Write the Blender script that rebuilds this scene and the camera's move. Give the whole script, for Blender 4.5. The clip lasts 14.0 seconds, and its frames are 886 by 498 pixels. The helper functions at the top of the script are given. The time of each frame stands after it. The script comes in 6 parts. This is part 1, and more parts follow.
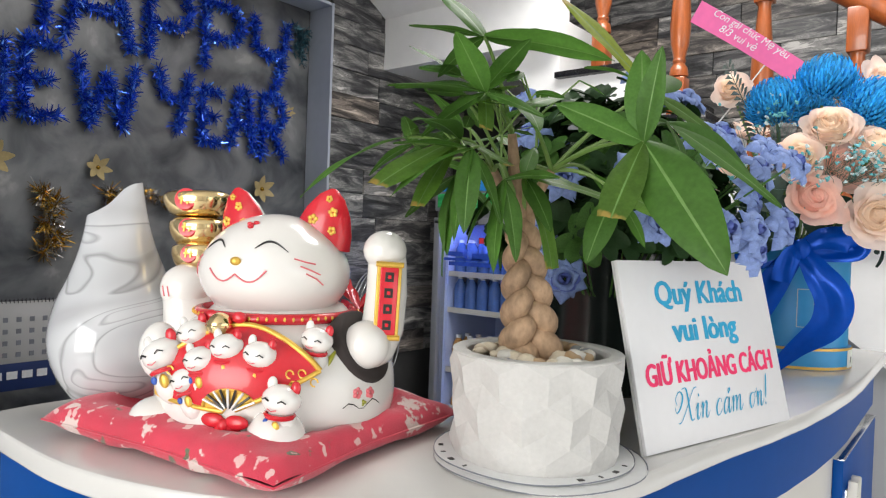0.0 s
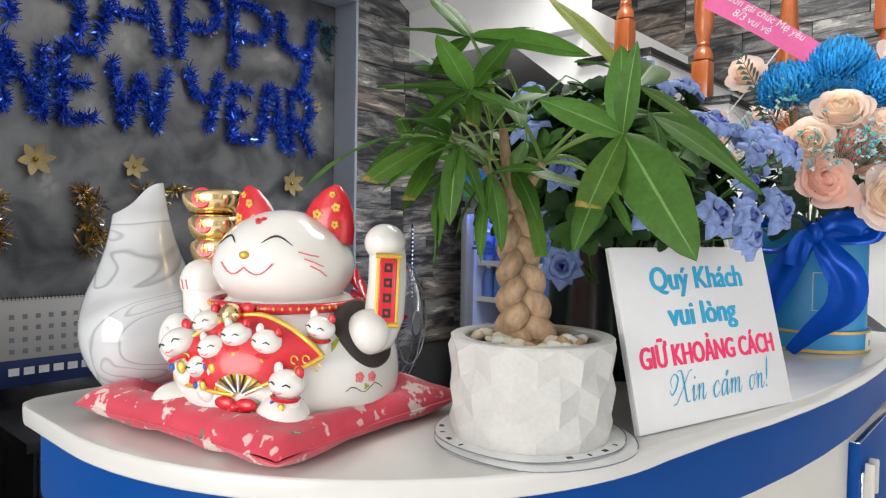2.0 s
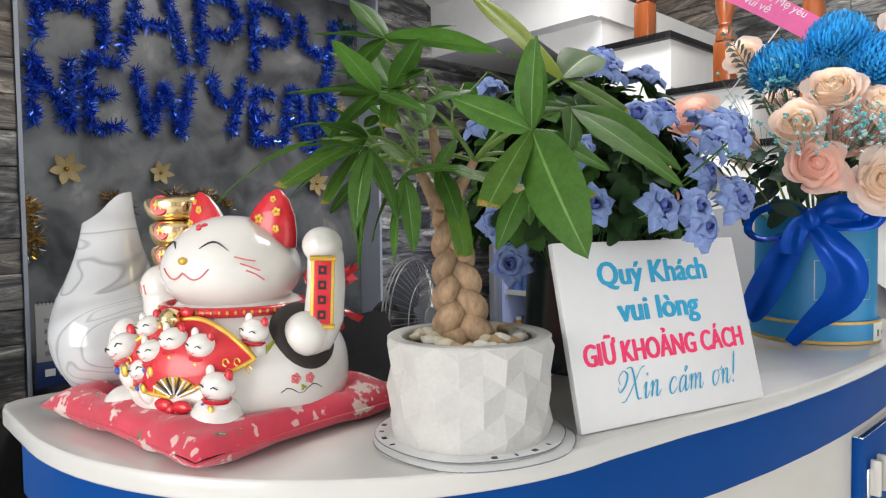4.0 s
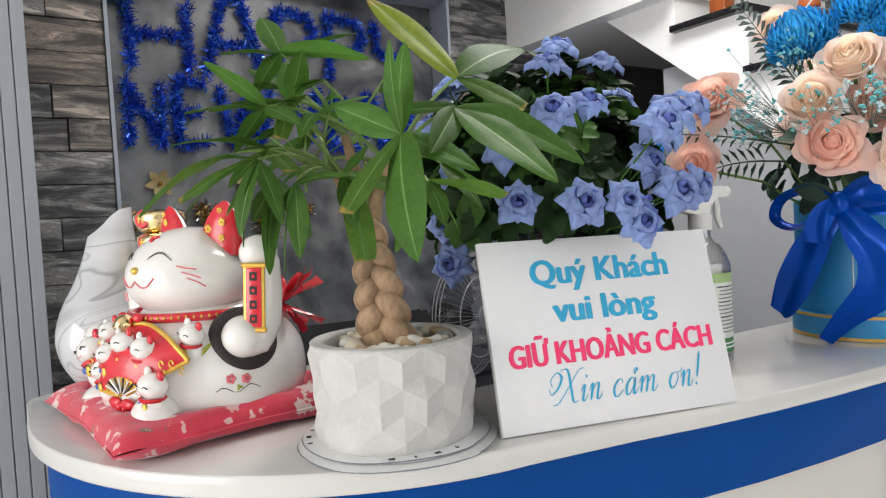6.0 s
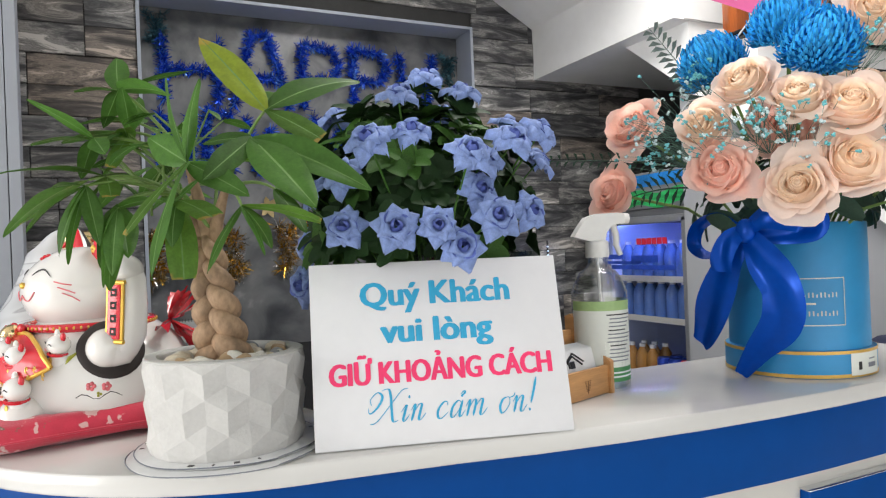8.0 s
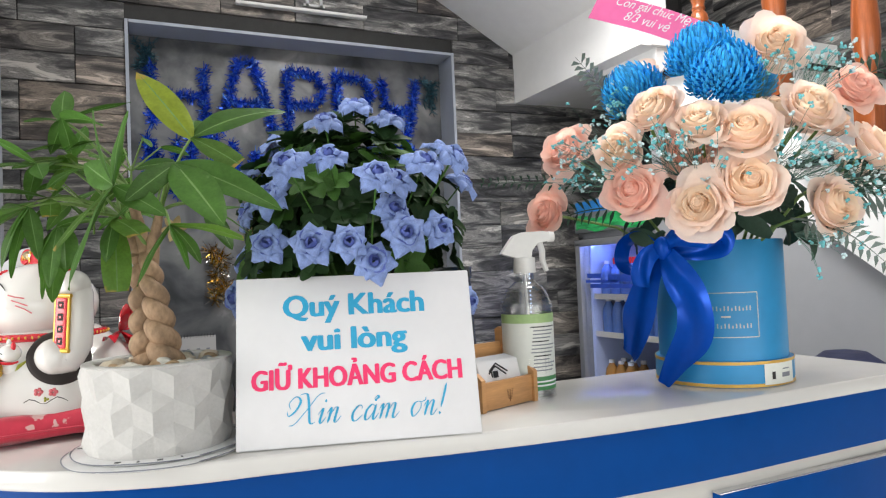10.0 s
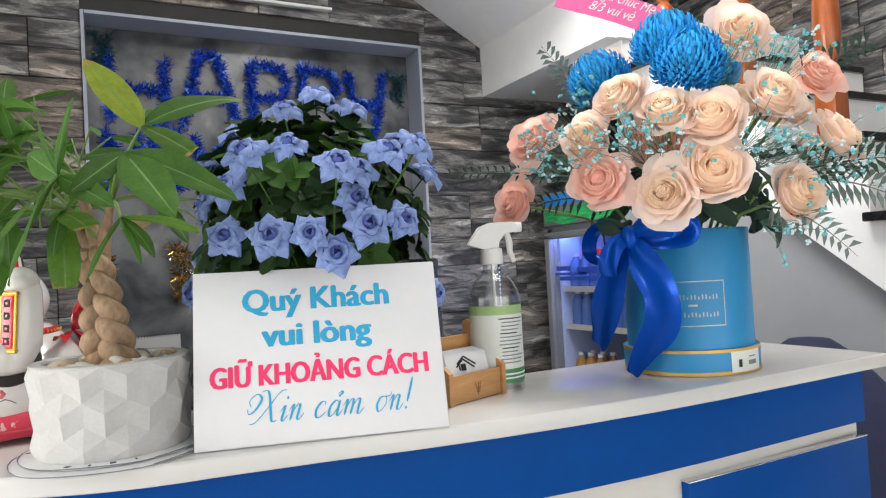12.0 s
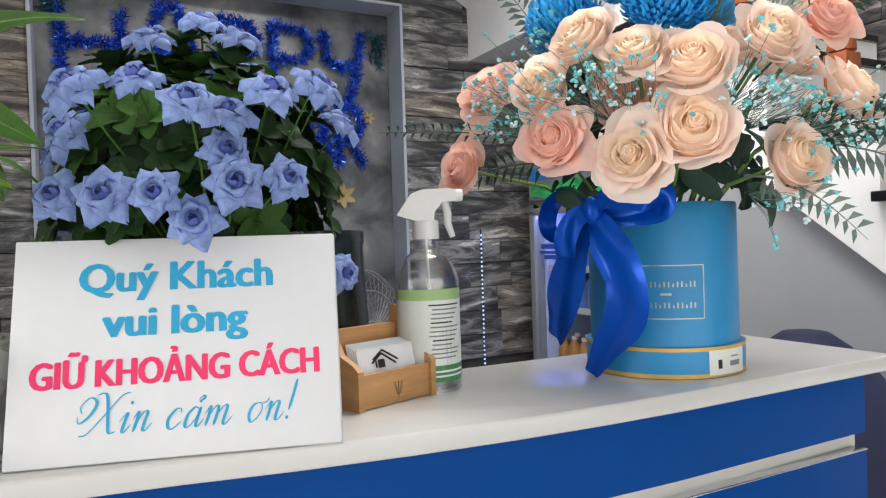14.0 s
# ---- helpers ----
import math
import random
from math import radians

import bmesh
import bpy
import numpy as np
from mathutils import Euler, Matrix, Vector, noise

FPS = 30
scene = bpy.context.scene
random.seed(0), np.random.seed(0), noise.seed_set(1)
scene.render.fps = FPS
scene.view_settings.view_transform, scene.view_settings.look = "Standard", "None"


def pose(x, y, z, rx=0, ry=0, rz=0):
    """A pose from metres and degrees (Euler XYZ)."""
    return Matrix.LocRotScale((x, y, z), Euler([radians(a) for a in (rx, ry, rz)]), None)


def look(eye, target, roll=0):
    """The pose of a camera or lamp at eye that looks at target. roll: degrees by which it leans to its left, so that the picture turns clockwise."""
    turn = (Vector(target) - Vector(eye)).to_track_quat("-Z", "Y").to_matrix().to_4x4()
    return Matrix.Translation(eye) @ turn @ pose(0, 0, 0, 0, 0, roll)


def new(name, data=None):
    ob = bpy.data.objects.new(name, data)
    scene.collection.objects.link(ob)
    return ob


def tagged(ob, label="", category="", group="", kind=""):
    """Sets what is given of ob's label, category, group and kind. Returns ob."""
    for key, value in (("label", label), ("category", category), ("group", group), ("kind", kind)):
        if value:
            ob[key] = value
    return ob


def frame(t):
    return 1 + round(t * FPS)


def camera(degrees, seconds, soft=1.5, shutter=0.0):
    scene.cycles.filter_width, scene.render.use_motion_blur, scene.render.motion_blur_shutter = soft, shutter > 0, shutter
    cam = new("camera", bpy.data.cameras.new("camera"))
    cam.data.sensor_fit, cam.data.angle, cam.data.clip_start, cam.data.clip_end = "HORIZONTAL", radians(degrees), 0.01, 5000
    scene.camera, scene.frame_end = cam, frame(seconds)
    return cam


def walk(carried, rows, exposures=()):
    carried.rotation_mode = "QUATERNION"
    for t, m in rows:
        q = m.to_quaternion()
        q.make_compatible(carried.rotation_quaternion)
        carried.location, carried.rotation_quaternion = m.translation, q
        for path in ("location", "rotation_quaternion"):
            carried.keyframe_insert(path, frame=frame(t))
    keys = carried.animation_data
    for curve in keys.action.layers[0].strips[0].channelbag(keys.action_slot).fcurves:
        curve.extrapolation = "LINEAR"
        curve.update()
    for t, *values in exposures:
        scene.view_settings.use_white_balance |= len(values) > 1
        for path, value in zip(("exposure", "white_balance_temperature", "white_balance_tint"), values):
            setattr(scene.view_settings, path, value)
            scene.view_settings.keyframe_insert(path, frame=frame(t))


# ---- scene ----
cam = camera(66.6, 14.0, soft=1.2)
METRES, EYE, TILT, LEAN, TURN = 1.13, 1.321, 0.0, 0.0, 38.8
ROWS = [
    (0.0, 0.0, 0.0, 0.0, 0.03, -0.86, -2.05),
    (0.5, -0.0005, -0.003, -0.0001, 0.46, -1.06, -2.02),
    (1.0, 0.0083, -0.0046, -0.0007, 1.1, -1.86, -1.34),
    (1.5, 0.0219, -0.0177, 0.0012, 1.94, -1.55, -1.31),
    (2.0, 0.0384, -0.0296, 0.0028, 3.15, -1.82, -0.92),
    (2.5, 0.0684, -0.0359, 0.0062, 3.46, -1.91, -0.27),
    (5.0, 0.2379, 0.0009, 0.0099, 13.09, -3.02, 1.94),
    (5.5, 0.2973, 0.0093, 0.0094, 16.06, -3.1, 2.74),
    (6.0, 0.3497, 0.0227, 0.0104, 18.72, -2.47, 3.07),
    (6.5, 0.4144, 0.0495, 0.0072, 21.04, -1.67, 3.05),
    (7.0, 0.4796, 0.071, 0.0059, 22.75, -1.06, 2.82),
    (9.5, 0.7034, 0.093, -0.0187, 28.89, 1.0, 1.99),
    (10.0, 0.7131, 0.0864, -0.0146, 26.67, 1.88, 2.42),
    (10.5, 0.7124, 0.0787, -0.0148, 25.95, 1.8, 2.71),
    (11.0, 0.7031, 0.0676, -0.0133, 25.6, 1.78, 2.72),
    (11.5, 0.703, 0.0747, -0.0164, 24.63, 1.56, 2.91),
    (12.0, 0.7116, 0.1051, -0.02, 24.23, 1.4, 3.17),
    (12.5, 0.7265, 0.1617, -0.023, 24.26, 1.18, 2.98),
    (13.0, 0.7407, 0.2123, -0.0274, 23.91, -0.11, 2.56),
    (13.5, 0.7387, 0.2553, -0.0289, 24.61, -0.39, 2.48),
    (14.0, 0.7288, 0.2877, -0.0246, 24.36, -0.7, 1.83),
]
walk(cam, [(t, pose(0, 0, EYE, TILT, LEAN, TURN) @ pose(METRES * x, METRES * y, METRES * z, 90 + pitch, roll, yaw)) for t, x, y, z, yaw, pitch, roll in ROWS],
     exposures=((0.0, -0.05), (2.5, -0.06), (5.0, -0.12), (7.0, -0.08), (9.5, 0.12), (11.0, 0.12), (13.0, 0.06), (14.0, 0.05)))

# ---- world and light ----
world = bpy.data.worlds.new("world")
scene.world = world
world.use_nodes = True
wn = world.node_tree.nodes
sky = wn.new("ShaderNodeTexSky")
sky.sky_type, sky.sun_disc = "NISHITA", False
sky.sun_elevation, sky.sun_rotation = radians(50), radians(150)
world.node_tree.links.new(sky.outputs[0], wn["Background"].inputs[0])
wn["Background"].inputs[1].default_value = 0.10
scene.view_settings.exposure = 0.0


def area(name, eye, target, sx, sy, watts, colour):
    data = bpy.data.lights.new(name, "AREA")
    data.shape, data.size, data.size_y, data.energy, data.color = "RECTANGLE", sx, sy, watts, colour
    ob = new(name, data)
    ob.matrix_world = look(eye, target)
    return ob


# daylight through the glass shop front and the open side entrance
area("daylight_front", (2.95, 1.15, 1.35), (0, 1.15, 1.35), 4.0, 2.2, 49, (1.0, 0.985, 0.95))
area("daylight_entrance", (-0.2, -2.95, 1.45), (-0.3, 0.6, 1.35), 2.2, 2.4, 120, (1.0, 0.98, 0.95))
# unseen overhead fill, added to brighten the back wall and stairs
area("added_overhead_fill", (-0.65, 1.65, 2.96), (-0.65, 1.65, 0), 1.0, 0.6, 37, (1.0, 0.98, 0.95))

# ---- materials ----


def mat(name, colour, rough=0.5, metal=0.0, vary=0.08, scale=20.0, bump=0.0, bump_scale=0, coat=0.0, rnd=0.0, stretch=(1, 1, 1), sheen=0.0, trans=0.0, spec=0.5):
    """Painted or natural surface: colour with variation at two scales, fine relief, per-piece change."""
    m = bpy.data.materials.new(name)
    m.use_nodes = True
    n, l = m.node_tree.nodes, m.node_tree.links
    b = n["Principled BSDF"]
    b.inputs["Roughness"].default_value, b.inputs["Metallic"].default_value = rough, metal
    b.inputs["Coat Weight"].default_value = coat
    b.inputs["Sheen Weight"].default_value = sheen
    b.inputs["Specular IOR Level"].default_value = spec
    co = n.new("ShaderNodeTexCoord")
    mp = n.new("ShaderNodeMapping")
    mp.inputs["Scale"].default_value = stretch
    l.new(co.outputs["Object"], mp.inputs[0])
    last = None
    base = n.new("ShaderNodeRGB")
    base.outputs[0].default_value = (*colour, 1)
    last = base.outputs[0]
    for k, s in enumerate((scale, scale * 6.3)):
        tex = n.new("ShaderNodeTexNoise")
        tex.inputs["Scale"].default_value, tex.inputs["Detail"].default_value = s, 5
        l.new(mp.outputs[0], tex.inputs["Vector"])
        mr = n.new("ShaderNodeMapRange")
        mr.inputs[1].default_value, mr.inputs[2].default_value = 0.3, 0.7
        amount = vary if k == 0 else vary * 0.6
        mr.inputs[3].default_value, mr.inputs[4].default_value = 1 - amount, 1 + amount
        l.new(tex.outputs[0], mr.inputs[0])
        hsv = n.new("ShaderNodeHueSaturation")
        l.new(last, hsv.inputs["Color"])
        l.new(mr.outputs[0], hsv.inputs["Value"])
        last = hsv.outputs[0]
        if k == 1 and bump:
            bp = n.new("ShaderNodeBump")
            bp.inputs["Strength"].default_value, bp.inputs["Distance"].default_value = bump, 0.002
            t2 = n.new("ShaderNodeTexNoise")
            t2.inputs["Scale"].default_value, t2.inputs["Detail"].default_value = bump_scale or s, 6
            l.new(mp.outputs[0], t2.inputs["Vector"])
            l.new(t2.outputs[0], bp.inputs["Height"])
            l.new(bp.outputs[0], b.inputs["Normal"])
    if rnd:
        info = n.new("ShaderNodeObjectInfo")
        mr = n.new("ShaderNodeMapRange")
        mr.inputs[3].default_value, mr.inputs[4].default_value = 1 - rnd, 1 + rnd
        l.new(info.outputs["Random"], mr.inputs[0])
        hsv = n.new("ShaderNodeHueSaturation")
        l.new(last, hsv.inputs["Color"])
        l.new(mr.outputs[0], hsv.inputs["Value"])
        last = hsv.outputs[0]
    l.new(last, b.inputs["Base Color"])
    if trans:
        tr = n.new("ShaderNodeBsdfTranslucent")
        mx = n.new("ShaderNodeMixShader")
        mx.inputs[0].default_value = trans
        l.new(last, tr.inputs[0])
        l.new(b.outputs[0], mx.inputs[1])
        l.new(tr.outputs[0], mx.inputs[2])
        l.new(mx.outputs[0], n["Material Output"].inputs[0])
    return m


def ramp_mat(name, stops, rough, stretch, scale, distortion=0.0, bump=0.0, rnd_shift=True, coat=0.0, detail=8, brown=None, low=0.3, high=0.7, grain=0.5):
    """Stone or marble: a stretched noise through a colour ramp, shifted from piece to piece."""
    m = bpy.data.materials.new(name)
    m.use_nodes = True
    n, l = m.node_tree.nodes, m.node_tree.links
    b = n["Principled BSDF"]
    b.inputs["Roughness"].default_value, b.inputs["Coat Weight"].default_value = rough, coat
    co, mp, info, add, mul = (n.new(k) for k in ("ShaderNodeTexCoord", "ShaderNodeMapping", "ShaderNodeObjectInfo", "ShaderNodeVectorMath", "ShaderNodeMath"))
    mp.inputs["Scale"].default_value = stretch
    mul.operation = "MULTIPLY"
    mul.inputs[1].default_value = 57.0 if rnd_shift else 0.0
    l.new(info.outputs["Random"], mul.inputs[0])
    l.new(co.outputs["Object"], mp.inputs[0])
    l.new(mp.outputs[0], add.inputs[0])
    l.new(mul.outputs[0], add.inputs[1])
    tex = n.new("ShaderNodeTexNoise")
    tex.inputs["Scale"].default_value, tex.inputs["Detail"].default_value, tex.inputs["Distortion"].default_value = scale, detail, distortion
    tex.inputs["Roughness"].default_value = grain
    l.new(add.outputs[0], tex.inputs["Vector"])
    mr = n.new("ShaderNodeMapRange")
    mr.inputs[1].default_value, mr.inputs[2].default_value = low, high
    l.new(tex.outputs[0], mr.inputs[0])
    cr = n.new("ShaderNodeValToRGB")
    e = cr.color_ramp.elements
    while len(e) < len(stops):
        e.new(0.5)
    for k, (p, c) in enumerate(stops):
        e[k].position, e[k].color = p, (*c, 1)
    l.new(mr.outputs[0], cr.inputs[0])
    last = cr.outputs[0]
    if brown:
        mx = n.new("ShaderNodeMix")
        mx.data_type, mx.blend_type = "RGBA", "MULTIPLY"
        mx.inputs[7].default_value = (*brown, 1)
        r2 = n.new("ShaderNodeMapRange")
        r2.inputs[1].default_value, r2.inputs[2].default_value = 0.68, 1.0
        l.new(info.outputs["Random"], r2.inputs[0])
        l.new(r2.outputs[0], mx.inputs[0])
        l.new(last, mx.inputs[6])
        last = mx.outputs[2]
    l.new(last, b.inputs["Base Color"])
    if bump:
        bp = n.new("ShaderNodeBump")
        bp.inputs["Strength"].default_value, bp.inputs["Distance"].default_value = bump, 0.004
        l.new(tex.outputs[0], bp.inputs["Height"])
        l.new(bp.outputs[0], b.inputs["Normal"])
    return m


def glass(name, colour=(1, 1, 1), rough=0.02, mix=0.12):
    """Thin clear sheet: mostly see-through with a gloss."""
    m = bpy.data.materials.new(name)
    m.use_nodes = True
    n, l = m.node_tree.nodes, m.node_tree.links
    tr, gl, mx, fr, pw = (n.new(k) for k in ("ShaderNodeBsdfTransparent", "ShaderNodeBsdfGlossy", "ShaderNodeMixShader", "ShaderNodeLayerWeight", "ShaderNodeMath"))
    pw.operation = "POWER"
    pw.inputs[1].default_value = 4.0
    tr.inputs[0].default_value = (*colour, 1)
    gl.inputs["Roughness"].default_value = rough
    ad = n.new("ShaderNodeMath")
    ad.operation = "ADD"
    ad.inputs[1].default_value = mix * 0.4
    l.new(fr.outputs["Facing"], pw.inputs[0])
    l.new(pw.outputs[0], ad.inputs[0])
    l.new(ad.outputs[0], mx.inputs[0])
    l.new(tr.outputs[0], mx.inputs[1])
    l.new(gl.outputs[0], mx.inputs[2])
    l.new(mx.outputs[0], n["Material Output"].inputs[0])
    return m


def glow(name, colour, strength):
    m = bpy.data.materials.new(name)
    m.use_nodes = True
    b = m.node_tree.nodes["Principled BSDF"]
    b.inputs["Base Color"].default_value = (*colour, 1)
    b.inputs["Emission Color"].default_value = (*colour, 1)
    b.inputs["Emission Strength"].default_value = strength
    return m


M_WHITE_WALL = mat("white_wall_paint", (0.90, 0.90, 0.90), 0.7, vary=0.03, scale=3, bump=0.1, bump_scale=200)
M_GREY_WALL = mat("grey_wall_paint", (0.36, 0.37, 0.39), 0.6, vary=0.04, scale=3, bump=0.1, bump_scale=200)
M_CEIL = mat("ceiling_paint", (0.78, 0.78, 0.77), 0.8, vary=0.02, scale=4)
M_FLOOR = mat("floor_tile", (0.74, 0.73, 0.71), 0.25, vary=0.04, scale=4)
M_GROUT = mat("grout", (0.05, 0.05, 0.05), 0.9)
M_STONE = ramp_mat("stone_look_tile", [(0.0, (0.018, 0.018, 0.02)), (0.30, (0.06, 0.06, 0.064)), (0.45, (0.095, 0.095, 0.10)), (0.60, (0.18, 0.177, 0.174)), (0.74, (0.32, 0.313, 0.305)), (0.80, (0.15, 0.147, 0.143)), (1.0, (0.62, 0.60, 0.58))],
                   0.45, (1.7, 1, 9), 2.1, 0.9, 0.9, detail=14, low=0.35, high=0.64, grain=0.68, brown=(1.0, 0.84, 0.72))
M_MARBLE = ramp_mat("grey_marble", [(0.0, (0.03, 0.033, 0.039)), (0.35, (0.082, 0.088, 0.097)), (0.6, (0.145, 0.149, 0.157)), (0.85, (0.185, 0.189, 0.194)), (1.0, (0.28, 0.28, 0.28))], 0.3, (1, 1, 1), 6.0, 0.5, 0.0, False, detail=12)
M_REVEAL = mat("niche_reveal_paint", (0.42, 0.46, 0.54), 0.5, vary=0.04, scale=5)
M_TOP = mat("white_laminate", (0.595, 0.582, 0.555), 0.22, vary=0.015, scale=6, coat=0.3)
M_BLUE_LAM = mat("blue_laminate", (0.0005, 0.053, 0.245), 0.45, vary=0.05, scale=5, spec=0.08)
M_WHITE_LAM = mat("cream_laminate", (0.60, 0.575, 0.52), 0.35, vary=0.02, scale=6)
M_DARK = mat("dark_laminate", (0.02, 0.021, 0.026), 0.4, vary=0.1, scale=8)
M_CHROME = mat("chrome", (0.75, 0.76, 0.78), 0.18, 1.0, vary=0.02)
M_RIB = mat("grey_pvc", (0.25, 0.265, 0.295), 0.45, vary=0.03, scale=6)
M_ORANGE_WOOD = mat("varnished_wood", (0.33, 0.085, 0.022), 0.28, vary=0.22, scale=16, stretch=(4, 4, 0.4), coat=0.4)
M_GRANITE = mat("black_granite", (0.015, 0.015, 0.017), 0.2, vary=0.3, scale=60)

# ---- shape helpers ----


class Geo:
    """Vertices and faces of one part, with a material slot for each face."""

    def __init__(self):
        self.v, self.f, self.m = [], [], []

    def add(self, verts, faces, slot=0, m=None):
        k = len(self.v)
        self.v += [tuple(m @ Vector(p)) if m is not None else tuple(p) for p in verts]
        self.f += [tuple(k + i for i in f) for f in faces]
        self.m += [slot] * len(faces)
        return self

    def box(self, c, s, bevel=0.0, slot=0, m=None, seg=2):
        bm = bmesh.new()
        bmesh.ops.create_cube(bm, size=1, matrix=Matrix.Translation(c) @ Matrix.Diagonal((*s, 1)))
        if bevel:
            bmesh.ops.bevel(bm, geom=bm.edges[:], offset=bevel, segments=seg, affect="EDGES", profile=0.5)
        bm.verts.index_update()
        self.add([v.co for v in bm.verts], [[v.index for v in f.verts] for f in bm.faces], slot, m)
        bm.free()
        return self

    def lathe(self, prof, seg=32, slot=0, m=None, arc=None):
        n = len(prof)
        verts = [(r * math.cos(a), r * math.sin(a), z) for k in range(seg) for a in (2 * math.pi * k / seg,) for r, z in prof]
        faces = [(k * n + i, ((k + 1) % seg) * n + i, ((k + 1) % seg) * n + i + 1, k * n + i + 1) for k in range(seg) for i in range(n - 1)]
        return self.add(verts, faces, slot, m)

    def tube(self, pts, rad, seg=8, slot=0, m=None, caps=True):
        pts = [Vector(p) for p in pts]
        rad = [rad] * len(pts) if isinstance(rad, (int, float)) else rad
        verts, faces = [], []
        ref = Vector((0.13, 0.31, 0.94))
        for i, p in enumerate(pts):
            d = (pts[min(i + 1, len(pts) - 1)] - pts[max(i - 1, 0)]).normalized()
            a = ref - d * ref.dot(d)
            a = a.normalized() if a.length > 1e-4 else d.orthogonal().normalized()
            b = d.cross(a)
            ref = a
            verts += [p + (a * math.cos(2 * math.pi * k / seg) + b * math.sin(2 * math.pi * k / seg)) * rad[i] for k in range(seg)]
        for i in range(len(pts) - 1):
            faces += [(i * seg + k, i * seg + (k + 1) % seg, (i + 1) * seg + (k + 1) % seg, (i + 1) * seg + k) for k in range(seg)]
        if caps:
            faces += [tuple(range(seg))[::-1], tuple((len(pts) - 1) * seg + k for k in range(seg))]
        return self.add(verts, faces, slot, m)

    def ball(self, c, r, slot=0, m=None, u=20, w=12, shape=None):
        r = (r, r, r) if isinstance(r, (int, float)) else r
        verts, faces = [], []
        for i in range(w + 1):
            t = math.pi * i / w
            for k in range(u):
                a = 2 * math.pi * k / u
                p = Vector((math.sin(t) * math.cos(a), math.sin(t) * math.sin(a), math.cos(t)))
                if shape:
                    p = shape(p)
                verts.append((c[0] + p.x * r[0], c[1] + p.y * r[1], c[2] + p.z * r[2]))
        for i in range(w):
            faces += [(i * u + k, (i + 1) * u + k, (i + 1) * u + (k + 1) % u, i * u + (k + 1) % u) for k in range(u)]
        return self.add(verts, faces, slot, m)

    def grid(self, fn, nu, nv, slot=0, m=None, thick=0.0):
        P = [[Vector(fn(i / nu, j / nv)) for j in range(nv + 1)] for i in range(nu + 1)]
        verts = [p for row in P for p in row]
        faces = [(i * (nv + 1) + j, (i + 1) * (nv + 1) + j, (i + 1) * (nv + 1) + j + 1, i * (nv + 1) + j + 1) for i in range(nu) for j in range(nv)]
        return self.add(verts, faces, slot, m)

    def prism(self, outline, z0, z1, slot=0, m=None):
        n = len(outline)
        verts = [(x, y, z0) for x, y in outline] + [(x, y, z1) for x, y in outline]
        faces = [tuple(range(n))[::-1], tuple(range(n, 2 * n))] + [(i, (i + 1) % n, n + (i + 1) % n, n + i) for i in range(n)]
        return self.add(verts, faces, slot, m)

    def mesh(self, name, materials, smooth=38, weld=True):
        me = bpy.data.meshes.new(name)
        me.from_pydata(self.v, [], self.f)
        me.polygons.foreach_set("material_index", self.m)
        for x in materials if isinstance(materials, (list, tuple)) else [materials]:
            me.materials.append(x)
        bm = bmesh.new()
        bm.from_mesh(me)
        if weld:
            bmesh.ops.remove_doubles(bm, verts=bm.verts, dist=1e-6)
        for f in bm.faces:
            f.smooth = smooth > 0
        for e in bm.edges:
            e.smooth = len(e.link_faces) == 2 and e.calc_face_angle(0) < radians(smooth) if len(e.link_faces) == 2 else True
        bm.to_mesh(me)
        bm.free()
        return me


def part(name, geo, material, parent, label="", smooth=38, m=None):
    ob = new(name, geo if isinstance(geo, bpy.types.Mesh) else geo.mesh(name, material, smooth))
    ob.parent = parent
    if m is not None:
        ob.matrix_basis = m
    return tagged(ob, label)


def thing(name, m, label, category, group="", kind=""):
    ob = new(name)
    ob.empty_display_size = 0.05
    ob.matrix_basis = m
    return tagged(ob, label, category, group, kind)


def solid(name, geo, material, label, category, kind="", group="", m=None, smooth=38):
    ob = new(name, geo.mesh(name, material, smooth))
    if m is not None:
        ob.matrix_basis = m
    return tagged(ob, label, category, group, kind)


def letters(body, size, squeeze=1.0, slant=0.0, bold=0.0, depth=0.0006, spacing=1.0):
    """A Geo of upright writing in the x-z plane, centred on x, with the baseline at z = 0 and facing -y."""
    cu = bpy.data.curves.new("writing", "FONT")
    cu.body, cu.size, cu.align_x, cu.extrude, cu.offset, cu.resolution_u = body, size, "CENTER", depth, bold, 3
    cu.shear, cu.space_character = slant, spacing
    ob = new("writing", cu)
    bpy.context.view_layer.update()
    me = ob.evaluated_get(bpy.context.evaluated_depsgraph_get()).to_mesh()
    g = Geo()
    g.add([(v.co.x * squeeze, -v.co.z, v.co.y) for v in me.vertices], [tuple(p.vertices) for p in me.polygons])
    bpy.data.objects.remove(ob)
    bpy.data.curves.remove(cu)
    return g


TOP = 1.10          # counter top
WALL = -2.22        # face of the stone wall with the niche
BACK = 3.35         # face of the stone wall behind the stairs
CEIL = 3.0

# ---- structure ----
solid("floor", Geo().box((0.3, 0.3, -0.05), (7.2, 7.0, 0.1)), M_FLOOR, "pale grey polished tile floor", "floor", "structure")
solid("ceiling", Geo().box((0.3, 0.3, CEIL + 0.05), (7.2, 7.0, 0.1)), M_CEIL, "plain white painted ceiling", "ceiling", "structure")
NY0, NY1, NZ0, NZ1, ND = 0.57, 1.945, 0.60, 2.31, 0.13   # the niche
g = Geo()
g.box((WALL - 0.10, (NY0 - 3.2) / 2, CEIL / 2), (0.18, NY0 + 3.2, CEIL))
g.box((WALL - 0.10, (NY1 + 3.5) / 2, CEIL / 2), (0.18, 3.5 - NY1, CEIL))
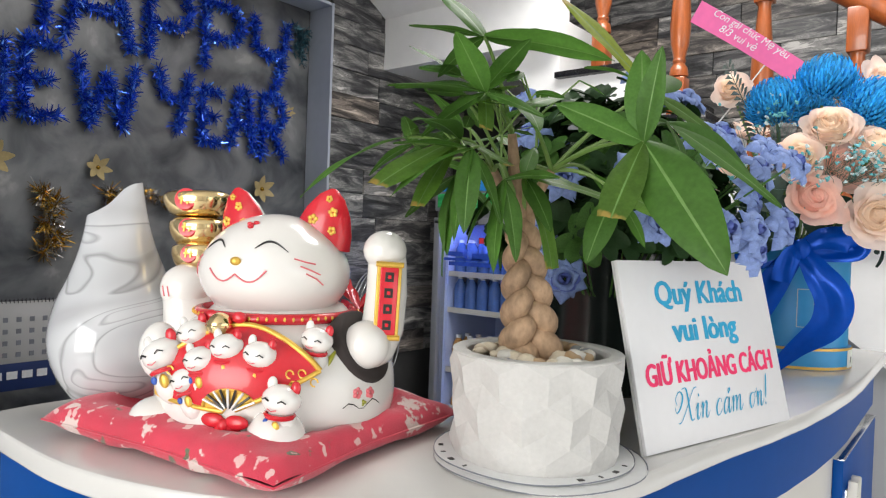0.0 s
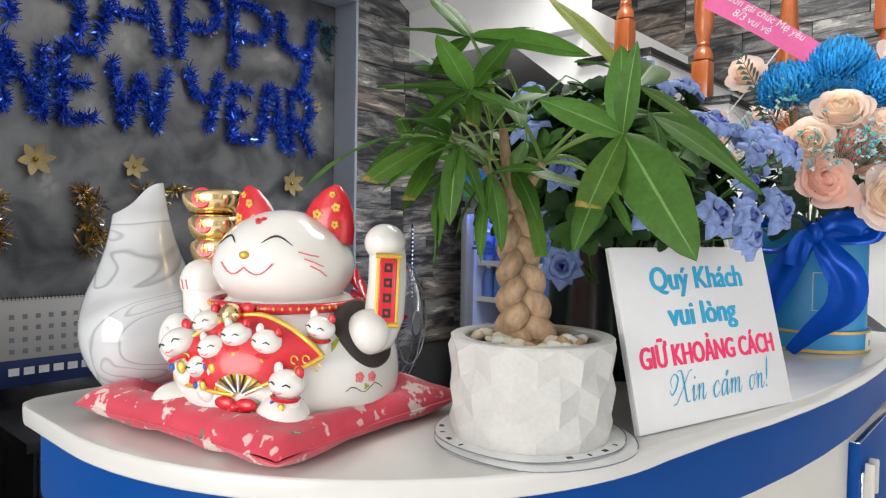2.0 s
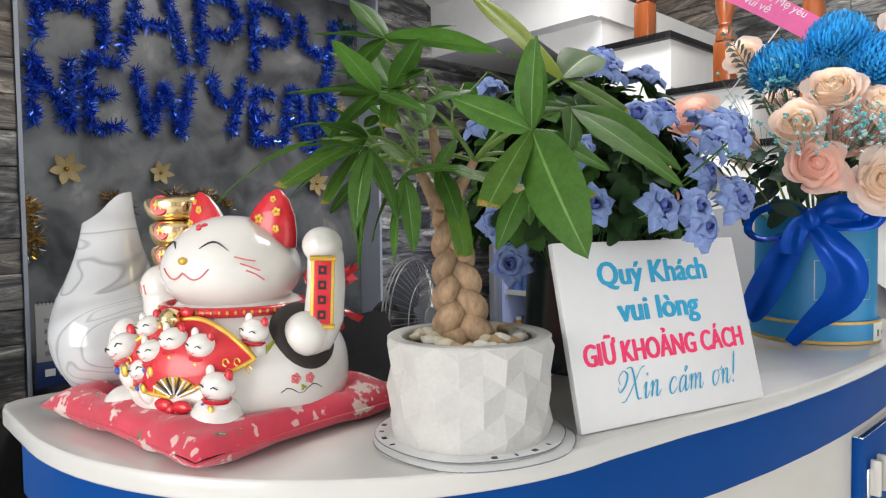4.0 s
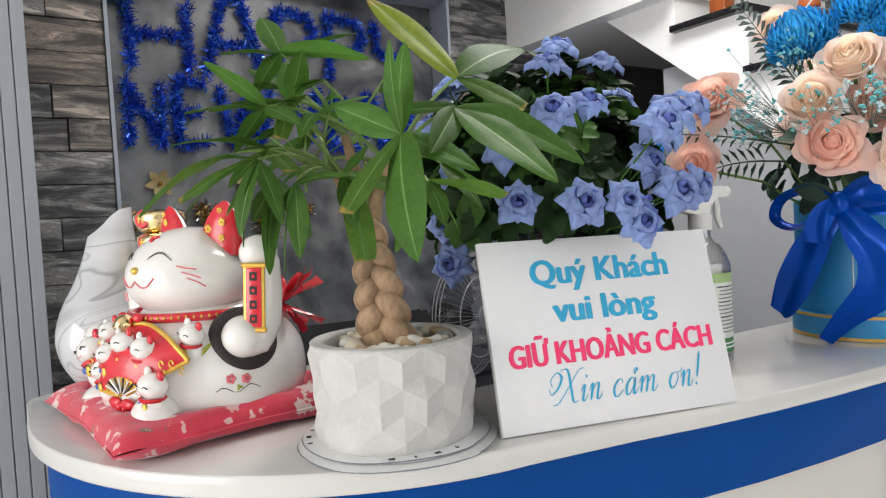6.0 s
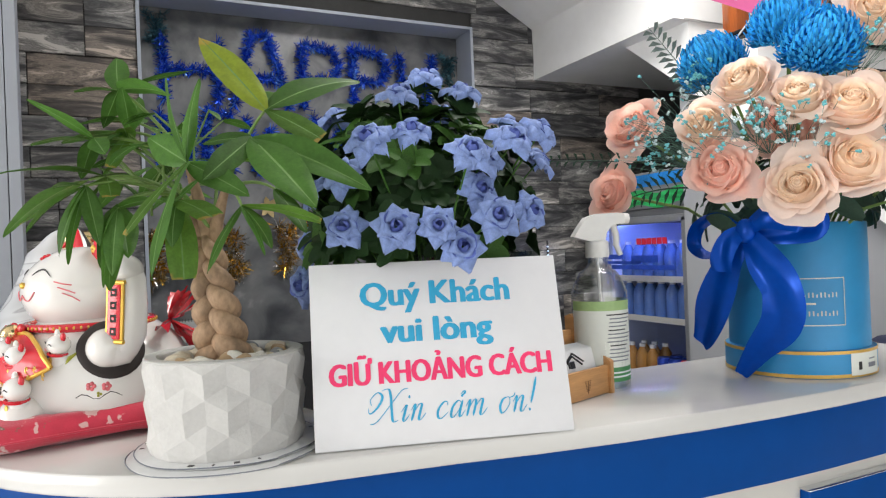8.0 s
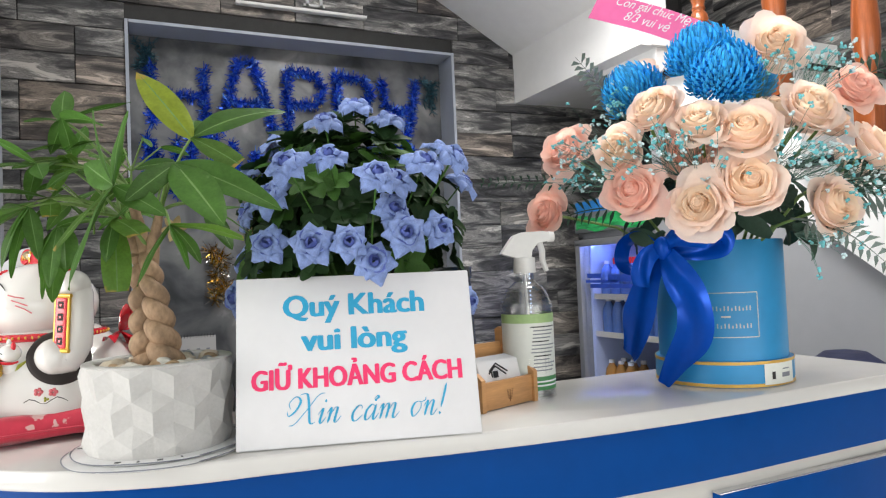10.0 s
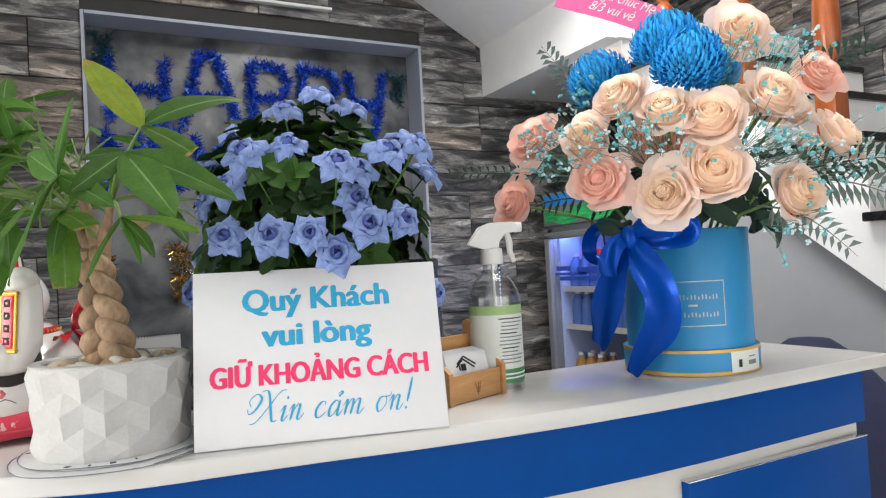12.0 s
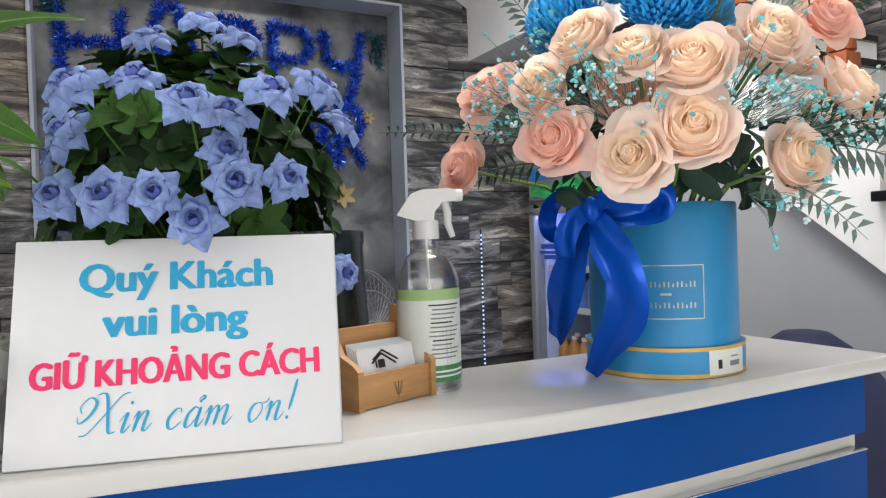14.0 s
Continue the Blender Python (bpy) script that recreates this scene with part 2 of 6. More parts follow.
g.box((WALL - 0.10, (NY0 + NY1) / 2, (NZ1 + CEIL) / 2), (0.18, NY1 - NY0, CEIL - NZ1))
g.box((WALL - 0.10, (NY0 + NY1) / 2, NZ0 / 2), (0.18, NY1 - NY0, NZ0))
wall_west = solid("wall_west", g, M_GROUT, "wall clad in dark stone-look tiles with a recessed niche", "wall", "structure")
g = Geo().box((WALL - ND - 0.03, (NY0 + NY1) / 2, (NZ0 + NZ1) / 2), (0.05, NY1 - NY0 + 0.1, NZ1 - NZ0 + 0.1))
part("niche_back", g, M_MARBLE, wall_west, "cloudy grey marble sheet")
g = Geo()
for y, s in ((NY0 + 0.004, 1), (NY1 - 0.004, -1)):
    g.box((WALL - ND / 2 + 0.006, y, (NZ0 + NZ1) / 2), (ND + 0.014, 0.012, NZ1 - NZ0))
g.box((WALL - ND / 2 + 0.006, (NY0 + NY1) / 2, NZ1 - 0.006), (ND + 0.014, NY1 - NY0 - 0.024, 0.012))
part("niche_lining", g, M_REVEAL, wall_west, "grey-blue painted reveal")
wall_north = solid("wall_north", Geo().box((0.65, BACK + 0.10, CEIL / 2), (6.5, 0.18, CEIL)), M_GROUT, "stair wall clad in dark stone-look tiles", "wall", "structure")
# shop front with tall glazed openings, and the side entrance
g = Geo()
g.box((3.1, 0.3, 2.88), (0.2, 7, 0.24)).box((3.1, 0.3, 0.15), (0.2, 7, 0.3)).box((3.1, -2.4, 1.5), (0.2, 1.6, 2.52)).box((3.1, 3.35, 1.5), (0.2, 0.3, 2.52))
solid("wall_east", g, M_WHITE_WALL, "white shop front wall with a wide opening", "wall", "structure")
g = Geo()
g.box((-2.0, -3.1, 1.5), (1.2, 0.2, 3)).box((2.3, -3.1, 1.5), (2.6, 0.2, 3)).box((-0.2, -3.1, 2.9), (2.4, 0.2, 0.2))
solid("wall_south", g, M_WHITE_WALL, "white side wall with an open entrance", "wall", "structure")

# ---- counter ----


def counter_outline(inset=0.0):
    """The counter's plan: straight front, a rounded nose, a square back corner."""
    pts = [(-0.445 + inset, 1.834 - inset), (-0.165 - inset, 1.834 - inset), (-0.16 - inset, 1.40), (-0.163 - inset, 1.28), (-0.171 - inset, 1.16), (-0.184 - inset, 1.04), (-0.201 - inset, 0.93), (-0.221 - inset, 0.83)]
    cx, cy, rx, ry = -0.72, 0.73, 0.480, 0.465
    for k in range(1, 25):
        a = -math.pi / 2 * k / 24
        pts.append((cx + (rx - inset) * math.cos(a), cy + (ry - inset) * math.sin(a)))
    pts += [(-0.86, 0.266 + inset), (-0.885, 0.272 + inset), (-0.90 + inset, 0.29 + inset), (-0.905 + inset, 0.33), (-0.905 + inset, 0.66), (-0.60, 0.70), (-0.47 + inset, 0.74)]
    return pts


counter = thing("reception_counter", pose(0, 0, 0), "white-topped reception counter with blue front and rounded end", "counter")


def slab(outline, z0, z1, bevel=0.004):
    bm = bmesh.new()
    f = bm.faces.new([bm.verts.new((x, y, z0)) for x, y in outline[::-1]])
    r = bmesh.ops.extrude_face_region(bm, geom=[f])
    bmesh.ops.translate(bm, verts=[v for v in r["geom"] if isinstance(v, bmesh.types.BMVert)], vec=(0, 0, z1 - z0))
    bmesh.ops.recalc_face_normals(bm, faces=bm.faces)
    if bevel:
        es = [e for e in bm.edges if abs(e.verts[0].co.z - e.verts[1].co.z) < 1e-6]
        bmesh.ops.bevel(bm, geom=es, offset=bevel, segments=3, affect="EDGES", profile=0.5)
    bm.verts.index_update()
    g = Geo().add([v.co for v in bm.verts], [[v.index for v in f.verts] for f in bm.faces])
    bm.free()
    return g


part("worktop", slab(counter_outline(), TOP - 0.024, TOP, 0.004), M_TOP, counter, "glossy white laminate worktop", smooth=30)
part("fascia", slab([(x, min(y, 1.790)) for x, y in counter_outline(0.02)], 0.984, TOP - 0.0242, 0.001), M_BLUE_LAM, counter, "royal blue laminate band", smooth=30)
part("body", slab([(x, min(y, 1.786)) for x, y in counter_outline(0.034)], 0.1, 0.984, 0), M_WHITE_LAM, counter, "cream laminate front", smooth=30)
part("plinth", slab([(x, min(y, 1.750)) for x, y in counter_outline(0.08)], 0.0, 0.1, 0), M_DARK, counter, smooth=30)
g = Geo().box((-0.1865, 1.567, 0.62), (0.017, 0.43, 0.68), 0.002)
part("front_panel", g, M_BLUE_LAM, counter, "royal blue raised panel")
part("panel_trim", Geo().box((-0.1865, 1.567, 0.9610), (0.0185, 0.432, 0.0018), 0.0006), M_CHROME, counter, "thin chrome edge trim")
clip = thing("panel_bracket", pose(-0.176, 1.40, 0.86), "small white plastic bracket fixed on the blue panel", "bracket")
for y in (-0.018, 0.018):
    part("prong", Geo().box((0.010, y, 0.03), (0.016, 0.010, 0.062), 0.003), M_WHITE_LAM, clip)
part("plate", Geo().box((0.0, 0, 0.02), (0.006, 0.06, 0.05), 0.002), M_CHROME, clip)

# ---- stairs ----
SY = 2.35           # face of the flight that runs along x
RUN, RISE = 0.285, 0.205
stair = thing("staircase", pose(0, 0, 0), "white concrete staircase with black granite treads and wooden balusters", "staircase", kind="structure")
g = Geo().box((-1.77, 2.83, 2.15), (0.90, 1.03, 0.10))
g.box((-1.772, SY - 0.015, 2.215), (0.893, 0.13, 0.236))
part("landing", g, M_WHITE_WALL, stair)
g = Geo()
x0, x1 = WALL + 0.002, -1.32
v = [(x0, SY - 0.08, 2.333), (x1, SY - 0.08, 2.333), (x1, 0.9, 3.10), (x0, 0.9, 3.10), (x0, SY - 0.08, 2.50), (x1, SY - 0.08, 2.50), (x1, 0.9, 3.27), (x0, 0.9, 3.27)]
g.add(v, [(0, 1, 2, 3), (4, 7, 6, 5), (0, 4, 5, 1), (1, 5, 6, 2), (2, 6, 7, 3), (3, 7, 4, 0)])
part("upper_flight", g, M_WHITE_WALL, stair)


def stringer_low(x):
    return 1.185 + 0.765 * (-0.472 - x)


steps = [(-1.335 + RUN * k, 1.985 - RISE * k) for k in range(9)]
g = Geo()
for k, (x, z) in enumerate(steps):
    a, b = x, x + RUN
    lo_a, lo_b = max(stringer_low(a) if k else 2.03 - 0.02, 0.0), max(stringer_low(b), 0.0)
    if k == 0:
        lo_a = stringer_low(a)
    q = [(a, SY, lo_a), (b, SY, lo_b), (b, SY, max(z - 0.02, lo_b + 0.01)), (a, SY, max(z - 0.02, lo_a + 0.01))]
    q += [(px, SY + 0.98, pz) for px, _, pz in q]
    g.add(q, [(0, 1, 2, 3), (7, 6, 5, 4), (0, 4, 5, 1), (2, 6, 7, 3), (0, 3, 7, 4), (1, 5, 6, 2)])
xl = -0.472 - (2.10 - 1.185) / 0.765
q = [(xl, SY, 2.10), (-1.335, SY, stringer_low(-1.335)), (-1.335, SY, 2.10)]
q += [(px, SY + 0.98, pz) for px, _, pz in q]
g.add(q, [(0, 1, 2), (5, 4, 3), (0, 3, 4, 1), (1, 4, 5, 2), (2, 5, 3, 0)])
part("lower_flight", g, M_WHITE_WALL, stair)
tread = Geo().box((RUN / 2 + 0.005, 0.47, -0.008), (RUN + 0.02, 1.0, 0.024), 0.003).mesh("tread", M_GRANITE)
for x, z in steps[:7]:
    part("tread", tread, None, stair, "black granite tread", m=pose(x, SY, z))
prof = [(0.0, 0), (0.030, 0), (0.030, 0.12), (0.022, 0.13), (0.030, 0.15), (0.033, 0.165), (0.030, 0.185), (0.020, 0.20), (0.024, 0.21), (0.020, 0.22), (0.032, 0.27), (0.036, 0.33), (0.033, 0.40), (0.024, 0.50), (0.020, 0.56), (0.026, 0.575), (0.020, 0.59), (0.030, 0.61), (0.030, 0.63), (0, 0.63)]
g = Geo().lathe(prof[5:17], 20).box((0, 0, 0.075), (0.062, 0.062, 0.15), 0.006).box((0, 0, 0.64), (0.06, 0.06, 0.14), 0.006)
g.lathe([(0.02, 0.15), (0.033, 0.155), (0.033, 0.165)], 20)
baluster = g.mesh("baluster", M_ORANGE_WOOD)
for k, x in enumerate((-1.19, -0.885, -0.605, -0.33, -0.06, 0.22)):
    part("baluster", baluster, None, stair, "turned varnished wooden baluster", m=pose(x, SY + 0.07, 1.985 - RISE * k))
g = Geo().tube([(-1.30, SY + 0.07, 2.80), (0.36, SY + 0.07, 2.80 - 1.66 * RISE / RUN)], 0.035, 12)
part("handrail", g, M_ORANGE_WOOD, stair)
# grey wall below the flight
g = Geo()
ax, bx = -1.42, 0.72
v = [(ax, SY + 0.03, 0), (bx, SY + 0.03, 0), (bx, SY + 0.03, stringer_low(bx) + 0.01), (-1.336, SY + 0.03, stringer_low(-1.336) + 0.01), (ax, SY + 0.03, stringer_low(-1.336) + 0.01)]
v += [(x, y + 0.1, z) for x, y, z in v]
g.add(v, [(0, 1, 2, 3, 4), (9, 8, 7, 6, 5), (0, 5, 6, 1), (1, 6, 7, 2), (2, 7, 8, 3), (3, 8, 9, 4), (4, 9, 5, 0)])
solid("wall_under_stairs", g, M_GREY_WALL, "plain grey painted wall below the stairs", "wall", "structure", smooth=0)

# ribbed panel that closes the room beside the counter
g = Geo().box((-1.235, -1.389, CEIL / 2), (0.03, 3.40, CEIL))
part_y = 0.312
for k in range(60):
    y = part_y - 0.012 - k * 0.024
    g.box((-1.215, y, CEIL / 2), (0.019, 0.022, CEIL), 0.001, seg=1)
solid("partition", g, M_RIB, "pale grey ribbed plastic folding partition", "partition", "structure")

# ---- loose things behind the counter ----
M_BLACK_FAB = mat("black_mesh_fabric", (0.012, 0.012, 0.014), 0.8, vary=0.2, scale=80, bump=0.3)
M_BLACK_PL = mat("black_plastic", (0.015, 0.015, 0.016), 0.35, vary=0.1, scale=30)
chair = thing("office_chair", pose(-1.12, 0.97, 0, 0, 0, 95), "black office chair behind the counter", "chair")
g = Geo().grid(lambda u, w: ((u - 0.5) * 0.44 * (1 - 0.25 * abs(2 * w - 1) ** 3), 0.03 * (2 * u - 1) ** 2, 0.52 + 0.59 * w), 12, 10)
g.grid(lambda u, w: ((0.5 - u) * 0.44 * (1 - 0.25 * abs(2 * w - 1) ** 3), 0.03 + 0.03 * (2 * u - 1) ** 2, 0.52 + 0.59 * w), 12, 10)
part("backrest", g, M_BLACK_FAB, chair)
part("seat", Geo().box((0, -0.25, 0.46), (0.46, 0.44, 0.08), 0.03), M_BLACK_FAB, chair)
part("gas_column", Geo().tube([(0, -0.25, 0.06), (0, -0.25, 0.42)], 0.025), M_BLACK_PL, chair)
part("back_support", Geo().tube([(0, -0.2, 0.40), (0, 0.05, 0.42), (0, 0.05, 0.60)], 0.02), M_BLACK_PL, chair)
for k in range(5):
    a = 2 * math.pi * k / 5
    part("leg", Geo().tube([(0, -0.25, 0.09), (0.28 * math.cos(a), -0.25 + 0.28 * math.sin(a), 0.06)], [0.025, 0.015]).ball((0.28 * math.cos(a), -0.25 + 0.28 * math.sin(a), 0.03), 0.03, u=10, w=6), M_BLACK_PL, chair)

# stand fan behind the counter
M_FAN = mat("grey_fan_wire", (0.22, 0.22, 0.23), 0.35, 0.4, vary=0.1, scale=30)
M_FAN_BLADE = mat("smoked_fan_blade", (0.10, 0.11, 0.13), 0.25, vary=0.1, scale=20)
fan = thing("stand_fan", pose(-1.385, 1.41, 0, 0, 0, 114), "grey wire-caged electric stand fan behind the counter", "fan")
part("base", Geo().lathe([(0, 0), (0.17, 0), (0.175, 0.012), (0.16, 0.03), (0.03, 0.05), (0, 0.05)], 36), M_BLACK_PL, fan)
part("pole", Geo().tube([(0, 0.05, 0.04), (0, 0.05, 0.95)], 0.012, 12), M_FAN, fan)
part("motor", Geo().lathe([(0, -0.02), (0.04, -0.02), (0.052, 0.0), (0.055, 0.03), (0.048, 0.075), (0.03, 0.095), (0, 0.10)], 24, m=Matrix.Translation((0, 0.03, 1.04)) @ pose(0, 0, 0, -90, 0, 0)), M_BLACK_PL, fan)
cage = Geo()
for r, y in ((0.18, 0.0), (0.178, 0.012), (0.178, -0.012), (0.12, -0.045), (0.12, 0.04)):
    cage.tube([(r * math.cos(math.pi * k / 24), y, 1.04 + r * math.sin(math.pi * k / 24)) for k in range(49)], 0.0022, 5, caps=False)
for k in range(48):
    a = 2 * math.pi * k / 48
    for depth in (-0.055, 0.05):
        cage.tube([(r * math.cos(a), depth * (1 - (r / 0.18) ** 2), 1.04 + r * math.sin(a)) for r in (0.035, 0.08, 0.13, 0.178)], 0.0011, 4, caps=False)
part("cage", cage, M_FAN, fan, "fine grey wire cage", smooth=80)
part("badge", Geo().lathe([(0, 0.004), (0.034, 0.003), (0.037, 0)], 24, m=Matrix.Translation((0, -0.056, 1.04)) @ pose(0, 0, 0, 90, 0, 0)), M_FAN, fan)
blade = Geo().grid(lambda u, w: ((0.03 + 0.125 * u), (w - 0.5) * 0.035, (w - 0.5) * 0.10 * (0.5 + 0.8 * u)), 6, 4).mesh("blade", M_FAN_BLADE, 80)
for k in range(3):
    part("blade", blade, None, fan, m=Matrix.Translation((0, 0, 1.04)) @ pose(0, 0, 0, 0, 120 * k, 0))

# navy dust cover over a seat beside the counter's end
M_NAVY = mat("navy_cover_cloth", (0.006, 0.010, 0.045), 0.75, vary=0.2, scale=12, bump=0.3, bump_scale=300)
cover = thing("covered_seat", pose(-0.50, 2.105, 0), "seat under a dark navy cloth cover", "covered seat")
CV = [(0.0, 1.080), (0.045, 1.074), (0.085, 1.045), (0.13, 0.995), (0.175, 0.94), (0.205, 0.87), (0.215, 0.6), (0.225, 0.3), (0.235, 0.0)]


def cover_pt(u, w):
    t = w * (len(CV) - 1)
    i = min(int(t), len(CV) - 2)
    r, z = (CV[i][j] + (CV[i + 1][j] - CV[i][j]) * (t - i) for j in (0, 1))
    a = 2 * math.pi * u
    r *= 1 + 0.035 * math.sin(9 * a + 1.0) * w * w + 0.02 * math.sin(4 * a)
    return (r * math.cos(a), r * math.sin(a), z)


part("cloth_cover", Geo().grid(cover_pt, 72, 32), M_NAVY, cover, smooth=70)
part("seat_frame", Geo().tube([(0, 0, 0), (0, 0, 1.04)], 0.03, 12), M_BLACK_PL, cover)

desk = thing("back_cabinet", pose(WALL + 0.2, 1.25, 0), "low dark laminate cabinet below the niche", "cabinet")
part("body", Geo().box((0, 0, 0.37), (0.36, 1.36, 0.74), 0.003), M_DARK, desk)
part("top", Geo().box((0.005, 0, 0.755), (0.39, 1.40, 0.028), 0.003), M_DARK, desk)
for y in (-0.34, 0.34):
    d = part("door", Geo().box((0.187, y, 0.38), (0.016, 0.66, 0.68), 0.002), M_DARK, desk)
    part("handle", Geo().box((0.20, y * 0.1, 0.62), (0.012, 0.012, 0.12), 0.003), M_CHROME, d)

# calendar hung on the niche wall
# white page; the shade below counter height is put into its base colour
M_PAPER = mat("shaded_white_paper", (0.46, 0.46, 0.46), 0.6, vary=0.02, scale=10)
M_NAVY = mat("navy_print", (0.012, 0.03, 0.12), 0.45, vary=0.05)
M_INK = mat("grey_ink", (0.20, 0.21, 0.24), 0.6)
M_WHITE_INK = mat("white_print", (0.75, 0.76, 0.78), 0.6)
cal = thing("wall_calendar", pose(WALL + 0.03, 0.725, 0.84, 0, 0, 90), "white spiral calendar with a navy printed foot", "calendar")
part("page", Geo().box((0, 0, 0.165), (0.27, 0.006, 0.18), 0.001), M_PAPER, cal)
part("foot_board", Geo().box((0, 0.002, 0.035), (0.28, 0.008, 0.08), 0.001), M_NAVY, cal)
for k in range(6):
    part("letter_bar", Geo().box((-0.10 + 0.04 * k, -0.0042, 0.04), (0.028, 0.002, 0.022)), M_WHITE_INK, cal)
for r in range(4):
    for c in range(7):
        part("date_mark", Geo().box((-0.105 + 0.035 * c, -0.0035, 0.10 + 0.034 * r), (0.013, 0.001, 0.014)), M_INK, cal)
g = Geo()
for k in range(25):
    g.tube([(-0.126 + 0.0105 * k, -0.006, 0.25), (-0.126 + 0.0105 * k, -0.003, 0.262), (-0.126 + 0.0105 * k, 0.005, 0.255)], 0.0012, 5)
part("spiral", g, M_BLACK_PL, cal, "black wire binding")

# ---- drinks fridge ----
M_FRIDGE = mat("grey_fridge_steel", (0.26, 0.27, 0.29), 0.4, 0.3, vary=0.04, scale=8)
M_FR_IN = mat("white_fridge_liner", (0.50, 0.58, 0.85), 0.4, vary=0.03)
M_FR_DECAL = mat("blue_decal", (0.02, 0.07, 0.45), 0.4, vary=0.2, scale=30)
M_RED = mat("red_print", (0.62, 0.02, 0.04), 0.4, vary=0.05)
M_GREEN_P = mat("green_print", (0.03, 0.42, 0.12), 0.4, vary=0.5, scale=14, stretch=(1, 1, 6))
M_BLUE_P = mat("blue_print", (0.02, 0.22, 0.62), 0.4, vary=0.3, scale=14)
M_GLASS = glass("clear_glass", (0.9, 0.93, 0.98))
fr = thing("drinks_fridge", pose(-2.02, 2.46, 0), "grey glass-door drinks fridge under the stair landing", "fridge")
FW, FD = 0.56, 0.50
g = Geo()
g.box((0.02, FD / 2, 0.74), (0.04, FD, 1.40), 0.004).box((FW - 0.02, FD / 2, 0.74), (0.04, FD, 1.40), 0.004).box((FW / 2, FD - 0.02, 0.74), (FW, 0.04, 1.40)).box((FW / 2, FD / 2, 0.10), (FW, FD, 0.20), 0.004).box((FW / 2, FD / 2, 1.43), (FW, FD, 0.04), 0.004)
part("cabinet", g, M_FRIDGE, fr)
part("liner", Geo().box((FW / 2, FD - 0.05, 0.8), (FW - 0.09, 0.02, 1.2)).box((0.048, FD / 2, 0.8), (0.014, FD - 0.05, 1.2)).box((FW - 0.048, FD / 2, 0.8), (0.014, FD - 0.05, 1.2)), M_FR_IN, fr, "pale blue-lit inner liner")
hd = part("header", Geo().box((FW / 2, 0.03, 1.525), (FW, 0.10, 0.15), 0.006), M_FRIDGE, fr)
g = Geo()
for k in range(7):
    x = 0.02 + k * 0.075
    g.grid(lambda u, w, x=x: (x + 0.075 * u, -0.023, 1.46 + 0.02 * math.sin(3 * (x + 0.075 * u) * 9) * 0.5 + 0.06 * w), 6, 1)
part("header_print", g, M_GREEN_P, hd)
part("header_band", Geo().box((FW / 2, -0.0215, 1.565), (FW - 0.04, 0.002, 0.05)), M_BLUE_P, hd)
dr = part("door", Geo().box((0.02, -0.01, 0.80), (0.035, 0.03, 1.22), 0.004).box((FW - 0.02, -0.01, 0.80), (0.035, 0.03, 1.22), 0.004).box((FW / 2, -0.01, 0.205), (FW, 0.03, 0.03), 0.004).box((FW / 2, -0.01, 1.405), (FW, 0.03, 0.03), 0.004), M_FRIDGE, fr)
pane = part("pane", Geo().grid(lambda u, w: (0.035 + (FW - 0.07) * u, -0.008, 0.215 + 1.17 * w), 1, 1), M_GLASS, dr)
pane.visible_shadow = False
for k, w in enumerate((0.026, 0.024, 0.028, 0.024, 0.026, 0.024)):
    part("logo_bar", Geo().box((0.27 + 0.03 * k, -0.0115, 1.318), (w, 0.002, 0.026)), M_RED, dr)
part("decal", Geo().box((0.17, -0.0115, 1.23), (0.22, 0.002, 0.012)).box((0.12, -0.0115, 1.255), (0.10, 0.002, 0.02)).box((0.30, -0.0115, 1.245), (0.16, 0.002, 0.030)).box((0.28, -0.0115, 1.21), (0.38, 0.002, 0.018)), M_FR_DECAL, dr)
for z in (1.15, 0.98, 0.70, 0.44):
    s = part("shelf", Geo().box((FW / 2, FD / 2 - 0.03, z), (FW - 0.10, FD - 0.14, 0.006)).box((FW / 2, 0.035, z + 0.01), (FW - 0.10, 0.004, 0.025)), M_WHITE_LAM, fr)
led = glow("fridge_led", (0.26, 0.36, 1.0), 36.0)
part("led_tube", Geo().tube([(0.06, 0.035, 1.402), (0.50, 0.035, 1.402)], 0.007).tube([(0.06, 0.035, 0.222), (0.50, 0.035, 0.222)], 0.007), led, fr, "cool white light tube")
M_WATER = mat("blue_bottle", (0.10, 0.20, 0.52), 0.2, vary=0.1)
M_TEA = mat("amber_bottle", (0.42, 0.20, 0.05), 0.2, vary=0.15)
M_CAN = mat("blue_can", (0.02, 0.06, 0.42), 0.3, 0.4, vary=0.1)
M_CAP = mat("white_cap", (0.8, 0.8, 0.82), 0.4)
bprof = [(0, 0), (0.028, 0), (0.030, 0.006), (0.030, 0.10), (0.026, 0.125), (0.012, 0.15), (0.012, 0.158)]
bot = [Geo().lathe(bprof, 14).mesh("bottle", x) for x in (M_WATER, M_TEA)]
cap = Geo().lathe([(0.0135, 0), (0.0135, 0.014), (0, 0.014)], 12).mesh("cap", M_CAP)
can = Geo().lathe([(0, 0), (0.026, 0), (0.030, 0.008), (0.030, 0.112), (0.025, 0.122), (0, 0.12)], 14)
can_m = [can.mesh("can", x) for x in (M_CAN, M_RED)]
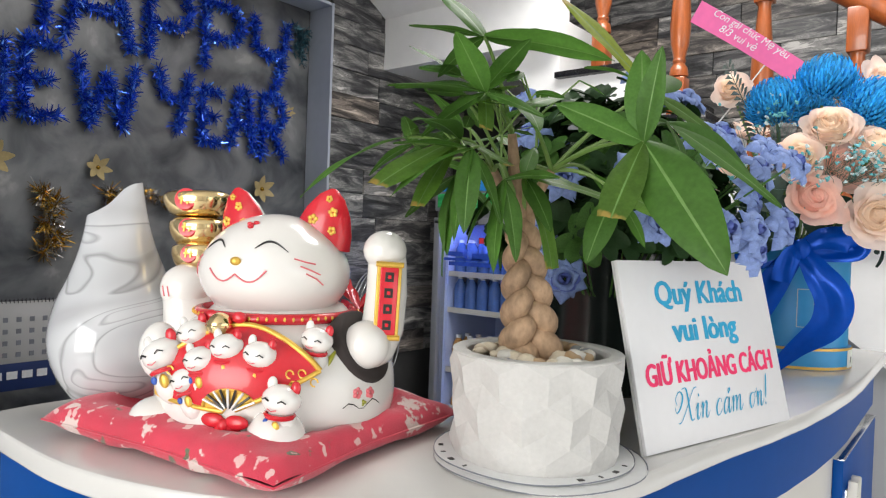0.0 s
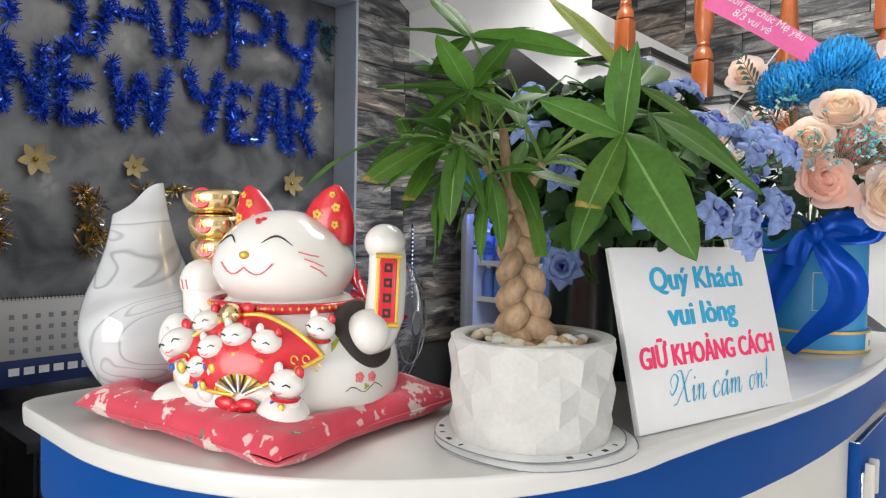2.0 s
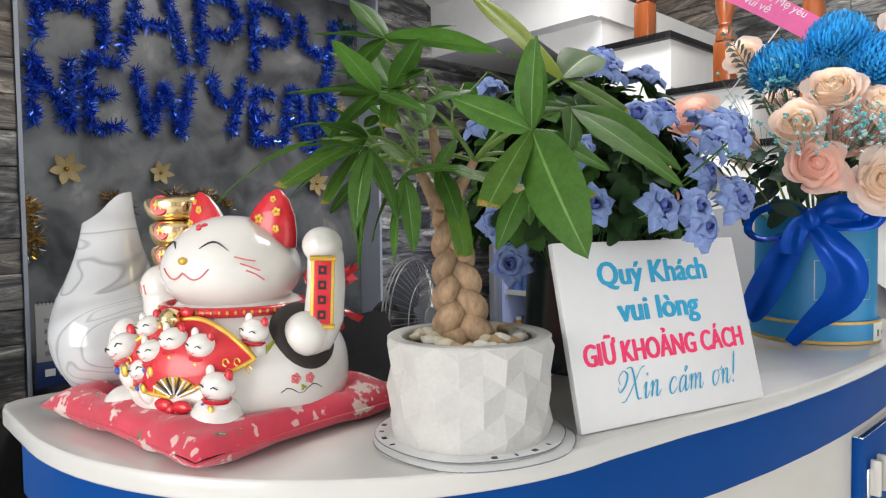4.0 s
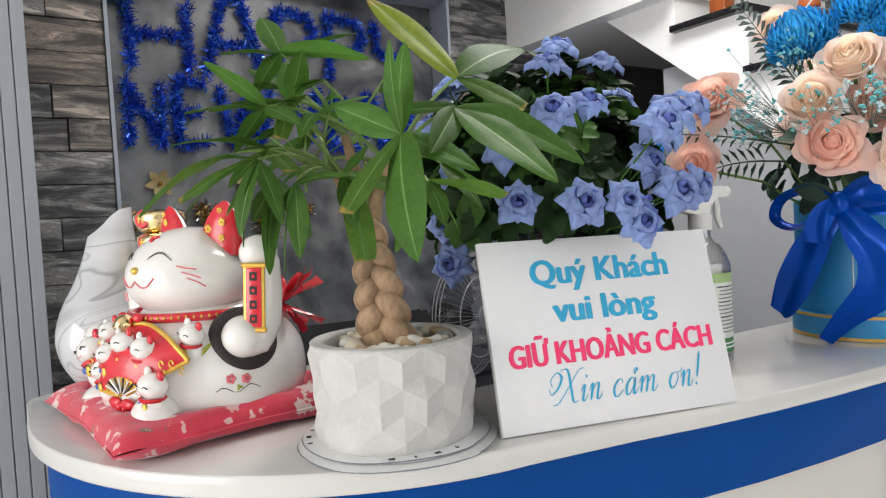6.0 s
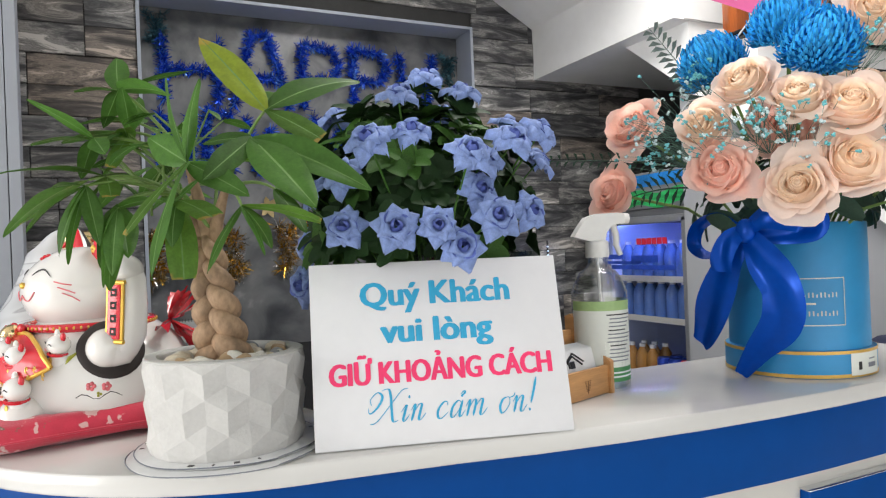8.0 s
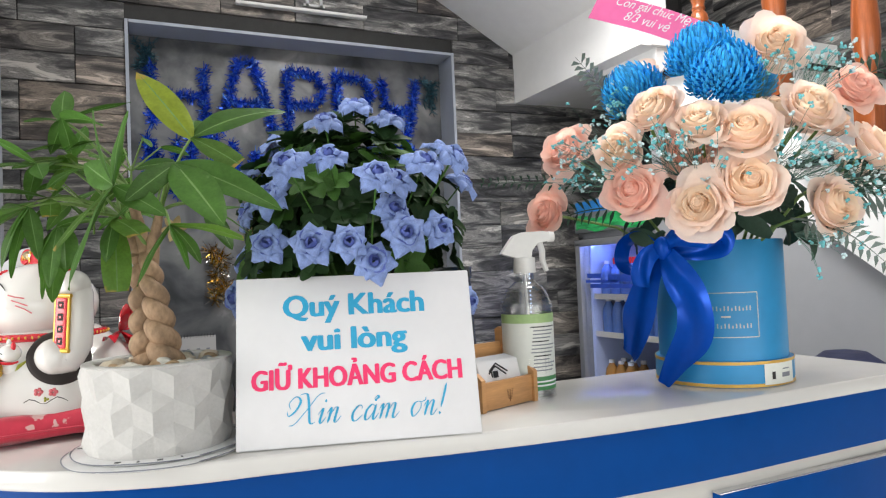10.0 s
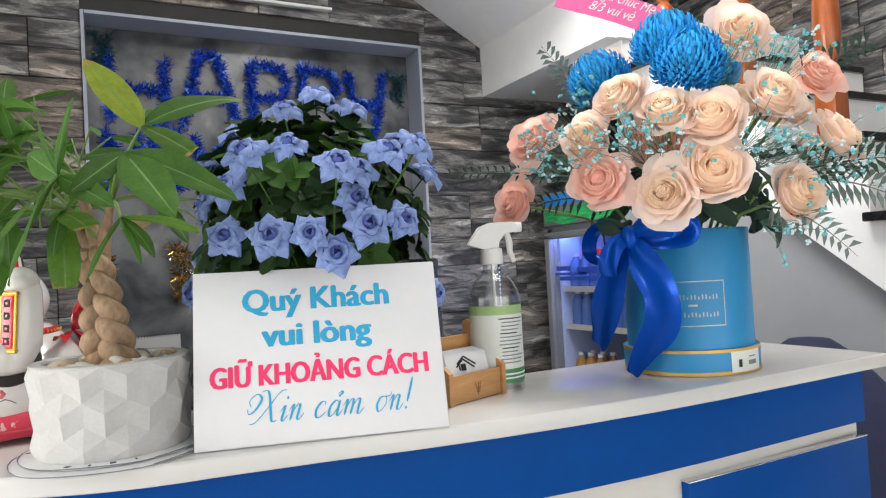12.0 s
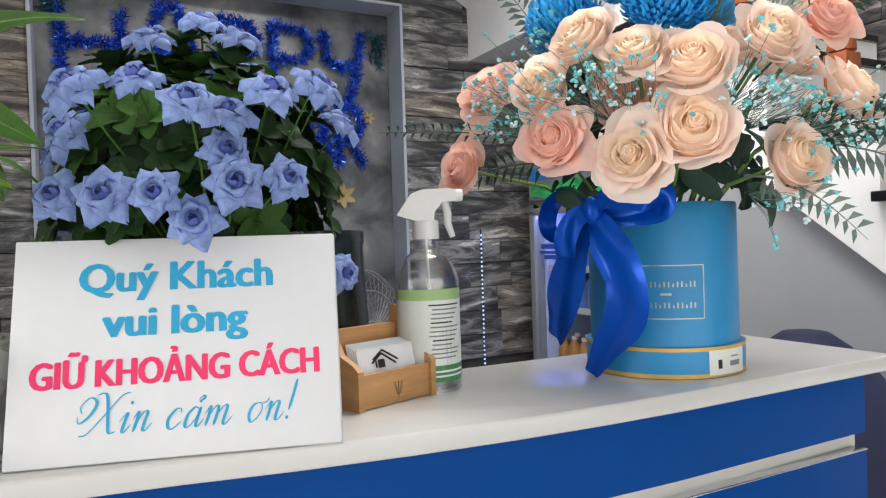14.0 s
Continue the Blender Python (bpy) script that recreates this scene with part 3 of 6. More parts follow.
for z, row in ((1.153, "wwwwwww"), (0.983, "wwwwwww"), (0.703, "tttccrr"), (0.443, "tctrcct")):
    for k, c in enumerate(row):
        for dy in (0.09, 0.16):
            m = pose(-2.02 + 0.085 + k * 0.066, 2.46 + dy, z + 0.0005)
            if c in "wt":
                o = tagged(new("drink_bottle", bot[c == "t"]), "amber tea bottle on a fridge shelf" if c == "t" else "clear blue water bottle on a fridge shelf", "bottle", "drinks in the fridge")
                o.matrix_basis = m
                part("cap", cap, None, o, m=pose(0, 0, 0.152))
            else:
                o = tagged(new("drink_can", can_m[c == "r"]), "red drink can on a fridge shelf" if c == "r" else "dark blue drink can on a fridge shelf", "can", "drinks in the fridge")
                o.matrix_basis = m
# string of lights down the tiled wall
lg = glow("led_dot", (0.5, 0.65, 1.0), 1.6)
strip = thing("led_strip", pose(WALL + 0.012, 2.30, 0.72), "strip of small blue-white lights on the tiled wall", "light strip")
part("cable", Geo().box((0, 0, 0.31), (0.003, 0.006, 0.62)), M_BLACK_PL, strip)
dot = Geo().ball((0, 0, 0), 0.0042, u=8, w=5).mesh("lamp", lg)
for k in range(30):
    part("lamp", dot, None, strip, m=pose(0.003, 0, 0.012 + 0.02 * k))

# ---- niche decorations ----
M_TINSEL = mat("blue_foil", (0.02, 0.085, 0.62), 0.25, 0.6, vary=0.5, scale=60)
# paler colour for some strands, painting in the foil's sparkle
M_TINSEL_GLINT = mat("pale_blue_glint_foil", (0.10, 0.28, 0.85), 0.18, 0.6, vary=0.5, scale=60)
M_GOLD_T = mat("gold_foil", (0.60, 0.36, 0.06), 0.22, 0.85, vary=0.5, scale=60)
M_SILVER_T = mat("silver_foil", (0.5, 0.5, 0.5), 0.2, 0.9, vary=0.4, scale=60)
M_TEAL_T = mat("teal_foil", (0.05, 0.13, 0.17), 0.3, 0.6, vary=0.5, scale=60)
rng = random.Random(4)


def tinsel(strokes, per_m=1900, rad=0.033, both=0.0):
    """Foil garland along strokes in the y-z plane."""
    g = Geo()
    for st in strokes:
        for (y0, z0), (y1, z1) in zip(st, st[1:]):
            ln = math.hypot(y1 - y0, z1 - z0)
            for _ in range(int(ln * per_m)):
                t = rng.random()
                p = Vector((0.014 + rng.uniform(-0.004, 0.01), y0 + (y1 - y0) * t, z0 + (z1 - z0) * t))
                d = Vector((rng.uniform(-0.25, 1), rng.gauss(0, 1), rng.gauss(0, 1))).normalized() * rad * rng.uniform(0.5, 1.25)
                s = d.cross(Vector((rng.gauss(0, 1), rng.gauss(0, 1), rng.gauss(0, 1)))).normalized() * rng.uniform(0.0012, 0.0028)
                e = p + d
                b = p + d * 0.5 + s * rng.uniform(-1.5, 1.5)
                e.x, b.x = max(e.x, 0.002), max(b.x, 0.002)
                g.add([p - s, p + s, b + s, b - s, e + s * 0.6, e - s * 0.6], [(0, 1, 2, 3), (3, 2, 4, 5)], int(rng.random() < both))
    return g


GLYPH = {
    "H": [[(0, 1), (0, 0)], [(1, 1), (1, 0)], [(0, 0.5), (1, 0.5)]],
    "A": [[(0, 0), (0.35, 1), (0.65, 1), (1, 0)], [(0.2, 0.4), (0.8, 0.4)]],
    "P": [[(0, 0), (0, 1), (0.8, 0.95), (1, 0.72), (0.8, 0.48), (0, 0.45)]],
    "Y": [[(0, 1), (0.1, 0.62), (0.5, 0.5), (0.9, 0.62)], [(1, 1), (0.9, 0.55), (0.6, 0)]],
    "N": [[(0, 0), (0, 1), (1, 0), (1, 1)]],
    "E": [[(1, 0.95), (0.1, 1), (0, 0.5), (0.1, 0), (1, 0.05)], [(0, 0.5), (0.8, 0.5)]],
    "W": [[(0, 1), (0.22, 0), (0.5, 0.8), (0.78, 0), (1, 1)]],
    "R": [[(0, 0), (0, 1), (0.8, 0.95), (0.95, 0.72), (0.75, 0.5), (0, 0.48)], [(0.4, 0.48), (1, 0)]],
}


def tinsel_letter(ch, y0, y1, z0, z1):
    st = [[(y0 + (y1 - y0) * a, z0 + (z1 - z0) * b) for a, b in s] for s in GLYPH[ch]]
    solid("tinsel_letter", tinsel(st, both=0.22), [M_TINSEL, M_TINSEL_GLINT], f"letter {ch} shaped from glittering blue tinsel", "decoration", group="tinsel greeting in the niche", m=pose(WALL - ND - 0.004, 0, 0))


for ch, y0, y1, z0, z1 in (("H", 0.66, 0.86, 1.94, 2.18), ("A", 0.92, 1.14, 1.93, 2.22), ("P", 1.20, 1.36, 1.93, 2.20), ("P", 1.42, 1.58, 1.94, 2.20), ("Y", 1.63, 1.80, 1.88, 2.20)):
    tinsel_letter(ch, y0, y1, z0, z1)
for ch, y0, y1, z0, z1 in (("N", 0.64, 0.75, 1.66, 1.88), ("E", 0.80, 0.91, 1.66, 1.90), ("W", 0.96, 1.16, 1.66, 1.88), ("Y", 1.24, 1.36, 1.68, 1.90), ("E", 1.41, 1.50, 1.66, 1.86), ("A", 1.54, 1.65, 1.65, 1.88), ("R", 1.69, 1.80, 1.64, 1.88)):
    tinsel_letter(ch, y0, y1, z0, z1)
for y, z0, z1 in ((0.89, 1.23, 1.43), (1.10, 1.26, 1.44), (0.60, 1.24, 1.42)):
    st = [[(y - 0.02, z0), (y + 0.03, z0 + 0.05), (y - 0.01, (z0 + z1) / 2), (y + 0.02, z1 - 0.04), (y - 0.03, z1)]]
    solid("gold_garland", tinsel(st, 2600, 0.046, 0.5), [M_GOLD_T, M_SILVER_T], "tangle of gold and silver tinsel on the marble", "decoration", group="gold tinsel in the niche", m=pose(WALL - ND - 0.004, 0, 0))
solid("gold_garland", tinsel([[(1.12, 1.43), (1.22, 1.45), (1.30, 1.40)]], 1400, 0.03, 0.5), [M_GOLD_T, M_SILVER_T], "tangle of gold and silver tinsel on the marble", "decoration", group="gold tinsel in the niche", m=pose(WALL - ND - 0.004, 0, 0))
for y, z in ((1.875, 2.16), (0.64, 2.22)):
    solid("tinsel_bow", tinsel([[(y - 0.04, z + 0.05), (y + 0.03, z - 0.02)], [(y - 0.03, z - 0.06), (y + 0.03, z + 0.05)], [(y, z), (y + 0.01, z - 0.10)]], 1100, 0.032), M_TEAL_T, "dull teal foil bow in the niche corner", "decoration", group="teal bows in the niche", m=pose(WALL - ND - 0.004, 0, 0))
M_YEL_FLOWER = mat("pale_yellow_cloth", (0.36, 0.28, 0.13), 0.7, vary=0.15)
for y, z, s in ((1.70, 1.50, 1.0), (1.04, 1.52, 0.8), (0.73, 1.52, 1.0), (1.83, 1.84, 0.5), (1.32, 2.06, 0.6)):
    fl = thing("cloth_flower", pose(WALL - ND + 0.002, y, z, 0, 90, 0) @ pose(0, 0, 0, 0, 0, rng.uniform(0, 60)), "small pale yellow cloth flower stuck on marble", "decoration", "cloth flowers in the niche")
    pm = Geo().grid(lambda u, w: ((w - 0.5) * 0.03 * math.sin(math.pi * (0.1 + 0.85 * u)), 0.055 * u, 0.006 + 0.02 * u * u), 5, 3).mesh("petal", M_YEL_FLOWER)
    for k in range(6):
        part("petal", pm, None, fl, m=pose(0, 0, 0.002, 0, 0, 60 * k) @ Matrix.Scale(s, 4))
    part("flower_centre", Geo().ball((0, 0, 0.012 * s), 0.009 * s, u=8, w=6), M_GOLD_T, fl)
# hanging sign plate above the niche
plate = thing("wall_plate", pose(WALL + 0.012, 1.30, 2.42, 0, 0, 90), "thin white ledge with a small emblem on the tiles", "wall plate")
part("ledge", Geo().box((-0.05, -0.01, 0.0), (0.55, 0.03, 0.012), 0.002), M_WHITE_WALL, plate)
part("emblem", Geo().box((-0.03, 0, 0.06), (0.012, 0.006, 0.07)).box((0.03, 0, 0.06), (0.012, 0.006, 0.07)).box((0, 0, 0.09), (0.07, 0.006, 0.012)).box((0, 0, 0.03), (0.09, 0.006, 0.01)), M_WHITE_INK, plate)

# ---- on the counter: lucky cat on its cushion ----


def fabric():
    m = mat("red_flowered_fabric", (0.57, 0.028, 0.062), 0.75, vary=0.12, scale=14, bump=0.35, bump_scale=700, sheen=0.3)
    n, l = m.node_tree.nodes, m.node_tree.links
    b = n["Principled BSDF"]
    src = b.inputs["Base Color"].links[0].from_socket
    co = n.new("ShaderNodeTexCoord")
    wob = n.new("ShaderNodeTexNoise")
    wob.inputs["Scale"].default_value = 45
    mixv = n.new("ShaderNodeVectorMath")
    mixv.operation = "MULTIPLY_ADD"
    mixv.inputs[1].default_value = (0.03, 0.03, 0.03)
    l.new(co.outputs["Object"], wob.inputs["Vector"])
    l.new(wob.outputs["Color"], mixv.inputs[0])
    l.new(co.outputs["Object"], mixv.inputs[2])
    last = src
    for scale, thr, col in ((19, 0.34, (0.66, 0.52, 0.48)), (30, 0.23, (0.12, 0.13, 0.07)), (44, 0.29, (0.70, 0.42, 0.40))):
        vo = n.new("ShaderNodeTexVoronoi")
        vo.inputs["Scale"].default_value = scale
        l.new(mixv.outputs[0], vo.inputs["Vector"])
        pet = n.new("ShaderNodeTexNoise")
        pet.inputs["Scale"].default_value = 150
        l.new(co.outputs["Object"], pet.inputs["Vector"])
        ad = n.new("ShaderNodeMath")
        ad.operation = "MULTIPLY_ADD"
        ad.inputs[1].default_value, ad.inputs[2].default_value = 0.5, 0.0
        l.new(pet.outputs[0], ad.inputs[0])
        sm = n.new("ShaderNodeMath")
        sm.operation = "ADD"
        l.new(vo.outputs["Distance"], sm.inputs[0])
        l.new(ad.outputs[0], sm.inputs[1])
        mr = n.new("ShaderNodeMapRange")
        mr.inputs[1].default_value, mr.inputs[2].default_value, mr.inputs[3].default_value, mr.inputs[4].default_value = thr + 0.14, thr + 0.2, 1, 0
        l.new(sm.outputs[0], mr.inputs[0])
        mx = n.new("ShaderNodeMix")
        mx.data_type = "RGBA"
        mx.inputs[7].default_value = (*col, 1)
        l.new(mr.outputs[0], mx.inputs[0])
        l.new(last, mx.inputs[6])
        last = mx.outputs[2]
    l.new(last, b.inputs["Base Color"])
    return m


M_FABRIC = fabric()
cush = thing("cushion", pose(-0.618, 0.458, TOP, 0, 0, 8), "red flower-patterned cloth cushion under the cat", "cushion")


def pillow(u, w, up):
    x, y = 2 * u - 1, 2 * w - 1
    k = max(0.0, (1 - abs(x) ** 6) * (1 - abs(y) ** 6)) ** 0.40
    dip = 0.028 * max(0.0, 1 - (abs(x) / 0.84) ** 4 - (abs(y) / 0.80) ** 4) ** 0.5
    pinch = 1 - 0.06 * (1 - abs(x)) * abs(y) ** 4
    z = 0.018 + (0.026 * k - dip if up else -0.0175 * k)
    z += (0.0022 * math.sin(9 * x + 4 * y) + 0.0014 * math.sin(17 * x - 11 * y + 1.0)) * k
    z += 0.004 * math.exp(-((x - 0.9) ** 2 + (y + 0.9) ** 2) / 0.03) * (1 if up else 0)
    return (0.166 * x * (1 - 0.06 * (1 - abs(y)) * abs(x) ** 4), 0.148 * y * pinch, z)


part("cover", Geo().grid(lambda u, w: pillow(u, w, True), 44, 40).grid(lambda u, w: pillow(1 - u, w, False), 44, 40), M_FABRIC, cush, smooth=70)
seam = [pillow(u, w, True)[:2] + (0.018,) for u, w in [(k / 20, 0) for k in range(21)] + [(1, k / 20) for k in range(1, 21)] + [(1 - k / 20, 1) for k in range(1, 21)] + [(0, 1 - k / 20) for k in range(1, 21)]]
part("piping", Geo().tube(seam, 0.0012, 6, caps=False), M_FABRIC, cush, smooth=70)

M_CERAMIC = mat("white_glazed_ceramic", (0.74, 0.715, 0.68), 0.16, vary=0.015, scale=9, coat=0.5)
M_CAT_RED = mat("red_enamel", (0.58, 0.018, 0.03), 0.25, vary=0.06, scale=40, coat=0.3)
M_GOLD = mat("gold_leaf", (0.82, 0.62, 0.32), 0.17, 1.0, vary=0.08, scale=40)
M_GOLD_PAINT = mat("gold_paint", (0.72, 0.45, 0.08), 0.35, 0.5, vary=0.1, scale=60)
M_LINE = mat("black_paint_line", (0.02, 0.018, 0.018), 0.4)
M_HOLE = mat("dark_hollow", (0.03, 0.022, 0.02), 0.8)
M_OLIVE = mat("olive_paint", (0.32, 0.33, 0.03), 0.4)
M_PINK = mat("pink_paint", (0.70, 0.16, 0.18), 0.4)
M_BLUE_PT = mat("blue_paint", (0.03, 0.09, 0.40), 0.4)
CAT = [M_CERAMIC, M_CAT_RED, M_GOLD, M_LINE, M_HOLE, M_OLIVE, M_PINK, M_GOLD_PAINT, M_BLUE_PT]
cg = Geo()
BODY = [(0.0, 0.0), (0.098, 0.0), (0.121, 0.008), (0.131, 0.028), (0.133, 0.052), (0.129, 0.078), (0.117, 0.100), (0.098, 0.118), (0.078, 0.132), (0.062, 0.142), (0.0, 0.15)]


def body_r(z):
    for (r0, z0), (r1, z1) in zip(BODY, BODY[1:]):
        if z0 <= z <= z1 and z1 > z0:
            return r0 + (r1 - r0) * (z - z0) / (z1 - z0)
    return 0.08


def on_body(a, z, off=0.0):
    """Point on the belly: a degrees from the front towards the cat's left, z up."""
    r = body_r(z) + off
    return Vector((r * math.sin(radians(a)), -0.96 * r * math.cos(radians(a)), z))


def smooth_profile(prof, n=36):
    out = []
    for k in range(n + 1):
        t = k / n * (len(prof) - 1)
        i = min(int(t), len(prof) - 2)
        p = [prof[max(i - 1, 0)], prof[i], prof[i + 1], prof[min(i + 2, len(prof) - 1)]]
        f = t - i
        out.append(tuple(0.5 * (2 * p[1][j] + (p[2][j] - p[0][j]) * f + (2 * p[0][j] - 5 * p[1][j] + 4 * p[2][j] - p[3][j]) * f * f + (3 * p[1][j] - p[0][j] - 3 * p[2][j] + p[3][j]) * f ** 3) for j in (0, 1)))
    return [(max(r, 0), z) for r, z in out]


cg.lathe(smooth_profile(BODY, 30), 48, 0, Matrix.Diagonal((1, 0.96, 1, 1)))
HC, HR = Vector((0, -0.012, 0.177)), Vector((0.0785, 0.079, 0.062))


def head_shape(p):
    k = 1 + 0.06 * (1 - abs(p.z)) * abs(p.x)
    return Vector((p.x * k * (1 + 0.10 * max(0, -p.z) - 0.05 * max(0, p.z)), p.y * k, p.z))


cg.ball(HC, HR, 0, u=48, w=28, shape=head_shape)


def on_head(a, e, off=0.0008):
    a, e = radians(a), radians(e)
    p = head_shape(Vector((math.sin(a) * math.cos(e), -math.cos(a) * math.cos(e), math.sin(e))))
    q = Vector((p.x * HR.x, p.y * HR.y, p.z * HR.z))
    return HC + q * (1 + off / q.length)


def line(pts, r, slot):
    cg.tube(pts, r, 6, slot)


# face
for s in (-1, 1):
    line([on_head(s * (14 + 26 * t), 23 + 9 * math.sin(math.pi * t) - 3 * t) for t in [k / 10 for k in range(11)]], [0.0004 + 0.0008 * math.sin(math.pi * k / 10) for k in range(11)], 3)
    line([on_head(s * (24 * t), -2 - 9 * math.sin(math.pi * t) + 4 * t) for t in [k / 10 for k in range(11)]], 0.0009, 6)
    for k in range(3):
        line([on_head(s * (44 + 4 * k), 14 - 7 * k), on_head(s * (52 + 4 * k), 11 - 8 * k), on_head(s * (60 + 3 * k), 9 - 10 * k)], 0.0008, 6)
cg.ball(on_head(0, 10, 0.001), (0.006, 0.004, 0.0045), 7, u=12, w=8)
for da, de in ((-4, 52), (0, 48), (4, 54)):
    cg.ball(on_head(da, de, 0.0004), (0.0035, 0.0035, 0.0025), 1, u=8, w=6)
line([on_head(-6, 53), on_head(0, 50), on_head(6, 55)], 0.001, 1)
# ears: red fronts with gold blossoms, white backs
for s in (-1, 1):
    base = Vector((s * 0.050, 0.002, 0.220))
    m = Matrix.Translation(base) @ pose(0, 0, 0, 4, s * 14, s * 10) @ Matrix.Scale(1.08, 4)
    prof = [(0.032, -0.012), (0.030, 0.004), (0.024, 0.022), (0.014, 0.038), (0.004, 0.046), (0.0, 0.047)]
    n = 20
    for k in range(n):
        a0, a1 = 2 * math.pi * k / n, 2 * math.pi * (k + 1) / n
        slot = 1 if -1.0 < math.sin((a0 + a1) / 2) < -0.15 else (4 if math.sin((a0 + a1) / 2) > 0.35 else 0)
        for (r0, z0), (r1, z1) in zip(prof, prof[1:]):
            q = [(r0 * math.cos(a0), 0.55 * r0 * math.sin(a0), z0), (r0 * math.cos(a1), 0.55 * r0 * math.sin(a1), z0), (r1 * math.cos(a1), 0.55 * r1 * math.sin(a1), z1), (r1 * math.cos(a0), 0.55 * r1 * math.sin(a0), z1)]
            cg.add(q, [(0, 1, 2, 3)], slot, m)
    for bx, bz, br in ((0.008, 0.024, 0.0055), (-0.010, 0.012, 0.006), (0.012, 0.006, 0.005), (0.0, 0.036, 0.004)):
        w = 0.0305 - 0.0065 * bz / 0.022 if bz < 0.022 else 0.024 - 0.010 * (bz - 0.022) / 0.016
        by = -0.55 * math.sqrt(max(w * w - bx * bx, 1e-6)) - 0.0006
        for k in range(5):
            a = 2 * math.pi * k / 5 + bx * 90
            cg.ball((bx + br * 0.55 * math.cos(a), by, bz + br * 0.55 * math.sin(a)), (br * 0.42, 0.0012, br * 0.42), 7, m, u=8, w=6)
# collar, beads and bell
ring = [Vector((0.0855 * math.sin(2 * math.pi * k / 48), -0.006 - 0.081 * math.cos(2 * math.pi * k / 48), 0.130)) for k in range(49)]
cg.tube(ring, 0.0058, 8, 1)
for k in range(64):
    a = 2 * math.pi * k / 64
    cg.ball((0.0913 * math.sin(a), -0.006 - 0.0867 * math.cos(a), 0.1305), (0.0016, 0.0016, 0.0024), 7, u=6, w=4)
bl = Vector((-0.006, -0.105, 0.124))
cg.ball(bl, 0.0128, 2, u=20, w=14)
cg.tube([bl + Vector((0.0131 * math.cos(2 * math.pi * k / 20), 0.0131 * math.sin(2 * math.pi * k / 20), 0)) for k in range(21)], 0.0012, 6, 2)
for s in (-1, 1):
    cg.ball(bl + Vector((s * 0.016, 0.008, 0.008)), (0.009, 0.005, 0.006), 1, u=12, w=8)
# fan on the belly
FA, FZ = 10.0, 0.046


def fan_pt(ang, rad, off):
    s, t = rad * math.sin(radians(ang)), rad * math.cos(radians(ang)) * 0.92
    return on_body(FA + math.degrees(s / 0.118), min(FZ + t, 0.135), off + 0.010 * min(1, t / 0.05))


A0, A1 = -86, 60
fan_in, fan_out = 0.024, 0.086
for r0, r1, slot, off in ((fan_in, fan_out, 1, 0.0035), (0.004, fan_in, 7, 0.003)):
    cg.grid(lambda u, w, r0=r0, r1=r1, off=off: fan_pt(A0 + (A1 - A0) * u, r0 + (r1 - r0) * w, off), 40, 8, slot)
cg.tube([fan_pt(A0 + (A1 - A0) * k / 30, fan_out, 0.003) for k in range(31)], 0.0030, 8, 7)
for a in (A0, A1):
    cg.tube([fan_pt(a, 0.006 + 0.08 * k / 8, 0.003) for k in range(9)], 0.0026, 8, 7)
cg.tube([fan_pt(A0 + (A1 - A0) * k / 24, fan_in, 0.004) for k in range(25)], 0.0014, 6, 7)
for k in range(9):
    a = -60 + 15 * k
    cg.tube([fan_pt(a, 0.005, 0.005), fan_pt(a, 0.025, 0.006)], 0.0013, 5, 3 if k % 2 else 0)
for a, r in ((55, 0.072), (60, 0.060), (50, 0.064), (-58, 0.070), (65, 0.076)):
    c = fan_pt(a, r, 0.005)
    cg.tube([c + Vector((0.004 * math.cos(q), -0.001, 0.004 * math.sin(q))) for q in [k * 0.7 for k in range(8)]], 0.0009, 5, 7)


def kitten(c, s, lean=0):
    m = Matrix.Translation(c) @ pose(0, 0, 0, 0, lean, 0) @ Matrix.Scale(s, 4)
    cg.ball((0, 0, -0.012), (0.011, 0.010, 0.013), 0, m, u=14, w=10)
    cg.ball((0, -0.002, 0.005), (0.0125, 0.0105, 0.0095), 0, m, u=16, w=10)
    cg.tube([(0.0085 * math.cos(2 * math.pi * k / 14), -0.002 + 0.0085 * math.sin(2 * math.pi * k / 14), -0.004) for k in range(15)], 0.0015, 5, 1, m)
    for q in (-1, 1):
        cg.ball((q * 0.008, -0.001, 0.0135), (0.0035, 0.0025, 0.0045), 1 if q > 0 else 0, m, u=8, w=6)
        cg.tube([(q * 0.003, -0.0122, 0.006), (q * 0.0055, -0.0122, 0.0075), (q * 0.008, -0.0108, 0.006)], 0.0005, 4, 3, m)
    cg.ball((0.002, -0.0098, -0.010), (0.0032, 0.0014, 0.0042), 7, m, u=8, w=6)
    cg.ball((-0.005, -0.0090, -0.008), (0.0022, 0.0012, 0.0024), 8, m, u=8, w=6)
    cg.tube([(-0.003, -0.0128, 0.0015), (0, -0.0132, 0.0005), (0.003, -0.0128, 0.0015)], 0.0004, 4, 6, m)


for a, r in ((-66, 0.050), (-38, 0.054), (-9, 0.058), (24, 0.056)):
    kitten(fan_pt(a, r, -0.0080), 1.38, a * 0.3)
kitten(on_body(48, 0.106, 0.004), 1.35, 10)
kitten(on_body(-17, 0.108, 0.004), 1.40, -14)
kitten(on_body(-27, 0.084, 0.006), 1.75, -22)
cg.ball(on_body(-38, 0.092, 0.010), (0.022, 0.018, 0.030), 0, u=18, w=12)
cg.ball(on_body(-36, 0.106, 0.026), (0.007, 0.004, 0.010), 6, u=12, w=8)
kitten(on_body(31, 0.054, 0.012), 1.55, 6)
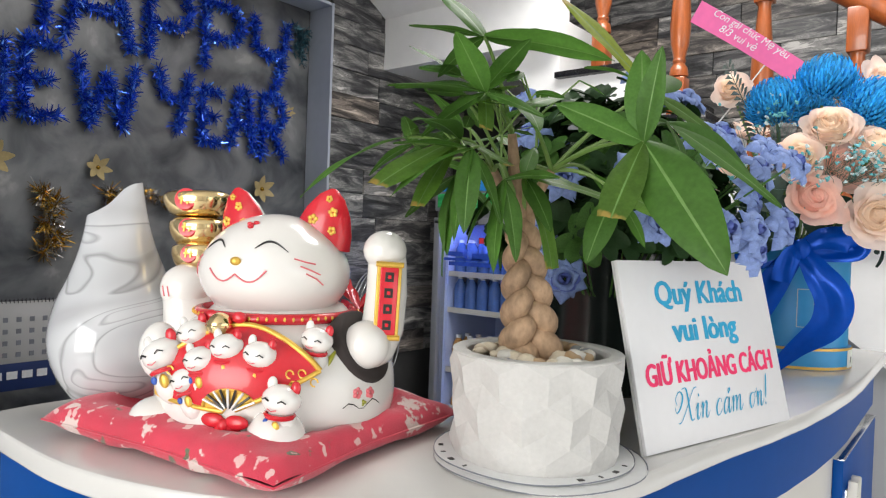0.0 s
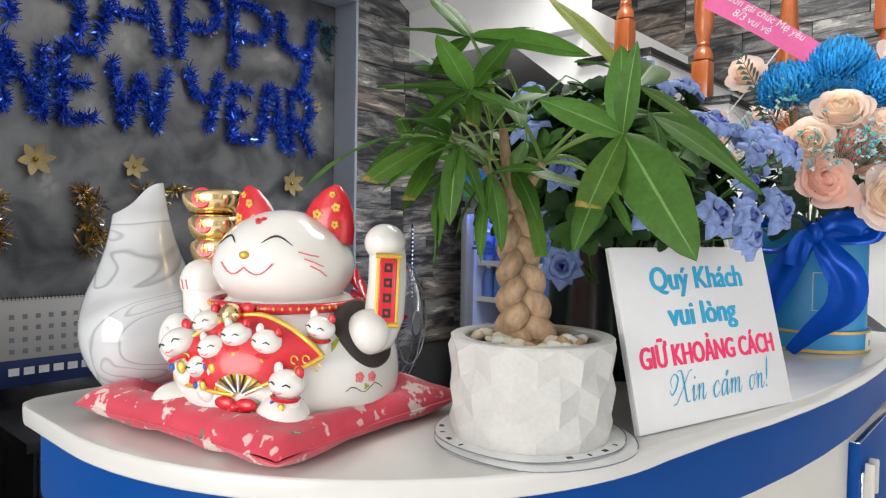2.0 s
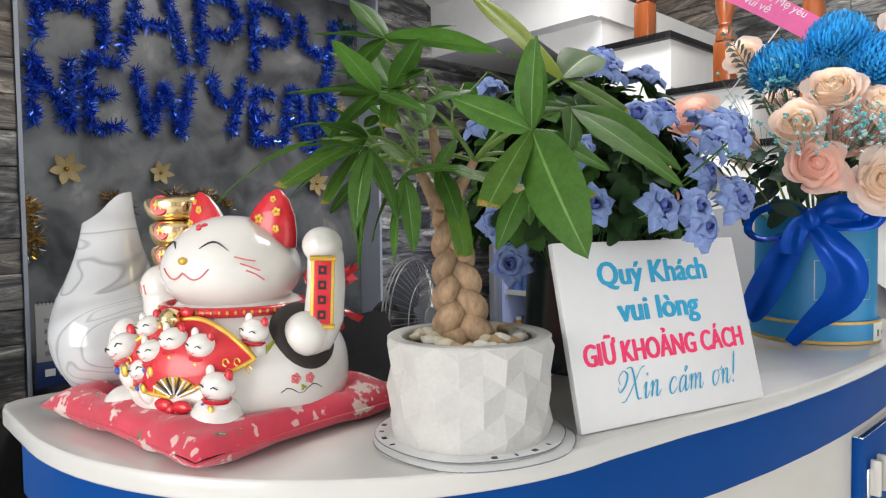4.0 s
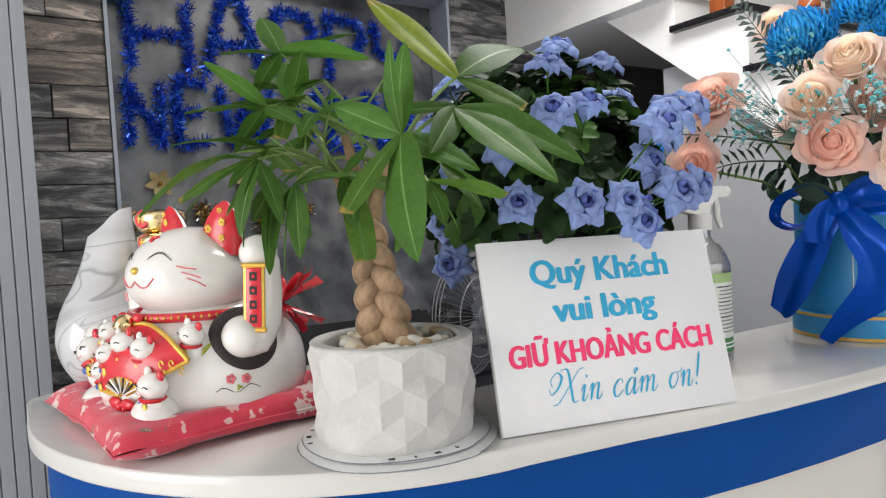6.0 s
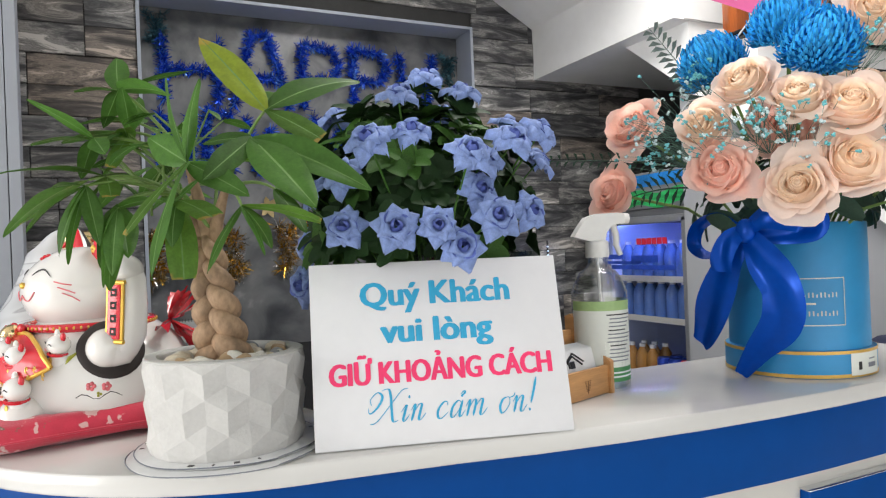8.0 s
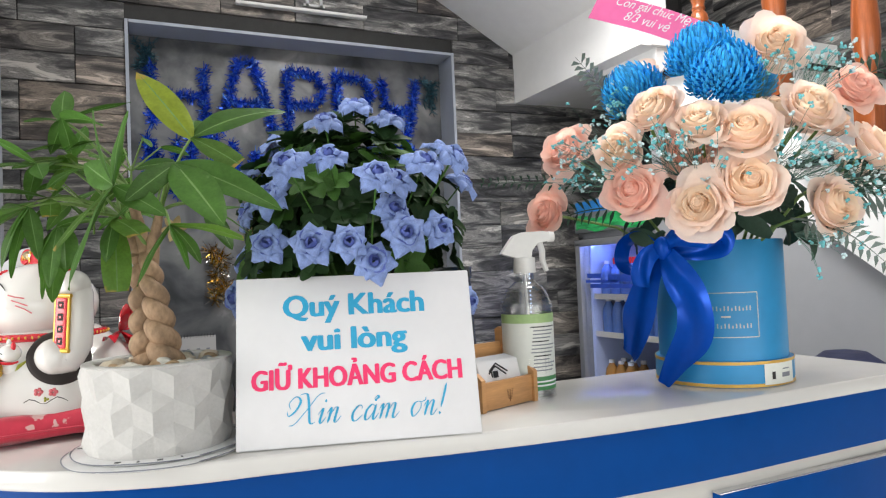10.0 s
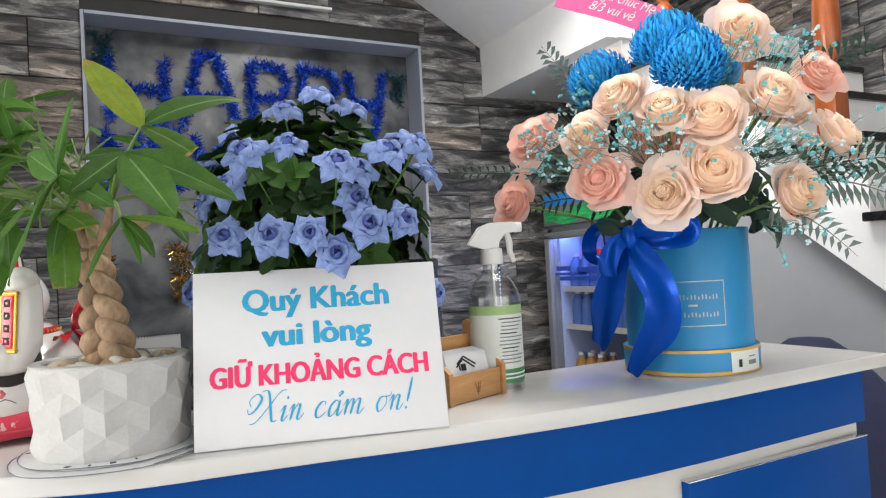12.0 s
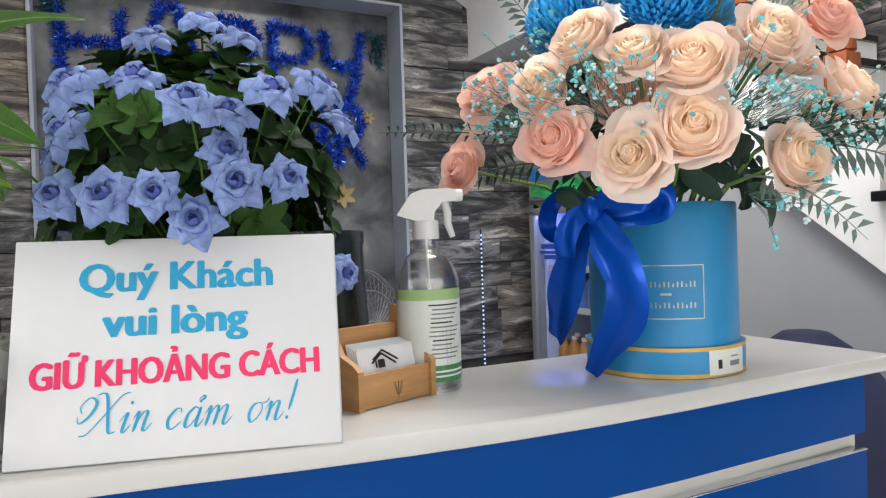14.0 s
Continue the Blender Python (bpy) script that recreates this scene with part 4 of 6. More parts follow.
# forefoot, bow and painted sprigs
cg.ball(on_body(29, 0.018, 0.012), (0.030, 0.029, 0.034), 0, u=20, w=12)
for k in range(3):
    c = on_body(24 + 5 * k, 0.010, 0.0405)
    cg.tube([c + Vector((0, 0.004, 0.008)), c, c + Vector((0, 0.003, -0.006))], 0.0009, 5, 6)
cg.ball(on_body(-40, 0.020, 0.0), (0.034, 0.030, 0.024), 0, u=20, w=12)
bw = on_body(8, 0.034, 0.005)
for s in (-1, 1):
    cg.ball(bw + Vector((s * 0.013, 0.001, 0.003)), (0.013, 0.005, 0.007), 1, pose(0, 0, 0), u=14, w=8)
    cg.tube([bw, on_body(8 + s * 8, 0.018, 0.005), on_body(8 + s * 17, 0.020 - s * 0.004, 0.004)], [0.004, 0.006, 0.003], 8, 1)
cg.ball(bw, 0.006, 1, u=10, w=8)
cg.ball(on_body(-6, 0.018, 0.001), (0.020, 0.006, 0.007), 1, u=14, w=8)


def sprig(a, z, r, slot, n=5, petal=0.0028):
    for k in range(n):
        q = 2 * math.pi * k / n
        cg.ball(on_body(a + math.degrees(r * math.cos(q) / 0.12), z + r * math.sin(q), 0.0002), (petal, petal, petal), slot, u=8, w=6)


for a, z in ((66, 0.058), (74, 0.056)):
    sprig(a, z, 0.0034, 6)
sprig(70, 0.047, 0.002, 5, 3, 0.0018)
line([on_body(58 + 3 * k, 0.045 + 0.004 * math.sin(k * 1.3), 0.0003) for k in range(9)], 0.0006, 4)
for d in (-7, 0, 7):
    line([on_body(61, 0.104, 0.0004), on_body(61 + d, 0.094, 0.0006), on_body(61 + 1.3 * d, 0.086, 0.0003)], [0.0006, 0.0030, 0.0004], 5)
# beckoning arm in its socket
sock = on_body(79, 0.099, -0.007)
nrm = Vector((math.sin(radians(79)), -math.cos(radians(79)), 0.50)).normalized()
mm = Matrix.Translation(sock) @ nrm.to_track_quat("Z", "Y").to_matrix().to_4x4()
# no opening here: a dark disc paints the shade inside the socket
cg.lathe([(0.0, 0.0085), (0.037, 0.0085), (0.040, 0.0065), (0.042, -0.006)], 36, 4, mm)
side = Vector((0, 0, 1)).cross(nrm).normalized()
up = (Vector((0, 0, 1)) + side * 0.06).normalized()
p0 = sock + nrm * 0.014 + side * 0.009 + Vector((0, 0, 0.002))
arm = [p0 - side * 0.016 - up * 0.003, p0 - side * 0.002 - up * 0.006, p0 + side * 0.008 + up * 0.012 + nrm * 0.004, p0 + side * 0.009 + up * 0.046 + nrm * 0.006, p0 + side * 0.008 + up * 0.080 + nrm * 0.005, p0 + side * 0.003 + up * 0.094 + nrm * 0.004]
arm_s = []
for i in range(len(arm) - 1):
    for k in range(5):
        arm_s.append(arm[i].lerp(arm[i + 1], k / 5))
arm_s.append(arm[-1])
rr = [0.0250 - 0.0050 * (k / 25) for k in range(len(arm_s))]
cg.ball(arm[0], 0.0255, 0, u=24, w=14)
cg.tube(arm_s, rr, 20, 0)
cg.ball(arm[-1], (0.0235, 0.0225, 0.0215), 0, u=24, w=14)
face = (nrm * 0.70 - side * 0.72).normalized()
face = (face - up * face.dot(up)).normalized()
wide = up.cross(face).normalized()
scm = Matrix.Translation(arm[3] + face * 0.0225 - up * 0.006 - side * 0.003) @ Matrix(((wide.x, -face.x, up.x, 0), (wide.y, -face.y, up.y, 0), (wide.z, -face.z, up.z, 0), (0, 0, 0, 1)))
cg.box((0, 0, 0), (0.026, 0.004, 0.078), 0.0012, 7, scm)
cg.box((0, -0.0012, 0), (0.019, 0.004, 0.070), 0.001, 1, scm)
for k in range(4):
    cg.box((0, -0.0026, 0.025 - 0.0166 * k), (0.009, 0.002, 0.0100), 0, 4, scm)
    cg.box((0, -0.0030, 0.025 - 0.0166 * k), (0.0035, 0.002, 0.0035), 0, 1, scm)
for z in (-0.038, 0.038):
    cg.tube([scm @ Vector((-0.0145, -0.001, z)), scm @ Vector((0.0145, -0.001, z))], 0.0030, 8, 7)
# raised paw with three gold ingots, turned a little from the body
ig = Geo()
pw = Vector((-0.124, -0.026, 0.148))
ig.ball(pw, (0.030, 0.028, 0.029), 0, u=22, w=14)
ig.tube([on_body(-74, 0.085, -0.02), Vector((-0.120, -0.022, 0.110)), pw], [0.03, 0.030, 0.026], 16, 0)
for k in range(2):
    ig.tube([pw + Vector((0.002 - 0.008 * k, -0.0285, 0.004)), pw + Vector((0.004 - 0.008 * k, -0.0275, -0.008))], 0.0008, 5, 6)
for k, (w, z) in enumerate(((0.034, 0.185), (0.037, 0.216), (0.044, 0.250))):
    c = Vector((-0.128 - 0.010 * k, -0.004 + 0.007 * k, z))
    ig.lathe(smooth_profile([(0, -0.017), (w * 0.62, -0.0165), (w * 0.86, -0.011), (w * 1.02, 0.0), (w * 1.04, 0.008), (w * 0.98, 0.013), (w * 0.80, 0.0165), (w * 0.40, 0.018), (0, 0.018)], 20), 28, 2, Matrix.Translation(c) @ Matrix.Diagonal((1, 0.8, 1, 1)))
    dm = Matrix.Translation(c + Vector((w * 0.30, -0.0 - w * 0.66, 0.004))) @ pose(0, 0, 0, 78, 0, 24)
    ig.lathe([(0, 0.0045), (w * 0.30, 0.004), (w * 0.32, 0.0)], 20, 1, dm)
    for q in (-1, 1):
        ig.box((q * w * 0.09, 0, 0.0052), (w * 0.05, w * 0.30, 0.001), 0, 7, dm)
    ig.box((0, 0.0, 0.0052), (w * 0.34, w * 0.05, 0.001), 0, 7, dm)
tw = pose(0, 0, 0, 0, 0, -11)
for f, slot in zip(ig.f, ig.m):
    cg.add([tw @ Vector(ig.v[q]) for q in f], [tuple(range(len(f)))], slot)
# red gauze bow behind the neck
brng = random.Random(5)
for q in range(14):
    az, el, ln = brng.uniform(-40, 150), brng.uniform(-55, 50), brng.uniform(0.045, 0.075)
    mm = Matrix.Translation((0.062, 0.082, 0.128)) @ pose(0, 0, 0, 0, -el, az)
    cg.grid(lambda u, w, ln=ln, q=q: (ln * u, (w - 0.5) * 0.034 * (0.15 + 0.85 * u) * (1 - 0.5 * u * abs(2 * w - 1)), 0.006 * math.sin(5 * w + 4 * u + q) * u), 6, 4, 1, mm)
solid("lucky_cat_figurine", cg, CAT, "white glazed beckoning cat figurine with red collar and gold ingots", "figurine", m=pose(-0.598, 0.464, TOP + 0.012, 0, 0, 22) @ Matrix.Scale(0.96, 4), smooth=50)

# ---- marbled vase ----
M_VASE = ramp_mat("swirled_grey_glass", [(0.0, (0.40, 0.40, 0.41)), (0.30, (0.48, 0.485, 0.50)), (0.47, (0.52, 0.53, 0.54)), (0.50, (0.31, 0.31, 0.315)), (0.53, (0.49, 0.50, 0.51)), (0.64, (0.54, 0.545, 0.56)), (0.66, (0.36, 0.36, 0.37)), (0.69, (0.53, 0.54, 0.55)), (1.0, (0.57, 0.58, 0.59))], 0.12, (1, 1, 2.6), 4.0, 1.2, 0, False, coat=0.6, detail=1.5)
vase = thing("vase", pose(-0.788, 0.380, TOP, 0, 0, 0), "grey-white marbled glass vase with an oblique lip", "vase")
VR = smooth_profile([(0.034, 0.012), (0.046, 0.022), (0.067, 0.055), (0.075, 0.092), (0.068, 0.130), (0.053, 0.165), (0.041, 0.20), (0.033, 0.24), (0.029, 0.285)], 40)


def vase_r(z):
    for (r0, z0), (r1, z1) in zip(VR, VR[1:]):
        if z0 <= z <= z1:
            return r0 + (r1 - r0) * (z - z0) / (z1 - z0)
    return VR[-1][0]


def vase_pt(u, w, inset):
    a = 2 * math.pi * u
    tip = math.cos(a - radians(55))
    z = 0.012 + (0.243 + 0.022 * tip) * w
    r = vase_r(z) - inset
    lean = max(0, (z - 0.09) / 0.17) ** 1.5
    sq = 1 - 0.45 * max(0, (z - 0.15) / 0.12) * math.sin(a - radians(55)) ** 2
    return (r * sq * math.cos(a) - lean * 0.040, r * sq * math.sin(a) + lean * 0.012, z)


g = Geo().grid(lambda u, w: vase_pt(u, w, 0), 56, 30).grid(lambda u, w: vase_pt(1 - u, w, 0.004), 56, 30)
g.grid(lambda u, w: vase_pt(u, 1, 0.004 * w), 56, 1)
part("bowl", g, M_VASE, vase, smooth=60)
part("foot", Geo().lathe([(0, 0), (0.036, 0), (0.038, 0.004), (0.035, 0.013), (0, 0.014)], 36), M_VASE, vase)

# ---- money tree in a faceted pot ----
M_CONC = mat("pale_concrete", (0.50, 0.49, 0.47), 0.75, vary=0.06, scale=35, bump=0.25, bump_scale=260)
M_SOIL = mat("dry_soil", (0.10, 0.065, 0.04), 0.95, vary=0.35, scale=90, bump=0.8)
M_BARK = mat("braided_bark", (0.33, 0.215, 0.13), 0.75, vary=0.40, scale=26, bump=0.6, bump_scale=180, stretch=(1, 1, 0.6))
M_STEM = mat("green_stalk", (0.13, 0.22, 0.05), 0.5, vary=0.15, scale=30)
M_COASTER = mat("white_coaster", (0.66, 0.66, 0.65), 0.4, vary=0.05, scale=20)
PX, PY = -0.357, 0.606
co = thing("plant_saucer", pose(PX, PY, TOP, 0, 0, 20), "two flat white printed discs under the plant pot", "saucer")
part("lower_disc", Geo().lathe([(0, 0), (0.105, 0), (0.108, 0.0015), (0.106, 0.0028), (0, 0.0028)], 56, m=pose(0.006, -0.004, 0)), M_COASTER, co)
part("upper_disc", Geo().lathe([(0, 0), (0.100, 0), (0.103, 0.0015), (0.101, 0.003), (0, 0.003)], 56, m=pose(-0.002, 0.003, 0.0032)), M_COASTER, co)
for k in range(26):
    if k % 9 in (0, 1, 2, 3):
        a = 2 * math.pi * k / 26 - 0.9
        part("print_bar", Geo().box((0.0955, 0, 0.0066), (0.005, 0.002 if k % 2 else 0.006, 0.0006), m=pose(-0.002, 0.003, 0, 0, 0, math.degrees(a))), M_LINE, co)
for r, cx, cy, z in ((0.1075, 0.006, -0.004, 0.0018), (0.1025, -0.002, 0.003, 0.0052)):
    part("rim_line", Geo().tube([(cx + r * math.cos(0.1047 * k), cy + r * math.sin(0.1047 * k), z + 0.0008 * math.sin(0.5 * k)) for k in range(61)], 0.0007, 5, caps=False), M_INK, co, "thin grey printed edge")
pot = thing("plant_pot", pose(PX, PY, TOP + 0.0064, 0, 0, 8), "round pale concrete pot with raised hexagon facets", "pot")
PR, PH, NH = 0.0875, 0.103, 12
HWID = 2 * math.pi / NH
HS = HWID * PR / math.sqrt(3)


def pot_pt(a, z, out):
    z2 = min(max(z, 0.0), PH)
    r = PR + 0.0036 * out * (1 if 0.002 < z < PH - 0.002 else 0.4) - (0.003 * (1 - z2 / PH))
    return (r * math.cos(a), r * math.sin(a), z2)


g = Geo()
for row in range(-1, 5):
    for k in range(NH):
        a = (k + 0.5 * (row % 2)) * HWID
        z = 0.012 + row * 1.5 * HS
        c = pot_pt(a, z, 1)
        hexv = [pot_pt(a, z + HS, -1), pot_pt(a + HWID / 2, z + HS / 2, 0), pot_pt(a + HWID / 2, z - HS / 2, -1), pot_pt(a, z - HS, 0), pot_pt(a - HWID / 2, z - HS / 2, -1), pot_pt(a - HWID / 2, z + HS / 2, 0)]
        if z - HS > PH or z + HS < 0:
            continue
        v = [c] + hexv
        for q in ((0, 6, 1, 2), (0, 2, 3, 4), (0, 4, 5, 6)):
            zz = [v[i][2] for i in q]
            if max(zz) - min(zz) > 1e-5:
                g.add([v[i] for i in q], [(0, 1, 2), (0, 2, 3)])
part("shell", g, M_CONC, pot, smooth=0)
part("rim", Geo().lathe([(PR - 0.002, PH - 0.004), (PR + 0.0005, PH), (PR - 0.001, PH + 0.0012), (PR - 0.013, PH + 0.0012), (PR - 0.015, PH - 0.001), (PR - 0.016, 0.09), (PR - 0.016, 0.02), (0, 0.02)], 56), M_CONC, pot, smooth=30)
part("base", Geo().lathe([(0, 0), (PR - 0.004, 0), (PR - 0.004, 0.01)], 56), M_CONC, pot)
part("soil", Geo().grid(lambda u, w: (0.0702 * w * math.cos(2 * math.pi * u), 0.0702 * w * math.sin(2 * math.pi * u), 0.090 + 0.006 * (1 - w) + 0.002 * noise.noise((60 * w * math.cos(2 * math.pi * u), 60 * w * math.sin(2 * math.pi * u), 0))), 40, 12), M_SOIL, pot, "dry brown soil", smooth=60)
PEB = [mat(f"pebble_{n}", c, 0.5, vary=0.18, scale=60, bump=0.2) for n, c in (("cream", (0.58, 0.50, 0.38)), ("tan", (0.40, 0.27, 0.15)), ("grey", (0.24, 0.25, 0.26)), ("white", (0.62, 0.59, 0.53)))]
prng = random.Random(11)
peb_mesh = []
for mtl in PEB:
    for q in range(2):
        s = prng.random() * 9
        peb_mesh.append(Geo().ball((0, 0, 0), (1, 0.78, 0.62), u=12, w=8, shape=lambda p, s=s: p * (1 + 0.22 * noise.noise(p * 1.1 + Vector((s, s, s))))).mesh("pebble", mtl, 80))
for k in range(46):
    a = 2.4 * k
    r = 0.026 + 0.038 * math.sqrt(((k * 7) % 46) / 46)
    sz = prng.uniform(0.007, 0.0135)
    o = tagged(new("pebble", peb_mesh[prng.choice((0, 1, 0, 1, 2, 3, 4, 6, 7, 6))]), "smooth rounded river pebble on the pot's soil", "pebble", "pebbles in the plant pot")
    o.matrix_basis = pose(PX + r * math.cos(a), PY + r * math.sin(a), TOP + 0.0064 + 0.0945 + sz * 0.45, prng.uniform(-20, 20), prng.uniform(-20, 20), prng.uniform(0, 360)) @ Matrix.Scale(sz, 4)

tree = thing("money_tree", pose(PX - 0.006, PY, TOP + 0.10), "braided-trunk money tree with glossy drooping palmate leaves", "houseplant")
TB = Vector((PX - 0.006, PY, TOP + 0.10))
for k in range(3):
    pts, rad = [], []
    ph = 2 * math.pi * k / 3 + 0.5
    for i in range(91):
        t = i / 90
        th = 2 * math.pi * t * 1.75 + ph
        wdt, dep = 0.0165 * (1.15 - 0.62 * t), 0.0105 * (1.15 - 0.5 * t)
        x, y = wdt * math.sin(th), dep * math.sin(2 * th)
        yaw = radians(52)
        pts.append((x * math.cos(yaw) - y * math.sin(yaw) - 0.010 * t, x * math.sin(yaw) + y * math.cos(yaw) - 0.015 * t, -0.008 + 0.150 * t))
        rad.append(0.0138 * (1.10 - 0.50 * t) * (1 - 0.12 * math.cos(2 * th) + 0.06 * noise.noise((k * 3, 0, 16 * t))) * (1 - 0.35 * max(0, (t - 0.88) / 0.12)))
    part("trunk_strand", Geo().tube(pts, rad, 16), M_BARK, tree, "knobbly brown braided trunk strand", smooth=70)


def leaf_mat(name, colour, tip, tip_from):
    m = mat(name, colour, 0.5, vary=0.16, scale=5, rnd=0.25, spec=0.3, trans=0.4, bump=0.15, bump_scale=40)
    n, l = m.node_tree.nodes, m.node_tree.links
    b = n["Principled BSDF"]
    src = b.inputs["Base Color"].links[0].from_socket
    co, sp, mr, mx, ns, ad = (n.new(k) for k in ("ShaderNodeTexCoord", "ShaderNodeSeparateXYZ", "ShaderNodeMapRange", "ShaderNodeMix", "ShaderNodeTexNoise", "ShaderNodeMath"))
    ns.inputs["Scale"].default_value = 7
    ad.operation = "MULTIPLY_ADD"
    ad.inputs[1].default_value = 0.35
    l.new(co.outputs["Object"], sp.inputs[0])
    l.new(co.outputs["Object"], ns.inputs["Vector"])
    l.new(ns.outputs[0], ad.inputs[0])
    l.new(sp.outputs[1], ad.inputs[2])
    mr.inputs[1].default_value, mr.inputs[2].default_value = tip_from, tip_from + 0.05
    l.new(ad.outputs[0], mr.inputs[0])
    mx.data_type = "RGBA"
    mx.inputs[7].default_value = (*tip, 1)
    l.new(mr.outputs[0], mx.inputs[0])
    l.new(src, mx.inputs[6])
    for lk in list(src.links):
        if lk.to_node != mx:
            l.new(mx.outputs[2], lk.to_socket)
    return m


M_LEAF = leaf_mat("money_tree_leaf", (0.060, 0.148, 0.023), (0.15, 0.26, 0.04), 1.4)
M_LEAF_TIP = leaf_mat("money_tree_leaf_browned", (0.09, 0.19, 0.026), (0.36, 0.25, 0.06), 1.13)
M_LEAF_YEL = leaf_mat("money_tree_leaf_yellowing", (0.25, 0.32, 0.03), (0.38, 0.28, 0.05), 1.02)
M_RIB_LEAF = mat("leaf_midrib", (0.105, 0.215, 0.045), 0.5, vary=0.1)


def leaf_mesh(material, droop, fold, blunt, wid=0.182):
    """Unit leaf along +y, its upper face towards +z."""
    cols = (-1, -0.66, -0.33, -0.05, 0.05, 0.33, 0.66, 1)
    g = Geo()
    n = 12
    P = []
    for i in range(n + 1):
        u = i / n
        w = wid * (math.sin(math.pi * (0.04 + 0.93 * u ** 0.86)) ** 0.85) if not blunt else wid * math.sin(math.pi * min(0.04 + 0.72 * u, 0.8)) ** 0.85
        w *= 1 if u < 0.98 or blunt else 0.15
        th = droop * u
        y = u - 0.12 * droop * droop * u ** 3
        z = -droop * 0.5 * u * u
        for c in cols:
            P.append((c * w * math.cos(fold), y, z + abs(c) * w * math.sin(fold) - 0.03 * abs(c) ** 3 * w / wid + 0.010 * math.sin(9 * u + 2 * c) * abs(c)))
    for i in range(n):
        for j in range(len(cols) - 1):
            k = i * len(cols) + j
            g.f.append((k, k + 1, k + len(cols) + 1, k + len(cols)))
            g.m.append(1 if j == 3 else 0)
    g.v = P
    return g.mesh("leaf", [material, M_RIB_LEAF], 80)


LEAVES = {"g": [leaf_mesh(M_LEAF, d, f, False) for d, f in ((0.15, 0.22), (0.35, 0.10), (0.55, 0.25))],
          "n": [leaf_mesh(M_LEAF, d, f, False, 0.15) for d, f in ((0.25, 0.35), (0.45, 0.40))],
          "t": [leaf_mesh(M_LEAF_TIP, d, f, True) for d, f in ((0.2, 0.18), (0.4, 0.25))],
          "y": [leaf_mesh(M_LEAF_YEL, 0.15, 0.25, False, 0.145)]}
lrng = random.Random(7)


def leaf(hub, az, el, length, kind="g", twist=0.0):
    d = Vector((math.cos(radians(az)) * math.cos(radians(el)), math.sin(radians(az)) * math.cos(radians(el)), math.sin(radians(el))))
    x = d.cross(Vector((0, 0, 1)))
    x = x.normalized() if x.length > 0.15 else Vector((0.75, 0.66, 0))
    z = x.cross(d).normalized()
    m = Matrix(((x.x, d.x, z.x, 0), (x.y, d.y, z.y, 0), (x.z, d.z, z.z, 0), (0, 0, 0, 1)))
    rest = Matrix.Translation(hub - TB) @ m @ pose(0, 0, 0, 0, twist, 0) @ Matrix.Scale(length, 4)
    part("leaf", lrng.choice(LEAVES[kind]), None, tree, m=rest)


def whorl(hub, rows, fork):
    """A leaf stalk from the trunk's fork to the hub, and its leaves: azimuth, elevation, length."""
    hub = Vector(hub)
    a, b = Vector(fork) - TB, hub - TB
    mid = a.lerp(b, 0.55) + Vector((0, 0, 0.018))
    q = [a * (1 - t) ** 2 + mid * 2 * t * (1 - t) + b * t * t for t in [k / 10 for k in range(11)]]
    part("stalk", Geo().tube(q, [0.0026 - 0.0012 * k / 10 for k in range(11)], 8), M_STEM, tree)
    for az, el, ln, kind in rows:
        leaf(hub, az, el, ln, kind, lrng.uniform(-25, 25))


F1, F2, F3 = (-0.376, 0.600, 1.345), (-0.352, 0.612, 1.395), (-0.392, 0.565, 1.392)
for rows in (((-0.378, 0.596, 1.322), (-0.384, 0.582, 1.355), F3), ((-0.374, 0.600, 1.322), (-0.372, 0.604, 1.360), F2), ((-0.376, 0.597, 1.322), (-0.380, 0.590, 1.37), (-0.378, 0.575, 1.43))):
    part("branch", Geo().tube([Vector(p) - TB for p in rows], [0.0095, 0.0078, 0.0045], 12), M_BARK, tree, "brown upper branch", smooth=70)


def leafto(hub, tip, kind, face):
    """A leaf from its hub to the place of its tip, its upper side turned to face."""
    hub = Vector(hub)
    d = Vector(tip) - hub
    length, d = d.length, d.normalized()
    z = Vector(face) - d * d.dot(Vector(face))
    z.normalize()
    x = d.cross(z)
    m = Matrix(((x.x, d.x, z.x, 0), (x.y, d.y, z.y, 0), (x.z, d.z, z.z, 0), (0, 0, 0, 1)))
    part("leaf", lrng.choice(LEAVES[kind]), None, tree, m=Matrix.Translation(hub - TB) @ m @ pose(0, 0, 0, 6, 0, 0) @ Matrix.Scale(length * 1.06, 4))


def stalk(hub, fork):
    whorl(hub, [], fork)


HA, HB, HC2 = (-0.234, 0.563, 1.411), (-0.262, 0.645, 1.472), (-0.236, 0.625, 1.437)
for h in (HA, HB, HC2):
    stalk(h, F2)
SOUTH, EAST, ABOVE = (0.22, -0.95, 0.20), (0.93, -0.05, 0.36), (0.65, -0.40, 0.65)
